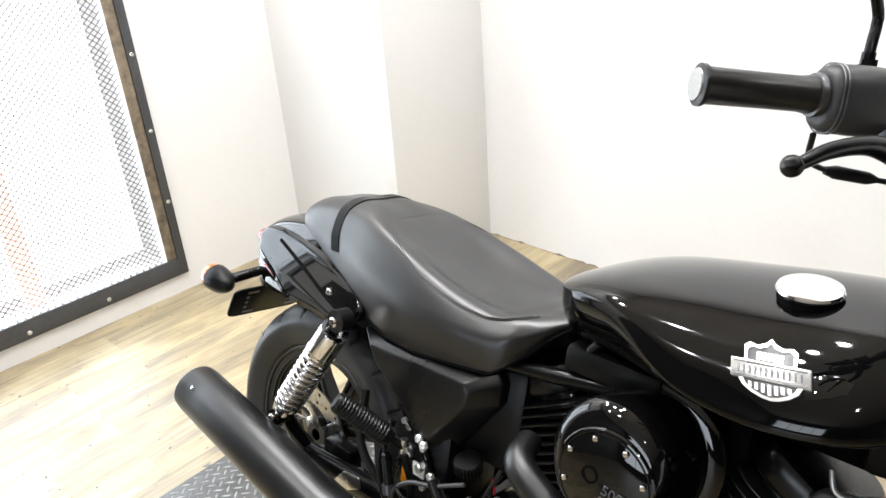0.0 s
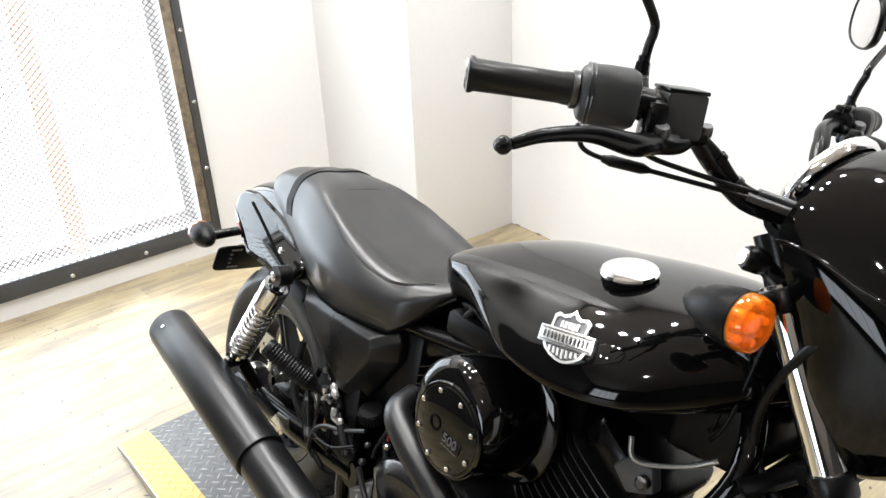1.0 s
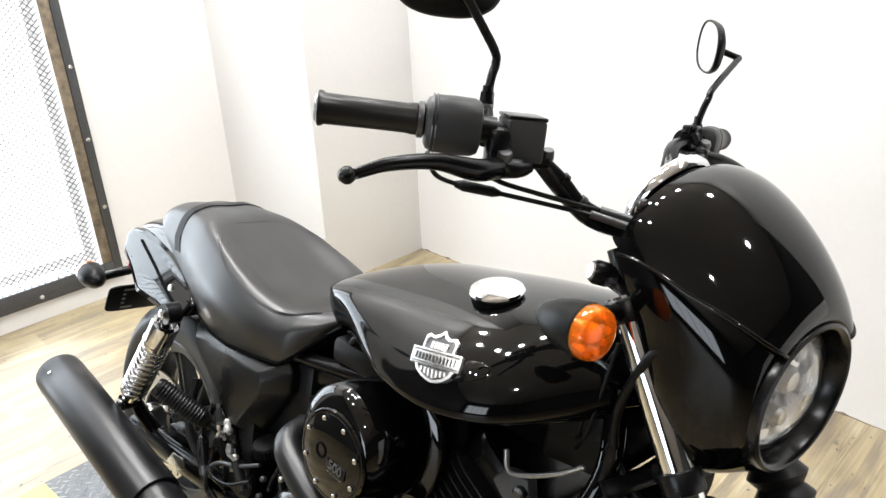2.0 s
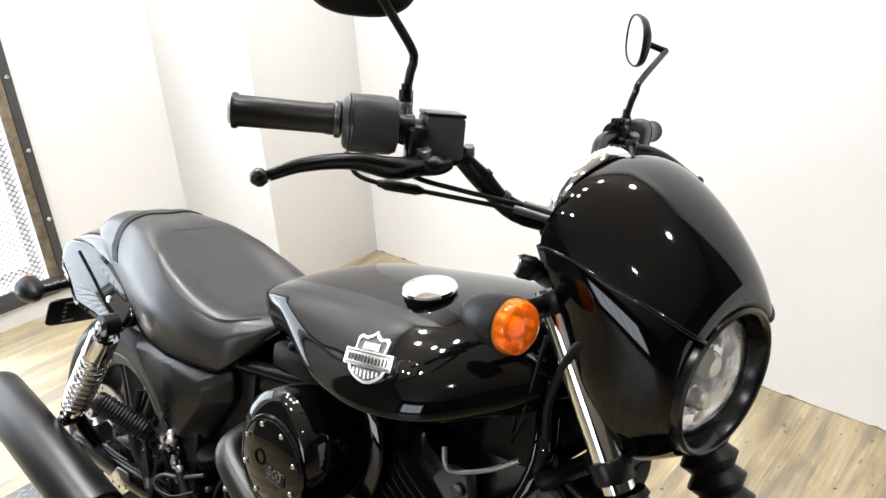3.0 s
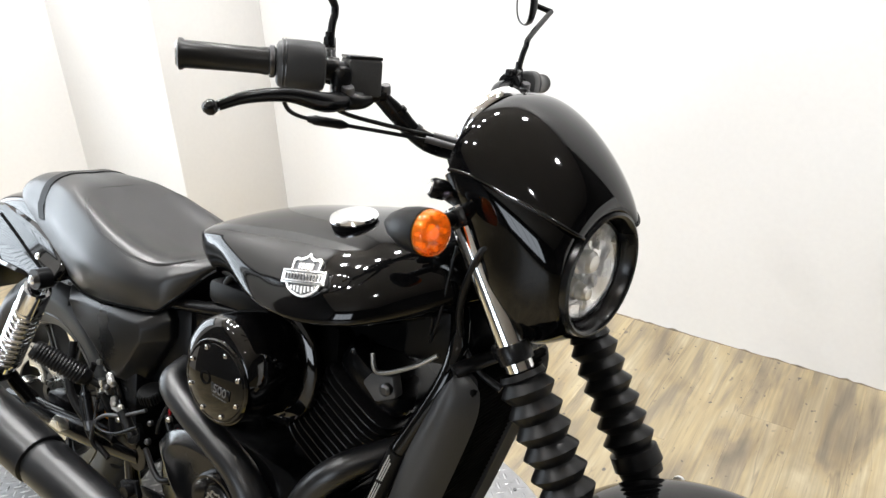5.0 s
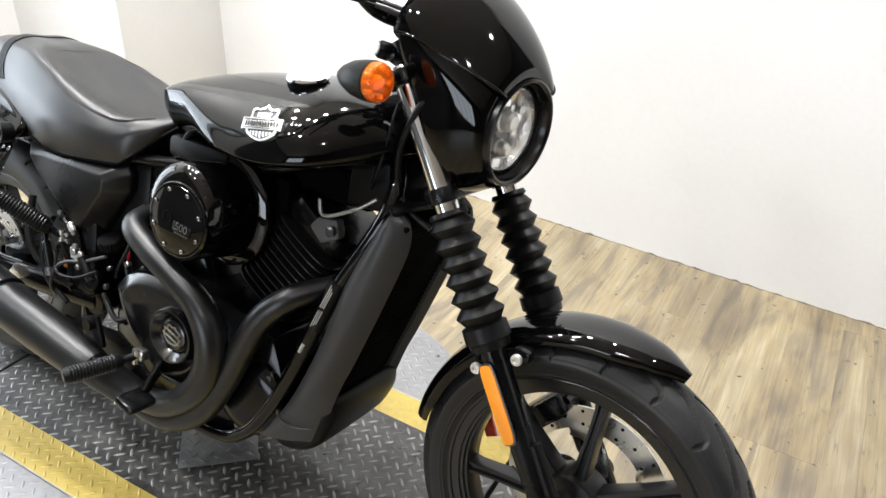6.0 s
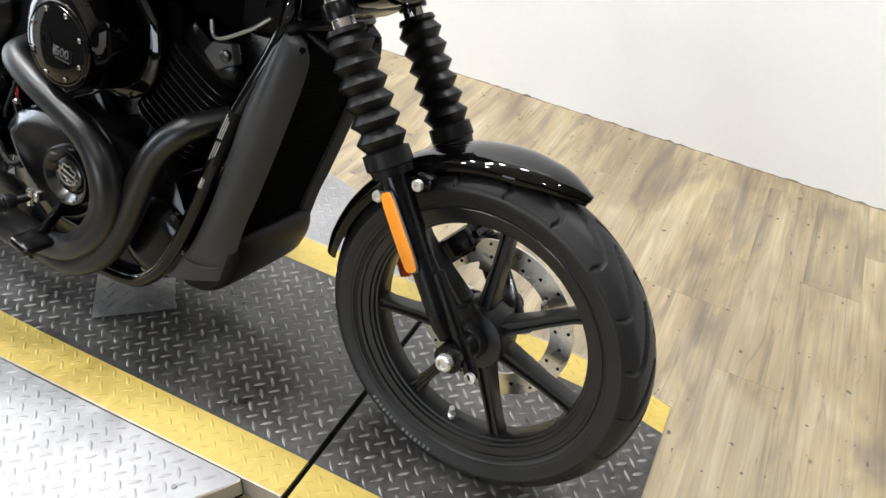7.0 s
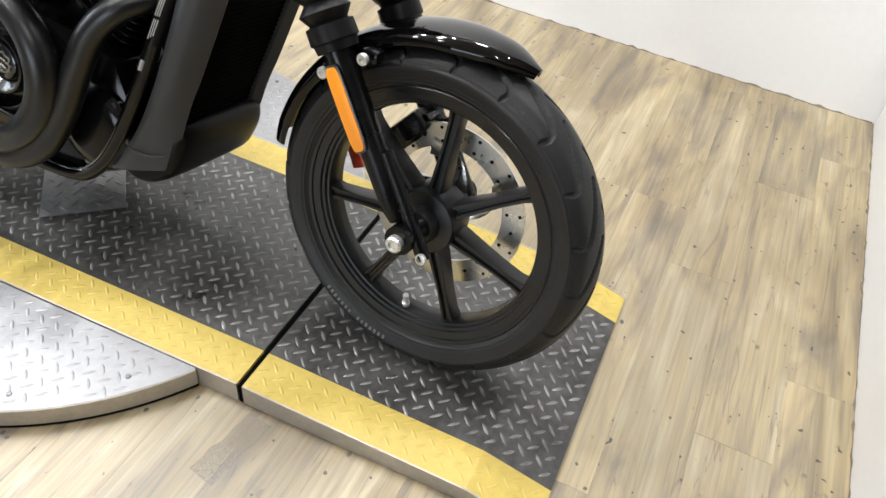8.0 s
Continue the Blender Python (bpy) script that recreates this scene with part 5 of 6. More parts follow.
for k in range(5):
    x = -0.014 + 0.007 * k
    part("badge_rib", prism(bmesh.new(), [(x - 0.0025, 0.015), (x + 0.0025, 0.015), (x + 0.0025, 0.025), (x - 0.0025, 0.025)], bend, 0.0055), M_ZINC, badge, "", 30)
for k in range(12):
    x = -0.0385 + 0.0070 * k
    part("badge_print", prism(bmesh.new(), [(x - 0.0009, -0.005), (x + 0.0009, -0.005), (x + 0.0009, 0.005), (x - 0.0009, 0.005)], bend, 0.0076), M_DARKALLOY, bar, "", 30)
for v in (-0.0088, 0.0088):
    part("badge_groove", prism(bmesh.new(), [(-0.045, v - 0.0007), (0.045, v - 0.0007), (0.045, v + 0.0007), (-0.045, v + 0.0007)], bend, 0.0074), M_DARKALLOY, bar, "", 30)
q = bmesh.new()
wing = [(0.048, 0.006), (0.062, 0.012), (0.082, 0.012), (0.094, 0.004), (0.088, -0.008), (0.066, -0.018), (0.040, -0.026), (0.036, -0.018)]
prism(q, wing, lambda u, v, w: bend(u, v, w - 0.002), 0.0045, 0.001)
part("badge_wing", q, M_POLISH, badge, "", 30)

# ---- seat ----
def seat_half(w, top, sh, bot, dish=0.0, skirt=0.94):
    return [(0, top), (w * 0.45, top + dish * 0.45), (w * 0.80, sh), (w * 0.97, sh - (sh - bot) * 0.28), (w, sh - (sh - bot) * 0.55), (w * skirt, bot + 0.006), (w * (skirt - 0.10), bot), (0, bot)]


SEAT = [(-0.125, seat_half(0.050, 0.800, 0.796, 0.772)), (-0.105, seat_half(0.078, 0.824, 0.814, 0.762)), (-0.06, seat_half(0.096, 0.842, 0.828, 0.748)), (0.0, seat_half(0.108, 0.852, 0.836, 0.728)), (0.06, seat_half(0.120, 0.857, 0.840, 0.708)), (0.14, seat_half(0.138, 0.846, 0.838, 0.666, 0.004, 0.90)), (0.22, seat_half(0.152, 0.808, 0.822, 0.648, 0.014, 0.90)), (0.30, seat_half(0.162, 0.774, 0.800, 0.650, 0.018, 0.90)), (0.38, seat_half(0.162, 0.756, 0.778, 0.660, 0.015, 0.91)), (0.44, seat_half(0.153, 0.756, 0.766, 0.667, 0.008, 0.94)), (0.472, seat_half(0.147, 0.762, 0.766, 0.672, 0.004, 0.96)), (0.495, seat_half(0.139, 0.770, 0.770, 0.692, 0.0, 0.97)), (0.525, seat_half(0.118, 0.782, 0.776, 0.722, 0.0, 0.96)), (0.555, seat_half(0.096, 0.795, 0.786, 0.755)), (0.585, seat_half(0.075, 0.808, 0.796, 0.778))]
q = body(SEAT, 96, 40)
seat = part("seat", q, M_SEAT, bike, "black vinyl seat with a stitched rider dish", 60)


def seat_surface(x, frac):
    """Point on the seat's right side at x; frac 0 is the crown, 1 the skirt."""
    flat = np.array([[sx] + [c for p in half for c in p] for sx, half in SEAT])
    row = [np.interp(x, flat[:, 0], flat[:, k]) for k in range(1, flat.shape[1])]
    half = spline(np.array(row).reshape(-1, 2), 60)
    i = frac * 59
    k = min(int(i), 58)
    y, z = half[k] + (half[k + 1] - half[k]) * (i - k)
    return Vector((x, -y, z))


# dark welt along the lower edge of the seat
for m in (lambda p: Vector(p), mir):
    q = bmesh.new()
    tube(q, [m(seat_surface(x, 0.80) + Vector((0, -0.001, -0.001))) for x in np.linspace(-0.02, 0.545, 60)], 0.0028, 8)
    part("seat_welt", q, M_SEAM, seat, "", 60)
# strap across the seat
q = bmesh.new()
rings = []
for f in np.linspace(-1, 1, 41):
    x = 0.035 + 0.012 * abs(f) ** 2
    p = seat_surface(x, 0.60 * abs(f))
    p.y *= 1 if f > 0 else -1
    nrm = Vector((0, p.y * 3, 0.25)).normalized() if abs(f) > 0.75 else Vector((0, p.y * 1.5, 0.5)).normalized()
    rings.append([p + nrm * 0.0045 + Vector((0.011, 0, 0)), p + nrm * 0.0045 + Vector((-0.011, 0, 0)), p - nrm * 0.004 + Vector((-0.012, 0, 0)), p - nrm * 0.004 + Vector((0.012, 0, 0))])
loft(q, rings)
part("seat_strap", q, M_MATTE, seat, "black passenger strap", 50)
# double stitch line round the rider dish
for shift in (0.0, 0.020):
    q = bmesh.new()
    pts = []
    for a in np.linspace(0, math.pi * 0.86, 60):
        x = 0.340 - (0.185 + shift * 0.5) * math.cos(a)
        pts.append(seat_surface(x, (0.345 + 0.5 * shift) * math.sin(a) ** 0.75 + (0.22 * max(a / math.pi - 0.55, 0))) + Vector((0, -0.0003, 0.0005)))
    full = pts[::-1] + [mir(p) for p in pts[1:]]
    tube(q, full, 0.0009, 6)
    part("stitch_line", q, M_STITCH, seat, "", 60)

# ---- tail ----
def tail_half(w, top, bot):
    return [(0, top), (w * 0.6, top - 0.006), (w * 0.93, top - 0.025), (w, (top + bot) / 2), (w * 0.98, bot), (w * 0.9, bot), (0, top - 0.02)]


q = body([(-0.315, tail_half(0.035, 0.700, 0.676)), (-0.297, tail_half(0.056, 0.718, 0.658)), (-0.25, tail_half(0.078, 0.748, 0.628)), (-0.19, tail_half(0.090, 0.775, 0.615)), (-0.10, tail_half(0.098, 0.792, 0.628)), (0.0, tail_half(0.104, 0.792, 0.640)), (0.10, tail_half(0.108, 0.780, 0.640)), (0.20, tail_half(0.110, 0.760, 0.640))], 40, 24)
tail = part("rear_fender", q, M_POLISH, bike, "gloss black rear fender and tail", 60)
# side strut with reflectors
def fender_strut(m, s):
    q = bmesh.new()
    poly = [(-0.222, 0.734), (-0.206, 0.700), (-0.130, 0.672), (-0.066, 0.642), (0.03, 0.640), (0.10, 0.634), (0.150, 0.650), (0.158, 0.676), (0.140, 0.696), (0.076, 0.720), (0.0, 0.740), (-0.08, 0.752), (-0.150, 0.756), (-0.205, 0.750)]
    prism(q, poly, lambda u, v, w: m((u, -0.084 - w + (v - 0.70) * 0.50, v)), 0.040, 0.008, (0.92, 0.003), 4)
    st = part("fender_strut", q, M_POLISH, tail, "gloss black fender strut", 40)
    q = bmesh.new()
    tube(q, [m(p) for p in ((-0.140, -0.1095, 0.735), (-0.04, -0.1250, 0.704), (0.05, -0.1400, 0.674), (0.10, -0.1470, 0.660))], 0.0038, 8, 20)
    part("strut_groove", q, M_SEAM, st, "", 40)
    q = bmesh.new()
    prism(q, [(-0.190, 0.690), (-0.145, 0.698), (-0.062, 0.654), (-0.066, 0.620), (-0.100, 0.632)], lambda u, v, w: m((u, -0.110 - w, v)), 0.020, 0.003)
    wedge = part("marker_housing", q, M_DARKALLOY, tail, "grey marker housing", 30)
    q = bmesh.new()
    prism(q, [(-0.170, 0.676), (-0.145, 0.688), (-0.075, 0.655), (-0.090, 0.643)], lambda u, v, w: m((u, -0.129 - w, v)), 0.004, 0.001)
    part("side_marker", q, M_RED, wedge, "red side marker", 30)


sides(fender_strut)
q = bmesh.new()
rings = [[Vector((-0.300 - 0.022 * e, u, 0.690 + v)) for u, v in oval(0.050 * k, 0.024 * k, 28, 3)] for e, k in ((-1, 1.0), (0.2, 1.0), (0.8, 0.85), (1.0, 0.5))]
loft(q, rings)
part("tail_light", q, M_RED, tail, "red tail light", 40)
# number plate carrier, plain
q = bmesh.new()
pl = at((-0.331, 0, 0.525), (0, 1, 0), (0.39, 0, 0.92))
prism(q, oval(0.105, 0.043, 24, 8), lambda u, v, w: pl(u, v, w - 0.002), 0.006, 0.0015)
box(q, (-0.290, 0, 0.600), (0.10, 0.05, 0.03), 0.006, Matrix.Rotation(radians(-40), 3, "Y"))
carrier = part("plate_carrier", q, M_MATTE, tail, "black number plate carrier", 30)
for yy in (-0.062, 0.062):
    for k in range(5):
        q = bmesh.new()
        prism(q, [(yy + (0.012 if k in (0, 4) else 0) + a * (0.015 if k in (0, 4) else 0.004), -0.030 + 0.015 * k + b * 0.0032) for a, b in ((-1, -1), (1, -1), (1, 1), (-1, 1))], lambda u, v, w: pl(u, v, w - 0.0032), 0.0084)
        part("slot", q, M_PRINT, carrier, "pale slot", 30)
sides(lambda m, s: turn_signal("rear_turn_signal", m((-0.322, -0.150, 0.602)), m((-1, 0.10, 0)), m((-0.27, -0.04, 0.625)), None, M_AMBER, "black bullet rear turn signal"))

# ---- side covers ----
COVER = [(0.150, 0.640), (0.330, 0.668), (0.470, 0.672), (0.486, 0.650), (0.484, 0.612), (0.395, 0.482), (0.345, 0.482), (0.180, 0.605)]
COVER_FACE = [(0.205, 0.628), (0.330, 0.638), (0.430, 0.641), (0.441, 0.628), (0.437, 0.602), (0.372, 0.508), (0.355, 0.506), (0.225, 0.600)]


def side_cover(m, s):
    q = bmesh.new()
    rings = []
    for w, poly in ((0.07, COVER), (0.118, COVER), (0.156, COVER_FACE)):
        rings.append([m((x, -w, z)) for x, z in poly])
    loft(q, rings)
    bmesh.ops.recalc_face_normals(q, faces=q.faces)
    bevel(q, 0.0045, 3, 14)
    part("side_cover", q, M_SIDE, bike, "matte black faceted side cover", 28)


sides(side_cover)

# ---- shocks ----
def shock(m, s):
    a, b = m((0.150, -0.180, 0.664)), m((-0.008, -0.186, 0.400))
    d = (b - a).normalized()
    L = (b - a).length
    q = bmesh.new()
    lathe(q, [(0.0004, 0.0), (0.012, 0.004), (0.012, L * 0.6), (0.019, L * 0.6), (0.019, L - 0.02), (0.010, L), (0.0004, L)], a, d, 22)
    body_ = part("shock_absorber", q, M_CHROME, bike, "chrome rear shock absorber", 35)
    q = bmesh.new()
    lathe(q, [(0.020, 0.030), (0.028, 0.030), (0.0295, 0.036), (0.0295, 0.088), (0.031, 0.090), (0.031, 0.096), (0.022, 0.098)], a, d, 28)
    part("spring_cap", q, M_CHROME, body_, "chrome spring cap", 35)
    q = bmesh.new()
    dd, u, v = frame_axes(d)
    pts = []
    turns, n = 9.5, 180
    for k in range(n + 1):
        f = k / n
        ang = f * turns * math.tau
        pts.append(a + d * (0.100 + f * (L - 0.150)) + 0.0262 * (math.cos(ang) * u + math.sin(ang) * v))
    tube(q, pts, 0.0046, 8)
    part("coil_spring", q, M_CHROME, body_, "chrome coil spring", 60)
    q = bmesh.new()
    lathe(q, [(0.014, L - 0.055), (0.030, L - 0.052), (0.030, L - 0.046), (0.014, L - 0.044)], a, d, 24)
    part("spring_seat", q, M_CHROME, body_, "", 35)
    for o, r in ((a, 0.022), (b, 0.018)):
        q = bmesh.new()
        lathe(q, [(0.009, -0.016), (r, -0.016), (r, 0.014), (0.009, 0.014)], o, (0, 1, 0), 20)
        part("shock_eye", q, M_SATIN, body_, "", 35)
        q = bmesh.new()
        lathe(q, [(0.010, 0.0), (0.010, 0.006), (0.0065, 0.009), (0.0004, 0.0092)], o + Vector((0, -s * 0.016, 0)), (0, -s, 0), 16)
        part("shock_bolt", q, M_CHROME, body_, "bright bolt", 30)


sides(shock)
sides(lambda m, s: part("fender_bolt", lathe(bmesh.new(), [(0.009, 0), (0.009, 0.006), (0.006, 0.009), (0.0004, 0.009)], m((0.058, -0.131, 0.682)), m((0, -1, 0)), 14), M_CHROME, tail, "bright bolt", 30))

# ---- swingarm ----
q = bmesh.new()
for s in (-1, 1):
    tube(q, [(0.40, s * 0.11, 0.330), (0.22, s * 0.135, 0.325), (0.05, s * 0.140, 0.315), (-0.06, s * 0.140, 0.302)], [0.024, 0.023, 0.022, 0.024], 12, 16, True, 1.3)
    tube(q, [(0.03, s * 0.140, 0.330), (0.0, s * 0.160, 0.372), (-0.008, s * 0.170, 0.398)], [0.018, 0.016, 0.014], 10)
rod(q, (0.40, -0.13, 0.330), (0.40, 0.13, 0.330), 0.03)
rod(q, (0.20, -0.13, 0.330), (0.20, 0.13, 0.330), 0.022)
part("swingarm", q, M_ENGINE, bike, "gloss black swingarm", 45)
for s in (-1, 1):
    q = bmesh.new()
    lathe(q, [(0.020, 0), (0.020, 0.008), (0.013, 0.010), (0.013, 0.020), (0.0004, 0.021)], (-0.035, s * 0.160, 0.302), (0, s, 0), 20)
    part("rear_axle_nut", q, M_CHROME, rw, "bright axle nut", 30)
q = bmesh.new()
box(q, (0.105, -0.105, 0.335), (0.085, 0.040, 0.055), 0.01)
part("rear_caliper", q, M_SATIN, bike, "", 30)


# ---- frame ----
DOWN = [(1.085, -0.062, 0.845), (1.108, -0.110, 0.752), (1.034, -0.130, 0.577), (0.979, -0.132, 0.416), (0.922, -0.130, 0.284), (0.866, -0.126, 0.205), (0.790, -0.120, 0.165), (0.60, -0.115, 0.160), (0.43, -0.115, 0.180), (0.37, -0.115, 0.260), (0.36, -0.115, 0.420), (0.31, -0.118, 0.500), (0.22, -0.115, 0.640)]
sides(lambda m, s: part("frame_tube", tube(bmesh.new(), [m(p) for p in DOWN], 0.0155, 14, 90), M_GLOSS, bike, "gloss black frame tube", 50))
q = bmesh.new()
tube(q, [(1.07, 0, 0.90), (0.90, 0, 0.83), (0.62, 0, 0.735), (0.40, 0, 0.700)], 0.026, 14, 24)
for s in (-1, 1):
    tube(q, [(1.06, s * 0.03, 0.84), (0.80, s * 0.085, 0.745), (0.58, s * 0.105, 0.70), (0.30, s * 0.105, 0.665), (0.05, s * 0.100, 0.66)], 0.013, 12, 30)
part("backbone", q, M_ENGINE, bike, "black frame backbone", 50)
# caution label on the frame tube
q = bmesh.new()
lx = lambda z: float(np.interp(z, [0.416, 0.577, 0.65], [0.979, 1.034, 1.062]))
for z0, z1 in ((0.500, 0.605), (0.445, 0.470)):
    tube(q, [(lx(z0), -0.1315, z0), (lx(z1), -0.1305, z1)], 0.0160, 18)
lab = part("caution_label", q, M_MATTE, bike, "dark caution label with grey bars of print", 50)
for k in range(3):
    for z0, z1 in ((0.508 + 0.004 * k, 0.545), (0.552, 0.600 - 0.006 * k)):
        part("label_print", tube(bmesh.new(), [(lx(z0) + 0.004 * (k - 1), -0.1472, z0), (lx(z1) + 0.004 * (k - 1), -0.1462, z1)], 0.0012, 6), M_LABEL, lab, "", 30)
part("label_print", tube(bmesh.new(), [(lx(0.448), -0.1475, 0.448), (lx(0.467), -0.1475, 0.467)], 0.004, 6), M_LABEL, lab, "", 30)

# ---- engine ----
q = bmesh.new()
prism(q, [(0.50, 0.20), (0.58, 0.165), (0.82, 0.165), (0.93, 0.215), (0.945, 0.33), (0.90, 0.43), (0.80, 0.46), (0.66, 0.47), (0.52, 0.46), (0.45, 0.40), (0.45, 0.27)], lambda u, v, w: (u, w - 0.115, v), 0.23, 0.018)
crank = part("crankcase", q, M_ENGINE, bike, "black engine crankcase", 30)
# heel guard behind the foot peg
q = bmesh.new()
prism(q, [(0.462, 0.312), (0.537, 0.320), (0.588, 0.297), (0.640, 0.250), (0.662, 0.222), (0.600, 0.185), (0.530, 0.160), (0.470, 0.176)], lambda u, v, w: (u, w - 0.172, v), 0.005, 0.0015)
part("heel_guard", q, M_SATIN, bike, "black heel guard plate", 30)
# right engine cover: pear shape with a round cap
q = bmesh.new()
outline = spline([(0.500, 0.412), (0.540, 0.456), (0.61, 0.472), (0.705, 0.460), (0.768, 0.400), (0.772, 0.320), (0.720, 0.262), (0.650, 0.254), (0.590, 0.292), (0.535, 0.345), (0.502, 0.405)], 50)[:-1]
prism(q, [(float(a), float(b)) for a, b in outline], lambda u, v, w: (u, -0.112 - w, v), 0.042, 0.004, (0.80, 0.013), 2)
cov = part("clutch_cover", q, M_COVER, bike, "black engine cover with a round cap", 30)
q = bmesh.new()
lathe(q, [(0.061, -0.012), (0.060, 0.014), (0.057, 0.0195), (0.053, 0.0200), (0.050, 0.0180), (0.036, 0.0040), (0.0345, 0.0040), (0.0335, 0.0100), (0.031, 0.0115), (0.0004, 0.0120)], (0.696, -0.166, 0.376), (0, -1, 0), 56)
cap = part("timing_cap", q, M_COVER, cov, "round black cap with a small shield outline", 35)
q = bmesh.new()
tp = at((0.696, -0.1778, 0.376), (0.94, 0, -0.33), (0.33, 0, 0.94), (0, -1, 0))
sm = [(u * 0.56, v * 0.56) for u, v in shield]
for k in range(len(sm)):
    (a, b), (c, d) = sm[k], sm[(k + 1) % len(sm)]
    prism(q, [(a, b), (c, d), (c * 0.86, d * 0.86), (a * 0.86, b * 0.86)], tp, 0.0014)
for v in (-0.006, 0.006):
    prism(q, [(-0.025, v - 0.001), (0.025, v - 0.001), (0.025, v + 0.001), (-0.025, v + 0.001)], tp, 0.0018)
part("cap_emblem", q, M_ALLOY, cap, "bright emblem outline", 30)
for k in range(8):
    a = k * math.tau / 8 + 0.3
    q = bmesh.new()
    lathe(q, [(0.007, 0), (0.007, 0.005), (0.004, 0.007), (0.0004, 0.007)], (0.640 + 0.125 * math.cos(a), -0.140, 0.355 + 0.088 * math.sin(a)), (0, -1, 0), 10)
    part("cover_bolt", q, M_ALLOY if k % 3 == 0 else M_ENGINE, cov, "", 30)
q = bmesh.new()
lathe(q, [(0.088, 0), (0.086, 0.02), (0.075, 0.030), (0.05, 0.034), (0.0004, 0.035)], (0.865, -0.105, 0.290), (0, -1, 0), 36)
part("front_cover", q, M_ENGINE, crank, "", 35)
for k in range(7):
    a = k * math.tau / 7
    q = bmesh.new()
    lathe(q, [(0.0065, 0), (0.0065, 0.006), (0.0004, 0.0065)], (0.865 + 0.078 * math.cos(a), -0.126, 0.290 + 0.078 * math.sin(a)), (0, -1, 0), 10)
    part("case_bolt", q, M_DARKALLOY, crank, "", 30)


def cylinder_head(name, base, axis, length, fins):
    """Finned cylinder: rounded square plates on a barrel."""
    d = Vector(axis).normalized()
    y = Vector((0, 1, 0))
    u = y.cross(d).normalized()
    base = Vector(base)
    q = bmesh.new()
    place = lambda a, b, w: base + u * a + y * b + d * w
    prism(q, oval(0.062, 0.066, 28, 3.5), lambda a, b, w: place(a, b, w), length, 0.004)
    c = part(name, q, M_ENGINE, bike, "black finned engine cylinder", 30)
    for k in range(fins):
        h = length * (0.28 + 0.66 * k / (fins - 1))
        q = bmesh.new()
        prism(q, oval(0.086, 0.096, 32, 4.5), lambda a, b, w: place(a, b, w + h), 0.0034, 0.0009)
        part("cooling_fin", q, M_FIN, c, "", 25)
    q = bmesh.new()
    prism(q, oval(0.080, 0.088, 28, 4), lambda a, b, w: place(a, b, w + length), 0.050, 0.012)
    part("rocker_cover", q, M_SATIN, c, "", 30)
    return c


cylinder_head("front_cylinder", (0.800, 0, 0.430), (0.50, 0, 0.86), 0.250, 11)
cylinder_head("rear_cylinder", (0.640, 0, 0.430), (-0.46, 0, 0.89), 0.235, 11)
q = bmesh.new()
box(q, (0.735, 0.0, 0.640), (0.26, 0.15, 0.20), 0.02)
box(q, (0.90, 0.02, 0.745), (0.26, 0.12, 0.07), 0.02)
part("throttle_body", q, M_SEAM, bike, "black intake between the cylinders", 30)
# bracket and hose stay ahead of the front cylinder
q = bmesh.new()
prism(q, [(0.945, 0.678), (0.962, 0.700), (1.004, 0.706), (1.014, 0.672), (0.975, 0.652)], lambda u, v, w: (u, -0.085 - w, v), 0.024, 0.005)
part("coil_bracket", q, M_DIM, bike, "dark engine bracket", 30)
q = bmesh.new()
lathe(q, [(0.010, 0), (0.010, 0.012), (0.006, 0.015), (0.0004, 0.015)], (0.998, -0.106, 0.684), (0, -1, 0), 14)
part("bracket_bolt", q, M_DARKALLOY, bike, "", 30)
q = bmesh.new()
tube(q, [(0.968, -0.118, 0.738), (0.978, -0.122, 0.715), (1.000, -0.122, 0.716), (1.050, -0.120, 0.743), (1.085, -0.115, 0.770)], 0.0037, 10, 40)
part("wire_stay", q, M_BADGE, bike, "bent dark wire stay", 50)

# ---- air cleaner ----
AC = Vector((0.734, 0, 0.643))
q = bmesh.new()
rings = []
for w, k, dx, dz in ((0.085, 1.36, 0.012, 0.006), (0.100, 1.45, 0.013, 0.008), (0.108, 1.46, 0.012, 0.008), (0.112, 1.42, 0.011, 0.008), (0.114, 1.22, 0.006, 0.008), (0.150, 1.22, 0.002, 0.010), (0.192, 1.20, -0.006, 0.012), (0.206, 1.15, -0.008, 0.011), (0.2145, 1.07, -0.005, 0.006), (0.218, 0.99, 0, 0)):
    rings.append([AC + Vector((dx + u * k, -w, dz + v * k)) for u, v in oval(0.0722, 0.0775, 56, 2.1)])
loft(q, rings)
ac = part("air_cleaner", q, M_POLISH, bike, "gloss black round air cleaner cover", 50)
q = bmesh.new()
lathe(q, [(0.0722, 0.0), (0.0728, 0.006), (0.0710, 0.0095), (0.0685, 0.0100), (0.0675, 0.0086), (0.0660, 0.0086), (0.0650, 0.0100), (0.056, 0.0118), (0.042, 0.0134), (0.026, 0.0144), (0.010, 0.0148), (0.0004, 0.0148)], AC + Vector((0, -0.214, 0)), (0, -1, 0), 72)
acf = part("cover_face", q, M_POLISH, ac, "gloss black stepped face", 28)
for k in range(8):
    a = k * math.tau / 8 + 0.35
    q = bmesh.new()
    lathe(q, [(0.0042, 0), (0.0042, 0.003), (0.0030, 0.0045), (0.0004, 0.0046)], AC + Vector((0.0590 * math.cos(a), -0.2250, 0.0590 * math.sin(a))), (0, -1, 0), 12)
    part("cover_screw", q, M_CHROME, acf, "bright screw", 30)
q = bmesh.new()
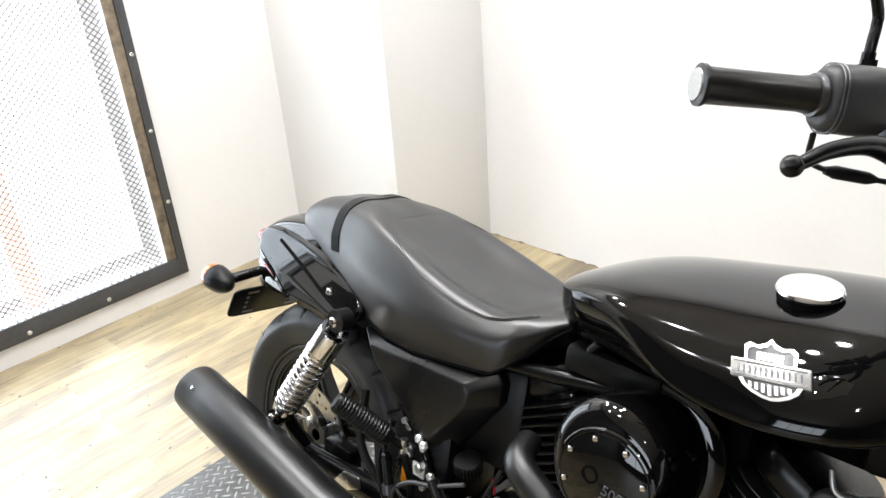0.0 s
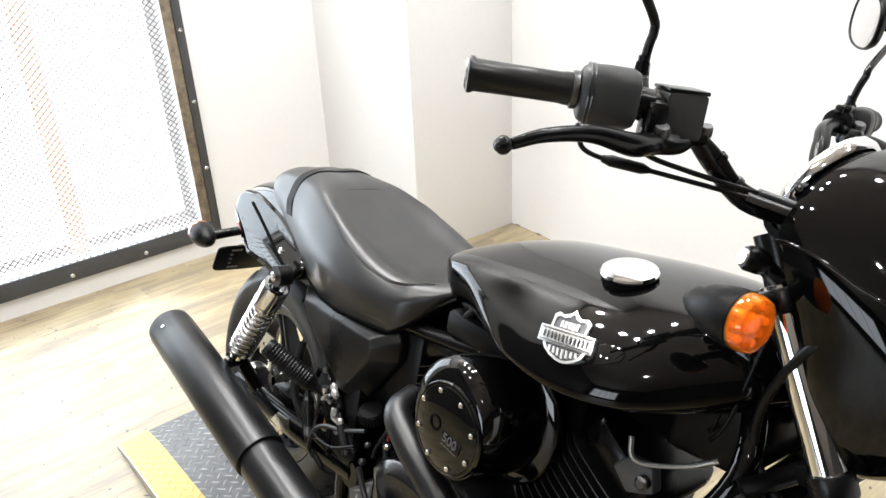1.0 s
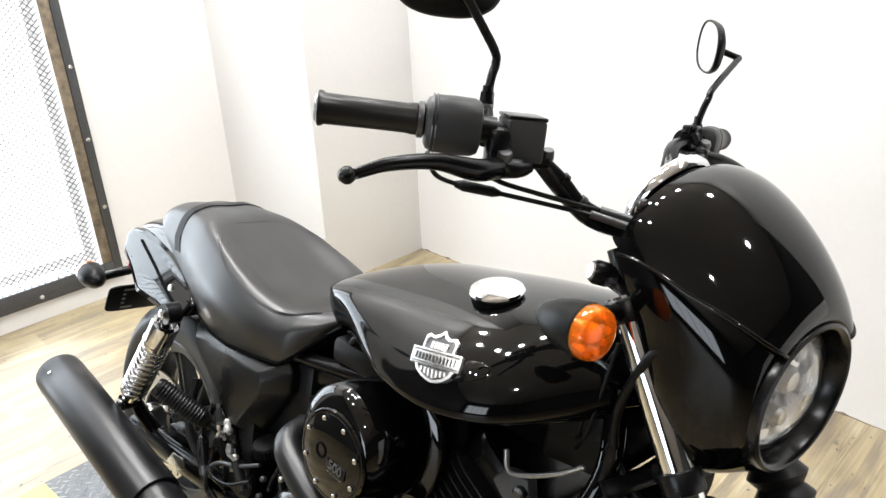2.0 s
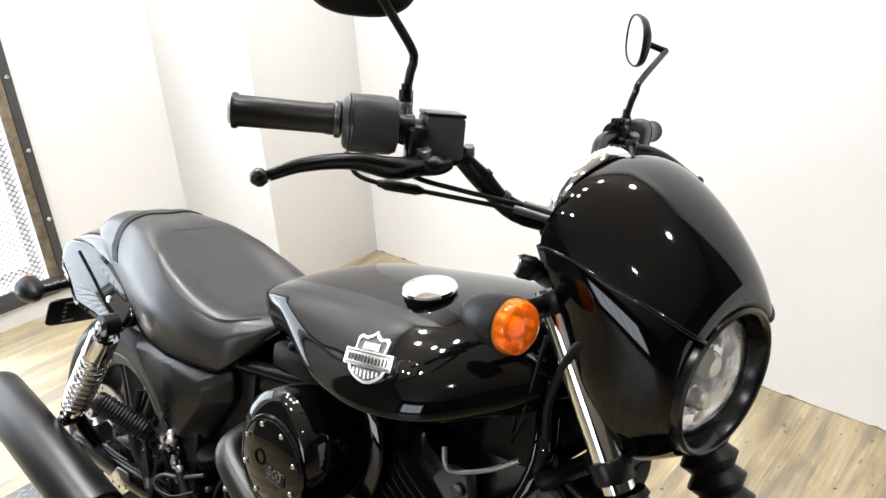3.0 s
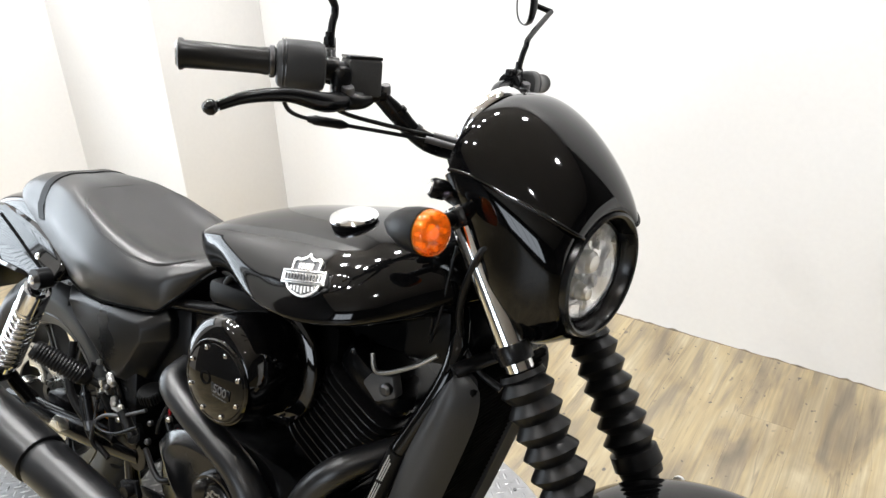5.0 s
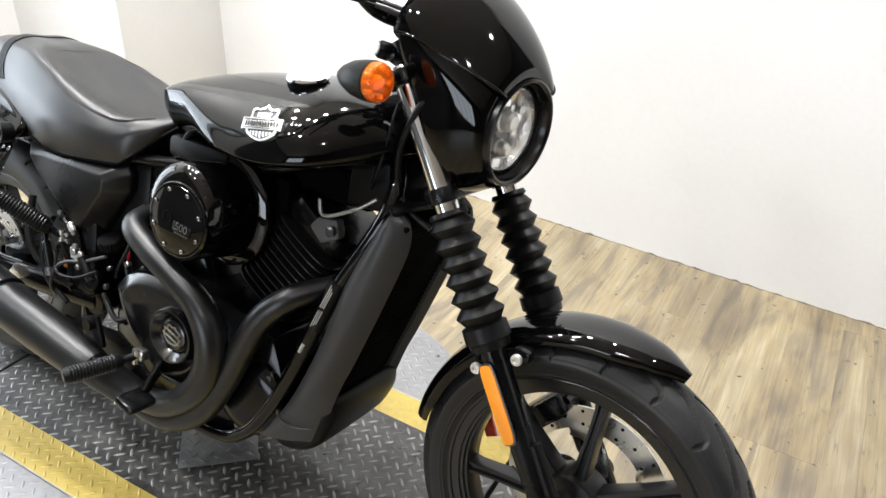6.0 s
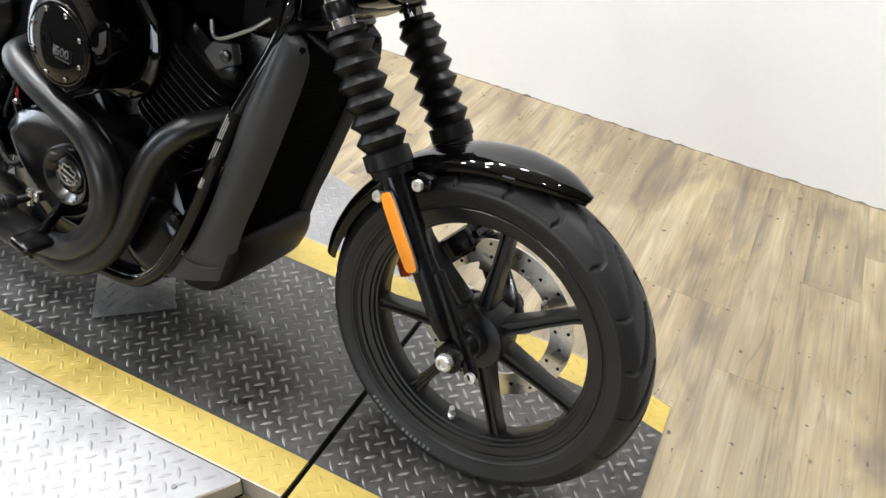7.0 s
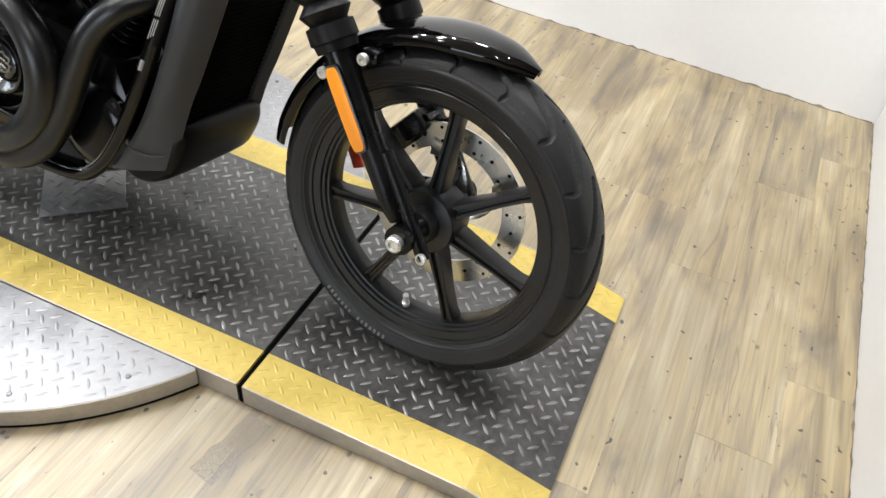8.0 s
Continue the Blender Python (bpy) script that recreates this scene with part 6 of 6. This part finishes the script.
lathe(q, [(0.0125, 0.0), (0.0125, 0.0030), (0.0095, 0.0034), (0.0085, 0.0012), (0.0004, 0.0010)], AC + Vector((-0.018, -0.2268, 0.004)), (0, -1, 0), 20)
part("centre_bolt", q, M_SEAM, acf, "", 30)
# badge plate with the engine size
q = bmesh.new()
np_ = at(AC + Vector((0.018, -0.2278, -0.010)), (1, 0, -0.10), (0.10, 0, 1), (0, -1, 0))
prism(q, [(-0.022, -0.010), (0.022, -0.010), (0.022, 0.009), (-0.022, 0.009)], np_, 0.0016, 0.0008)
plate = part("size_plate", q, M_SATIN, acf, "grey plate reading 500", 30)
font = bpy.data.curves.new("size_figures", "FONT")
font.body, font.size, font.extrude, font.align_x, font.align_y = "500", 0.021, 0.0008, "CENTER", "CENTER"
tmp = new("figures_source", font)
deps = bpy.context.evaluated_depsgraph_get()
figures = bpy.data.meshes.new_from_object(tmp.evaluated_get(deps))
bpy.data.objects.remove(tmp)
bpy.data.curves.remove(font)
o0, ou, ov, ow = np_(0, 0.0005, 0.002), Vector((1, 0, -0.10)).normalized(), Vector((0.10, 0, 1)).normalized(), Vector((0, -1, 0))
figures.transform(Matrix.Translation(o0) @ Matrix((ou, ov, ow)).transposed().to_4x4())
figures.materials.clear()
figures.materials.append(M_DIM)
fo = new("size_figures", figures)
fo.parent = plate
fo["label"] = "raised grey figures 500"
q = bmesh.new()
for k in range(5):
    box(q, np_(-0.014 + 0.007 * k, -0.0125, 0.001), (0.005, 0.001, 0.002))
part("plate_print", q, M_DIM, acf, "", 30)
# intake and breather hoses above it
q = bmesh.new()
tube(q, [(0.615, -0.105, 0.735), (0.628, -0.110, 0.768), (0.655, -0.108, 0.785), (0.690, -0.100, 0.770)], 0.007, 10, 24)
part("breather_hose", q, M_RUBBER, bike, "black rubber hose", 50)
q = bmesh.new()
box(q, (0.665, -0.085, 0.742), (0.16, 0.07, 0.045), 0.012)
part("intake_box", q, M_MATTE, bike, "", 30)

# ---- exhaust ----
q = bmesh.new()
tube(q, [(0.560, -0.135, 0.592), (0.580, -0.185, 0.578), (0.640, -0.200, 0.552), (0.715, -0.204, 0.522), (0.785, -0.205, 0.486), (0.822, -0.203, 0.430), (0.822, -0.200, 0.360), (0.785, -0.197, 0.290), (0.715, -0.195, 0.232), (0.620, -0.195, 0.212)], [0.020, 0.024, 0.025, 0.026, 0.028, 0.031, 0.031, 0.030, 0.028, 0.027], 20, 90)
ex = part("exhaust", q, M_EXH, bike, "satin black two-into-one exhaust", 60)
q = bmesh.new()
tube(q, [(1.030, -0.070, 0.585), (1.000, -0.110, 0.572), (0.955, -0.155, 0.545), (0.912, -0.172, 0.495), (0.880, -0.176, 0.425), (0.845, -0.178, 0.335), (0.795, -0.180, 0.250), (0.720, -0.184, 0.198), (0.620, -0.192, 0.200)], [0.020, 0.021, 0.024, 0.025, 0.026, 0.027, 0.028, 0.028, 0.027], 20, 80)
part("front_header", q, M_EXH, ex, "", 60)
MA, MB = Vector((-0.185, -0.262, 0.4015)), Vector((0.545, -0.245, 0.270))
MD = (MB - MA).normalized()
q = bmesh.new()
tube(q, [(0.64, -0.195, 0.205), (0.60, -0.205, 0.225), MB - MD * 0.01], [0.034, 0.035, 0.037], 20, 12)
part("collector", q, M_EXH, ex, "", 60)
L = (MB - MA).length
q = bmesh.new()
prof = [(0.034, 0.0), (0.038, -0.026), (0.041, -0.030), (0.046, -0.028), (0.0510, -0.021), (0.0530, 0.0), (0.0530, 0.048), (0.0536, 0.050), (0.0545, 0.25), (0.0540, 0.452), (0.0530, 0.456), (0.0450, 0.457), (0.0450, 0.468), (0.0495, 0.470), (0.0480, 0.60), (0.0445, L - 0.05), (0.0400, L - 0.005), (0.036, L + 0.01)]
lathe(q, prof, MA, MD, 48)
mf = part("muffler", q, M_EXH, ex, "satin black muffler", 30)
q = bmesh.new()
lathe(q, [(0.0375, -0.018), (0.0004, -0.016)], MA, MD, 32)
part("muffler_bore", q, M_SEAM, mf, "", 30)
q = bmesh.new()
pt = MA + MD * 0.028 + Vector((0.0, -0.0385, 0.0362))
lathe(q, [(0.0045, 0), (0.0040, 0.0022), (0.0004, 0.0028)], pt, (0, -0.73, 0.68), 12)
part("rivet", q, M_CHROME, mf, "bright rivet", 30)
q = bmesh.new()
box(q, MB + Vector((-0.02, 0.02, 0.065)), (0.05, 0.012, 0.07), 0.004, Matrix.Rotation(radians(-20), 3, "Y"))
rod(q, MB + Vector((-0.02, 0.025, 0.085)), MB + Vector((-0.02, 0.0, 0.085)), 0.012)
part("muffler_bracket", q, M_SATIN, mf, "", 30)

# ---- radiator ----
q = bmesh.new()
RT, RB = Vector((1.132, 0, 0.742)), Vector((0.995, 0, 0.300))
prism(q, [(RT.x + 0.030, RT.z), (RT.x - 0.025, RT.z + 0.006), (RB.x - 0.035, RB.z - 0.02), (RB.x + 0.020, RB.z - 0.03)], lambda u, v, w: (u, w - 0.128, v), 0.256, 0.006)
rad = part("radiator", q, M_SEAM, bike, "black finned radiator", 30)
for k in range(46):
    f = (k + 0.5) / 46
    c = RB + (RT - RB) * f + Vector((0.0275, 0, -0.005))
    q = bmesh.new()
    box(q, c, (0.007, 0.232, 0.0030), 0, Matrix.Rotation(radians(-15), 3, "Y"))
    part("radiator_fin", q, M_SEAM, rad, "", 30)
PANEL_A = [(1.126, 0.757), (1.108, 0.729), (1.096, 0.698), (1.062, 0.611), (1.036, 0.511), (1.005, 0.410), (0.963, 0.310), (0.905, 0.222)]
PANEL_B = [(1.132, 0.757), (1.148, 0.743), (1.154, 0.720), (1.149, 0.680), (1.121, 0.580), (1.084, 0.458), (1.060, 0.385), (1.032, 0.262)]


def shroud(m, s):
    q = bmesh.new()
    A, B = spline(PANEL_A, 30), spline(PANEL_B, 30)
    rings = []
    for k, ((xa, za), (xb, zb)) in enumerate(zip(A, B)):
        f = k / 29
        bulge = 0.020 + 0.012 * math.sin(f * math.pi)
        ring = []
        for g in np.linspace(0, 1, 9):
            ring.append(m((xa + (xb - xa) * g, -0.120 - bulge * math.sin(math.pi * (0.12 + 0.80 * g)) ** 0.7, za + (zb - za) * g)))
        ring += [m((xb + 0.012, -0.118, zb)), m((xb, -0.098, zb)), m((xa, -0.100, za))]
        rings.append(ring)
    loft(q, rings)
    panel = part("radiator_shroud", q, M_SHROUD, bike, "matte grey-black radiator shroud", 40)
    q = bmesh.new()
    tube(q, [m(p) for p in ((0.948, -0.134, 0.286), (0.978, -0.1455, 0.286), (1.006, -0.147, 0.288), (1.034, -0.137, 0.294))], [0.001, 0.0022, 0.0022, 0.001], 8, 14)
    part("shroud_crease", q, M_SHROUD, panel, "", 60)


sides(shroud)
# chin: rounded lower scoop
q = bmesh.new()
rings = []
for f in np.linspace(-1, 1, 25):
    y = f * 0.127
    e = (1 - abs(f) ** 4) ** 0.25 * 0.25 + 0.75
    rings.append([(0.985 + (x - 0.985) * e, y, 0.262 + (z - 0.262) * e) for x, z in spline([(0.905, 0.228), (0.945, 0.210), (0.990, 0.214), (1.035, 0.240), (1.056, 0.275), (1.069, 0.315), (1.067, 0.345), (1.051, 0.357), (1.034, 0.340), (0.990, 0.295), (0.935, 0.262), (0.905, 0.228)], 40)[:-1]])
loft(q, rings)
part("chin_scoop", q, M_MATTE, bike, "matte black lower scoop", 45)
q = bmesh.new()
tube(q, [(1.12, -0.125, 0.758), (1.135, -0.10, 0.768), (1.15, 0.0, 0.770), (1.135, 0.10, 0.768), (1.12, 0.125, 0.758)], 0.016, 12, 30, True, 0.6)
part("radiator_cap_rail", q, M_MATTE, bike, "", 50)

# ---- pegs, pedals and small parts ----
def peg(name, a, b, r, label):
    a, b = Vector(a), Vector(b)
    d = (b - a).normalized()
    n = 15
    L = (b - a).length
    q = bmesh.new()
    prof = [(0.0004, 0.0), (r * 0.8, 0.0), (r, 0.006)]
    for k in range(n):
        h = 0.010 + k * (L - 0.02) / n
        prof += [(r, h), (r * 1.06, h + 0.0015), (r * 1.06, h + 0.0035), (r * 0.93, h + 0.0045)]
    prof += [(r * 0.8, L), (0.008, L + 0.006), (0.008, L + 0.03)]
    lathe(q, prof, a, d, 22)
    g = part(name, q, M_RUBBER, bike, label, 35)
    q = bmesh.new()
    e = b + d * 0.03
    rod(q, e + Vector((0, 0, -0.016)), e + Vector((0, 0, 0.016)), 0.008)
    box(q, e + d * 0.012, (0.022, 0.022, 0.022), 0.004)
    part("peg_pivot", q, M_ALLOY, g, "bright pivot", 30)
    return g


peg("rider_peg", (0.590, -0.342, 0.300), (0.632, -0.245, 0.318), 0.0165, "ribbed black rubber foot peg")
peg("rider_peg", (0.590, 0.342, 0.300), (0.632, 0.245, 0.318), 0.0165, "ribbed black rubber foot peg")
sides(lambda m, s: peg("passenger_peg", m((0.215, -0.238, 0.545)), m((0.290, -0.165, 0.480)), 0.0195, "folded ribbed black passenger peg"))
sides(lambda m, s: part("peg_hanger", tube(bmesh.new(), [m(p) for p in ((0.315, -0.150, 0.455), (0.330, -0.135, 0.40), (0.335, -0.130, 0.330))], [0.010, 0.011, 0.012], 12), M_SATIN, bike, "", 40))
# brake pedal, link and master cylinder
q = bmesh.new()
tube(q, [(0.650, -0.150, 0.290), (0.680, -0.210, 0.275), (0.700, -0.245, 0.268)], [0.010, 0.009, 0.009], 10, 14, True, 1.5)
box(q, (0.704, -0.266, 0.266), (0.050, 0.065, 0.018), 0.007, Matrix.Rotation(radians(15), 3, "Y"))
part("brake_pedal", q, M_SATIN, bike, "black brake pedal", 35)
q = bmesh.new()
box(q, (0.640, -0.150, 0.320), (0.14, 0.022, 0.06), 0.008, Matrix.Rotation(radians(25), 3, "Y"))
part("peg_bracket", q, M_ENGINE, bike, "", 30)
for a, b, r, mt in (((0.500, -0.135, 0.470), (0.520, -0.135, 0.418), 0.008, M_SATIN), ((0.395, -0.160, 0.445), (0.430, -0.160, 0.400), 0.011, M_SATIN)):
    q = bmesh.new()
    rod(q, a, b, r)
    part("brake_link", q, mt, bike, "", 40)
q = bmesh.new()
prof = [(0.0004, 0.0), (0.022, 0.0)]
for k in range(9):
    prof += [(0.022, 0.005 + 0.005 * k), (0.0236, 0.006 + 0.005 * k), (0.0236, 0.008 + 0.005 * k), (0.022, 0.009 + 0.005 * k)]
lathe(q, prof + [(0.022, 0.055), (0.0004, 0.056)], (0.372, -0.120, 0.430), (0, 0, 1), 22)
part("rear_brake_reservoir", q, M_MATTE, bike, "ribbed black reservoir", 30)
for pts, r, mt in ((((0.300, -0.150, 0.440), (0.330, -0.175, 0.395), (0.395, -0.178, 0.400), (0.450, -0.165, 0.430)), 0.0034, M_SATIN), (((0.180, -0.130, 0.520), (0.205, -0.155, 0.430), (0.260, -0.150, 0.370), (0.340, -0.140, 0.350)), 0.0085, M_RUBBER), (((0.270, -0.140, 0.500), (0.262, -0.160, 0.430), (0.290, -0.165, 0.360), (0.350, -0.160, 0.320)), 0.0065, M_RUBBER), (((0.430, -0.130, 0.360), (0.500, -0.150, 0.330), (0.560, -0.150, 0.360)), 0.006, M_RUBBER)):
    q = bmesh.new()
    tube(q, pts, r, 10, 30)
    part("hose", q, mt, bike, "rubber hose" if mt is M_RUBBER else "steel brake line", 50)
# rear master cylinder, ribbed cap, round plug and red lead under the side cover
q = bmesh.new()
tube(q, [(0.276, -0.168, 0.476), (0.284, -0.168, 0.450), (0.286, -0.168, 0.446), (0.308, -0.168, 0.372)], [0.006, 0.006, 0.0095, 0.0095], 14)
mcyl = part("master_cylinder", q, M_SATIN, bike, "dark rear brake master cylinder", 35)
q = bmesh.new()
tube(q, [(0.300, -0.168, 0.392), (0.306, -0.168, 0.374)], [0.0125, 0.0125], 14)
part("cylinder_collar", q, M_DARKALLOY, mcyl, "", 30)
q = bmesh.new()
place = at((0.447, -0.128, 0.480), (1, 0, 0), (0, 0.94, 0.35), (0, -0.35, 0.94))
knurl = [((0.0262 if k % 4 < 2 else 0.0240) * math.cos(k * math.tau / 104), (0.0262 if k % 4 < 2 else 0.0240) * math.sin(k * math.tau / 104)) for k in range(104)]
prism(q, knurl, place, 0.019, 0.0, (0.88, 0.003))
part("ribbed_cap", q, M_MATTE, bike, "ribbed black filler cap", 30)
q = bmesh.new()
lathe(q, [(0.026, 0.0), (0.026, 0.010), (0.022, 0.013), (0.009, 0.013), (0.008, 0.006), (0.0004, 0.006)], (0.396, -0.128, 0.386), (0, -1, 0.1), 26)
part("round_plug", q, M_MATTE, bike, "round black rubber plug", 30)
q = bmesh.new()
tube(q, [(0.322, -0.166, 0.330), (0.312, -0.172, 0.350), (0.320, -0.172, 0.392), (0.350, -0.168, 0.420), (0.400, -0.162, 0.436), (0.458, -0.150, 0.464)], 0.0042, 10, 40)
part("hose", q, M_DARKALLOY, bike, "grey hose", 50)
q = bmesh.new()
tube(q, [(0.498, -0.128, 0.486), (0.508, -0.134, 0.470), (0.503, -0.134, 0.452), (0.512, -0.130, 0.438)], 0.0032, 8, 16)
part("red_lead", q, M_RED, bike, "red insulated lead", 50)
q = bmesh.new()
tube(q, [(0.520, -0.138, 0.520), (0.505, -0.142, 0.478), (0.492, -0.146, 0.446), (0.488, -0.146, 0.424)], 0.0045, 8, 16)
part("pushrod", q, M_SATIN, bike, "", 50)
q = bmesh.new()
prism(q, [(0.165, 0.335), (0.205, 0.332), (0.240, 0.352), (0.232, 0.372), (0.190, 0.366)], lambda u, v, w: (u, -0.176 - w, v), 0.004, 0.001)
part("muffler_bracket_plate", q, M_ALLOY, bike, "bright bracket plate", 30)
q = bmesh.new()
box(q, (0.345, -0.140, 0.432), (0.030, 0.006, 0.026), 0.002)
part("paper_tag", q, M_WHITE, bike, "small white tag", 30)
# glossy bolt strip along the rear frame rail
rail = [(0.236, -0.138, 0.606), (0.262, -0.139, 0.572), (0.300, -0.140, 0.530), (0.340, -0.142, 0.498), (0.366, -0.146, 0.470), (0.382, -0.146, 0.430)]
q = bmesh.new()
tube(q, rail, 0.0085, 12, 30)
fr = part("rear_rail", q, M_GLOSS, bike, "gloss black rear frame rail", 50)
for k, (x, y, z) in enumerate(((0.310, -0.151, 0.520), (0.352, -0.156, 0.504), (0.366, -0.158, 0.492), (0.376, -0.170, 0.506), (0.372, -0.158, 0.462), (0.388, -0.156, 0.446))):
    q = bmesh.new()
    lathe(q, [(0.0085, 0.0), (0.0085, 0.005), (0.0055, 0.008), (0.0004, 0.0085)] if k % 2 else [(0.0060, 0.0), (0.0060, 0.006), (0.0004, 0.0062)], (x, y, z), (0.1, -1, 0.2), 6 if k % 2 else 12)
    part("rail_bolt", q, M_ZINC if k in (1, 3) else M_ALLOY, fr, "bright bolt", 25)
rnd = random.Random(4)
for x, z, r in ((0.275, 0.600, 0.006), (0.290, 0.545, 0.006), (0.305, 0.500, 0.008), (0.330, 0.470, 0.007), (0.350, 0.440, 0.009), (0.36, 0.405, 0.007), (0.385, 0.385, 0.006), (0.445, 0.385, 0.007), (0.470, 0.440, 0.006), (0.525, 0.468, 0.006)):
    q = bmesh.new()
    lathe(q, [(r, 0), (r, 0.007), (r * 0.6, 0.010), (0.0004, 0.010)], (x, -0.128 - rnd.random() * 0.02, z), (0, -1, 0.1), 10)
    part("frame_bolt", q, M_ALLOY if rnd.random() < 0.6 else M_DARKALLOY, bike, "", 30)
for nm, c, size in (("electronics_box", (0.36, -0.06, 0.44), (0.10, 0.16, 0.20)), ("battery_tray", (0.30, 0.0, 0.60), (0.24, 0.18, 0.14)), ("battery_box", (0.44, 0.0, 0.58), (0.16, 0.20, 0.20))):
    part(nm, box(bmesh.new(), c, size, 0.02), M_MATTE, bike, "black plastic box under the seat", 30)
q = bmesh.new()
box(q, (0.320, -0.132, 0.398), (0.045, 0.004, 0.030), 0.001)
part("orange_tag", q, M_AMBERREF, bike, "small orange and white tag", 30)
# fork side hose
q = bmesh.new()
tube(q, [Vector((1.166, -0.120, 0.965)), Vector((1.148, -0.122, 0.940)), Vector((1.120, -0.112, 0.866)), Vector((1.120, -0.100, 0.802)), Vector((1.150, -0.098, 0.765)), Vector((1.190, -0.090, 0.745))], 0.0058, 10, 40)
part("brake_hose", q, M_RUBBER, bike, "black rubber brake hose", 50, STEER)
# black cover behind the steering head
q = bmesh.new()
prism(q, [(0.99, 0.845), (1.06, 0.885), (1.100, 0.855), (1.122, 0.785), (1.100, 0.735), (0.99, 0.725)], lambda u, v, w: (u, w - 0.072, v), 0.144, 0.012)
part("neck_cover", q, M_MATTE, bike, "black plastic cover behind the steering head", 30)
# wires round the steering head
for pts in (((1.00, -0.06, 0.80), (1.05, -0.09, 0.86), (1.09, -0.10, 0.93)), ((1.03, -0.05, 0.77), (1.06, -0.10, 0.80), (1.07, -0.11, 0.90)), ((1.06, -0.10, 0.78), (1.085, -0.125, 0.83), (1.095, -0.115, 0.94))):
    q = bmesh.new()
    tube(q, pts, 0.0026, 8, 24)
    part("wiring", q, M_RUBBER, bike, "", 50)
# side stand on the far side
q = bmesh.new()
tube(q, [(0.62, 0.13, 0.19), (0.66, 0.20, 0.10), (0.69, 0.262, 0.066)], [0.013, 0.011, 0.010], 12, 14)
box(q, (0.692, 0.268, 0.060), (0.05, 0.035, 0.008), 0.003, Matrix.Rotation(radians(14.7), 3, "X"))
part("side_stand", q, M_SATIN, bike, "black side stand", 40)


# ---- floor planks ----
PW, PL = 0.152, 0.915


def plank_mesh(length):
    q = bmesh.new()
    box(q, (0, 0, -0.002), (PW - 0.0003, length - 0.0003, 0.004), 0.0002, segments=1)
    d = bpy.data.meshes.new("plank")
    q.to_mesh(d)
    q.free()
    d.materials.append(M_WOOD)
    return d


PLANKS = {}
rng = random.Random(7)
cols = int((X1 - X0) / PW) + 2
for c in range(cols):
    x = X1 + 0.01 - (c + 0.5) * PW
    y = 1.64 + rng.choice((0.0, 0.23, 0.46, 0.69))
    while y > Y0:
        lo, hi = max(y - PL, Y0 - 0.1), min(y, 1.64)
        ln = round(hi - lo, 3)
        if ln > 0.05:
            if ln not in PLANKS:
                PLANKS[ln] = plank_mesh(ln)
            ob = new("plank", PLANKS[ln])
            ob.location = (x, (lo + hi) / 2, 0)
            ob.parent = floor
        y -= PL
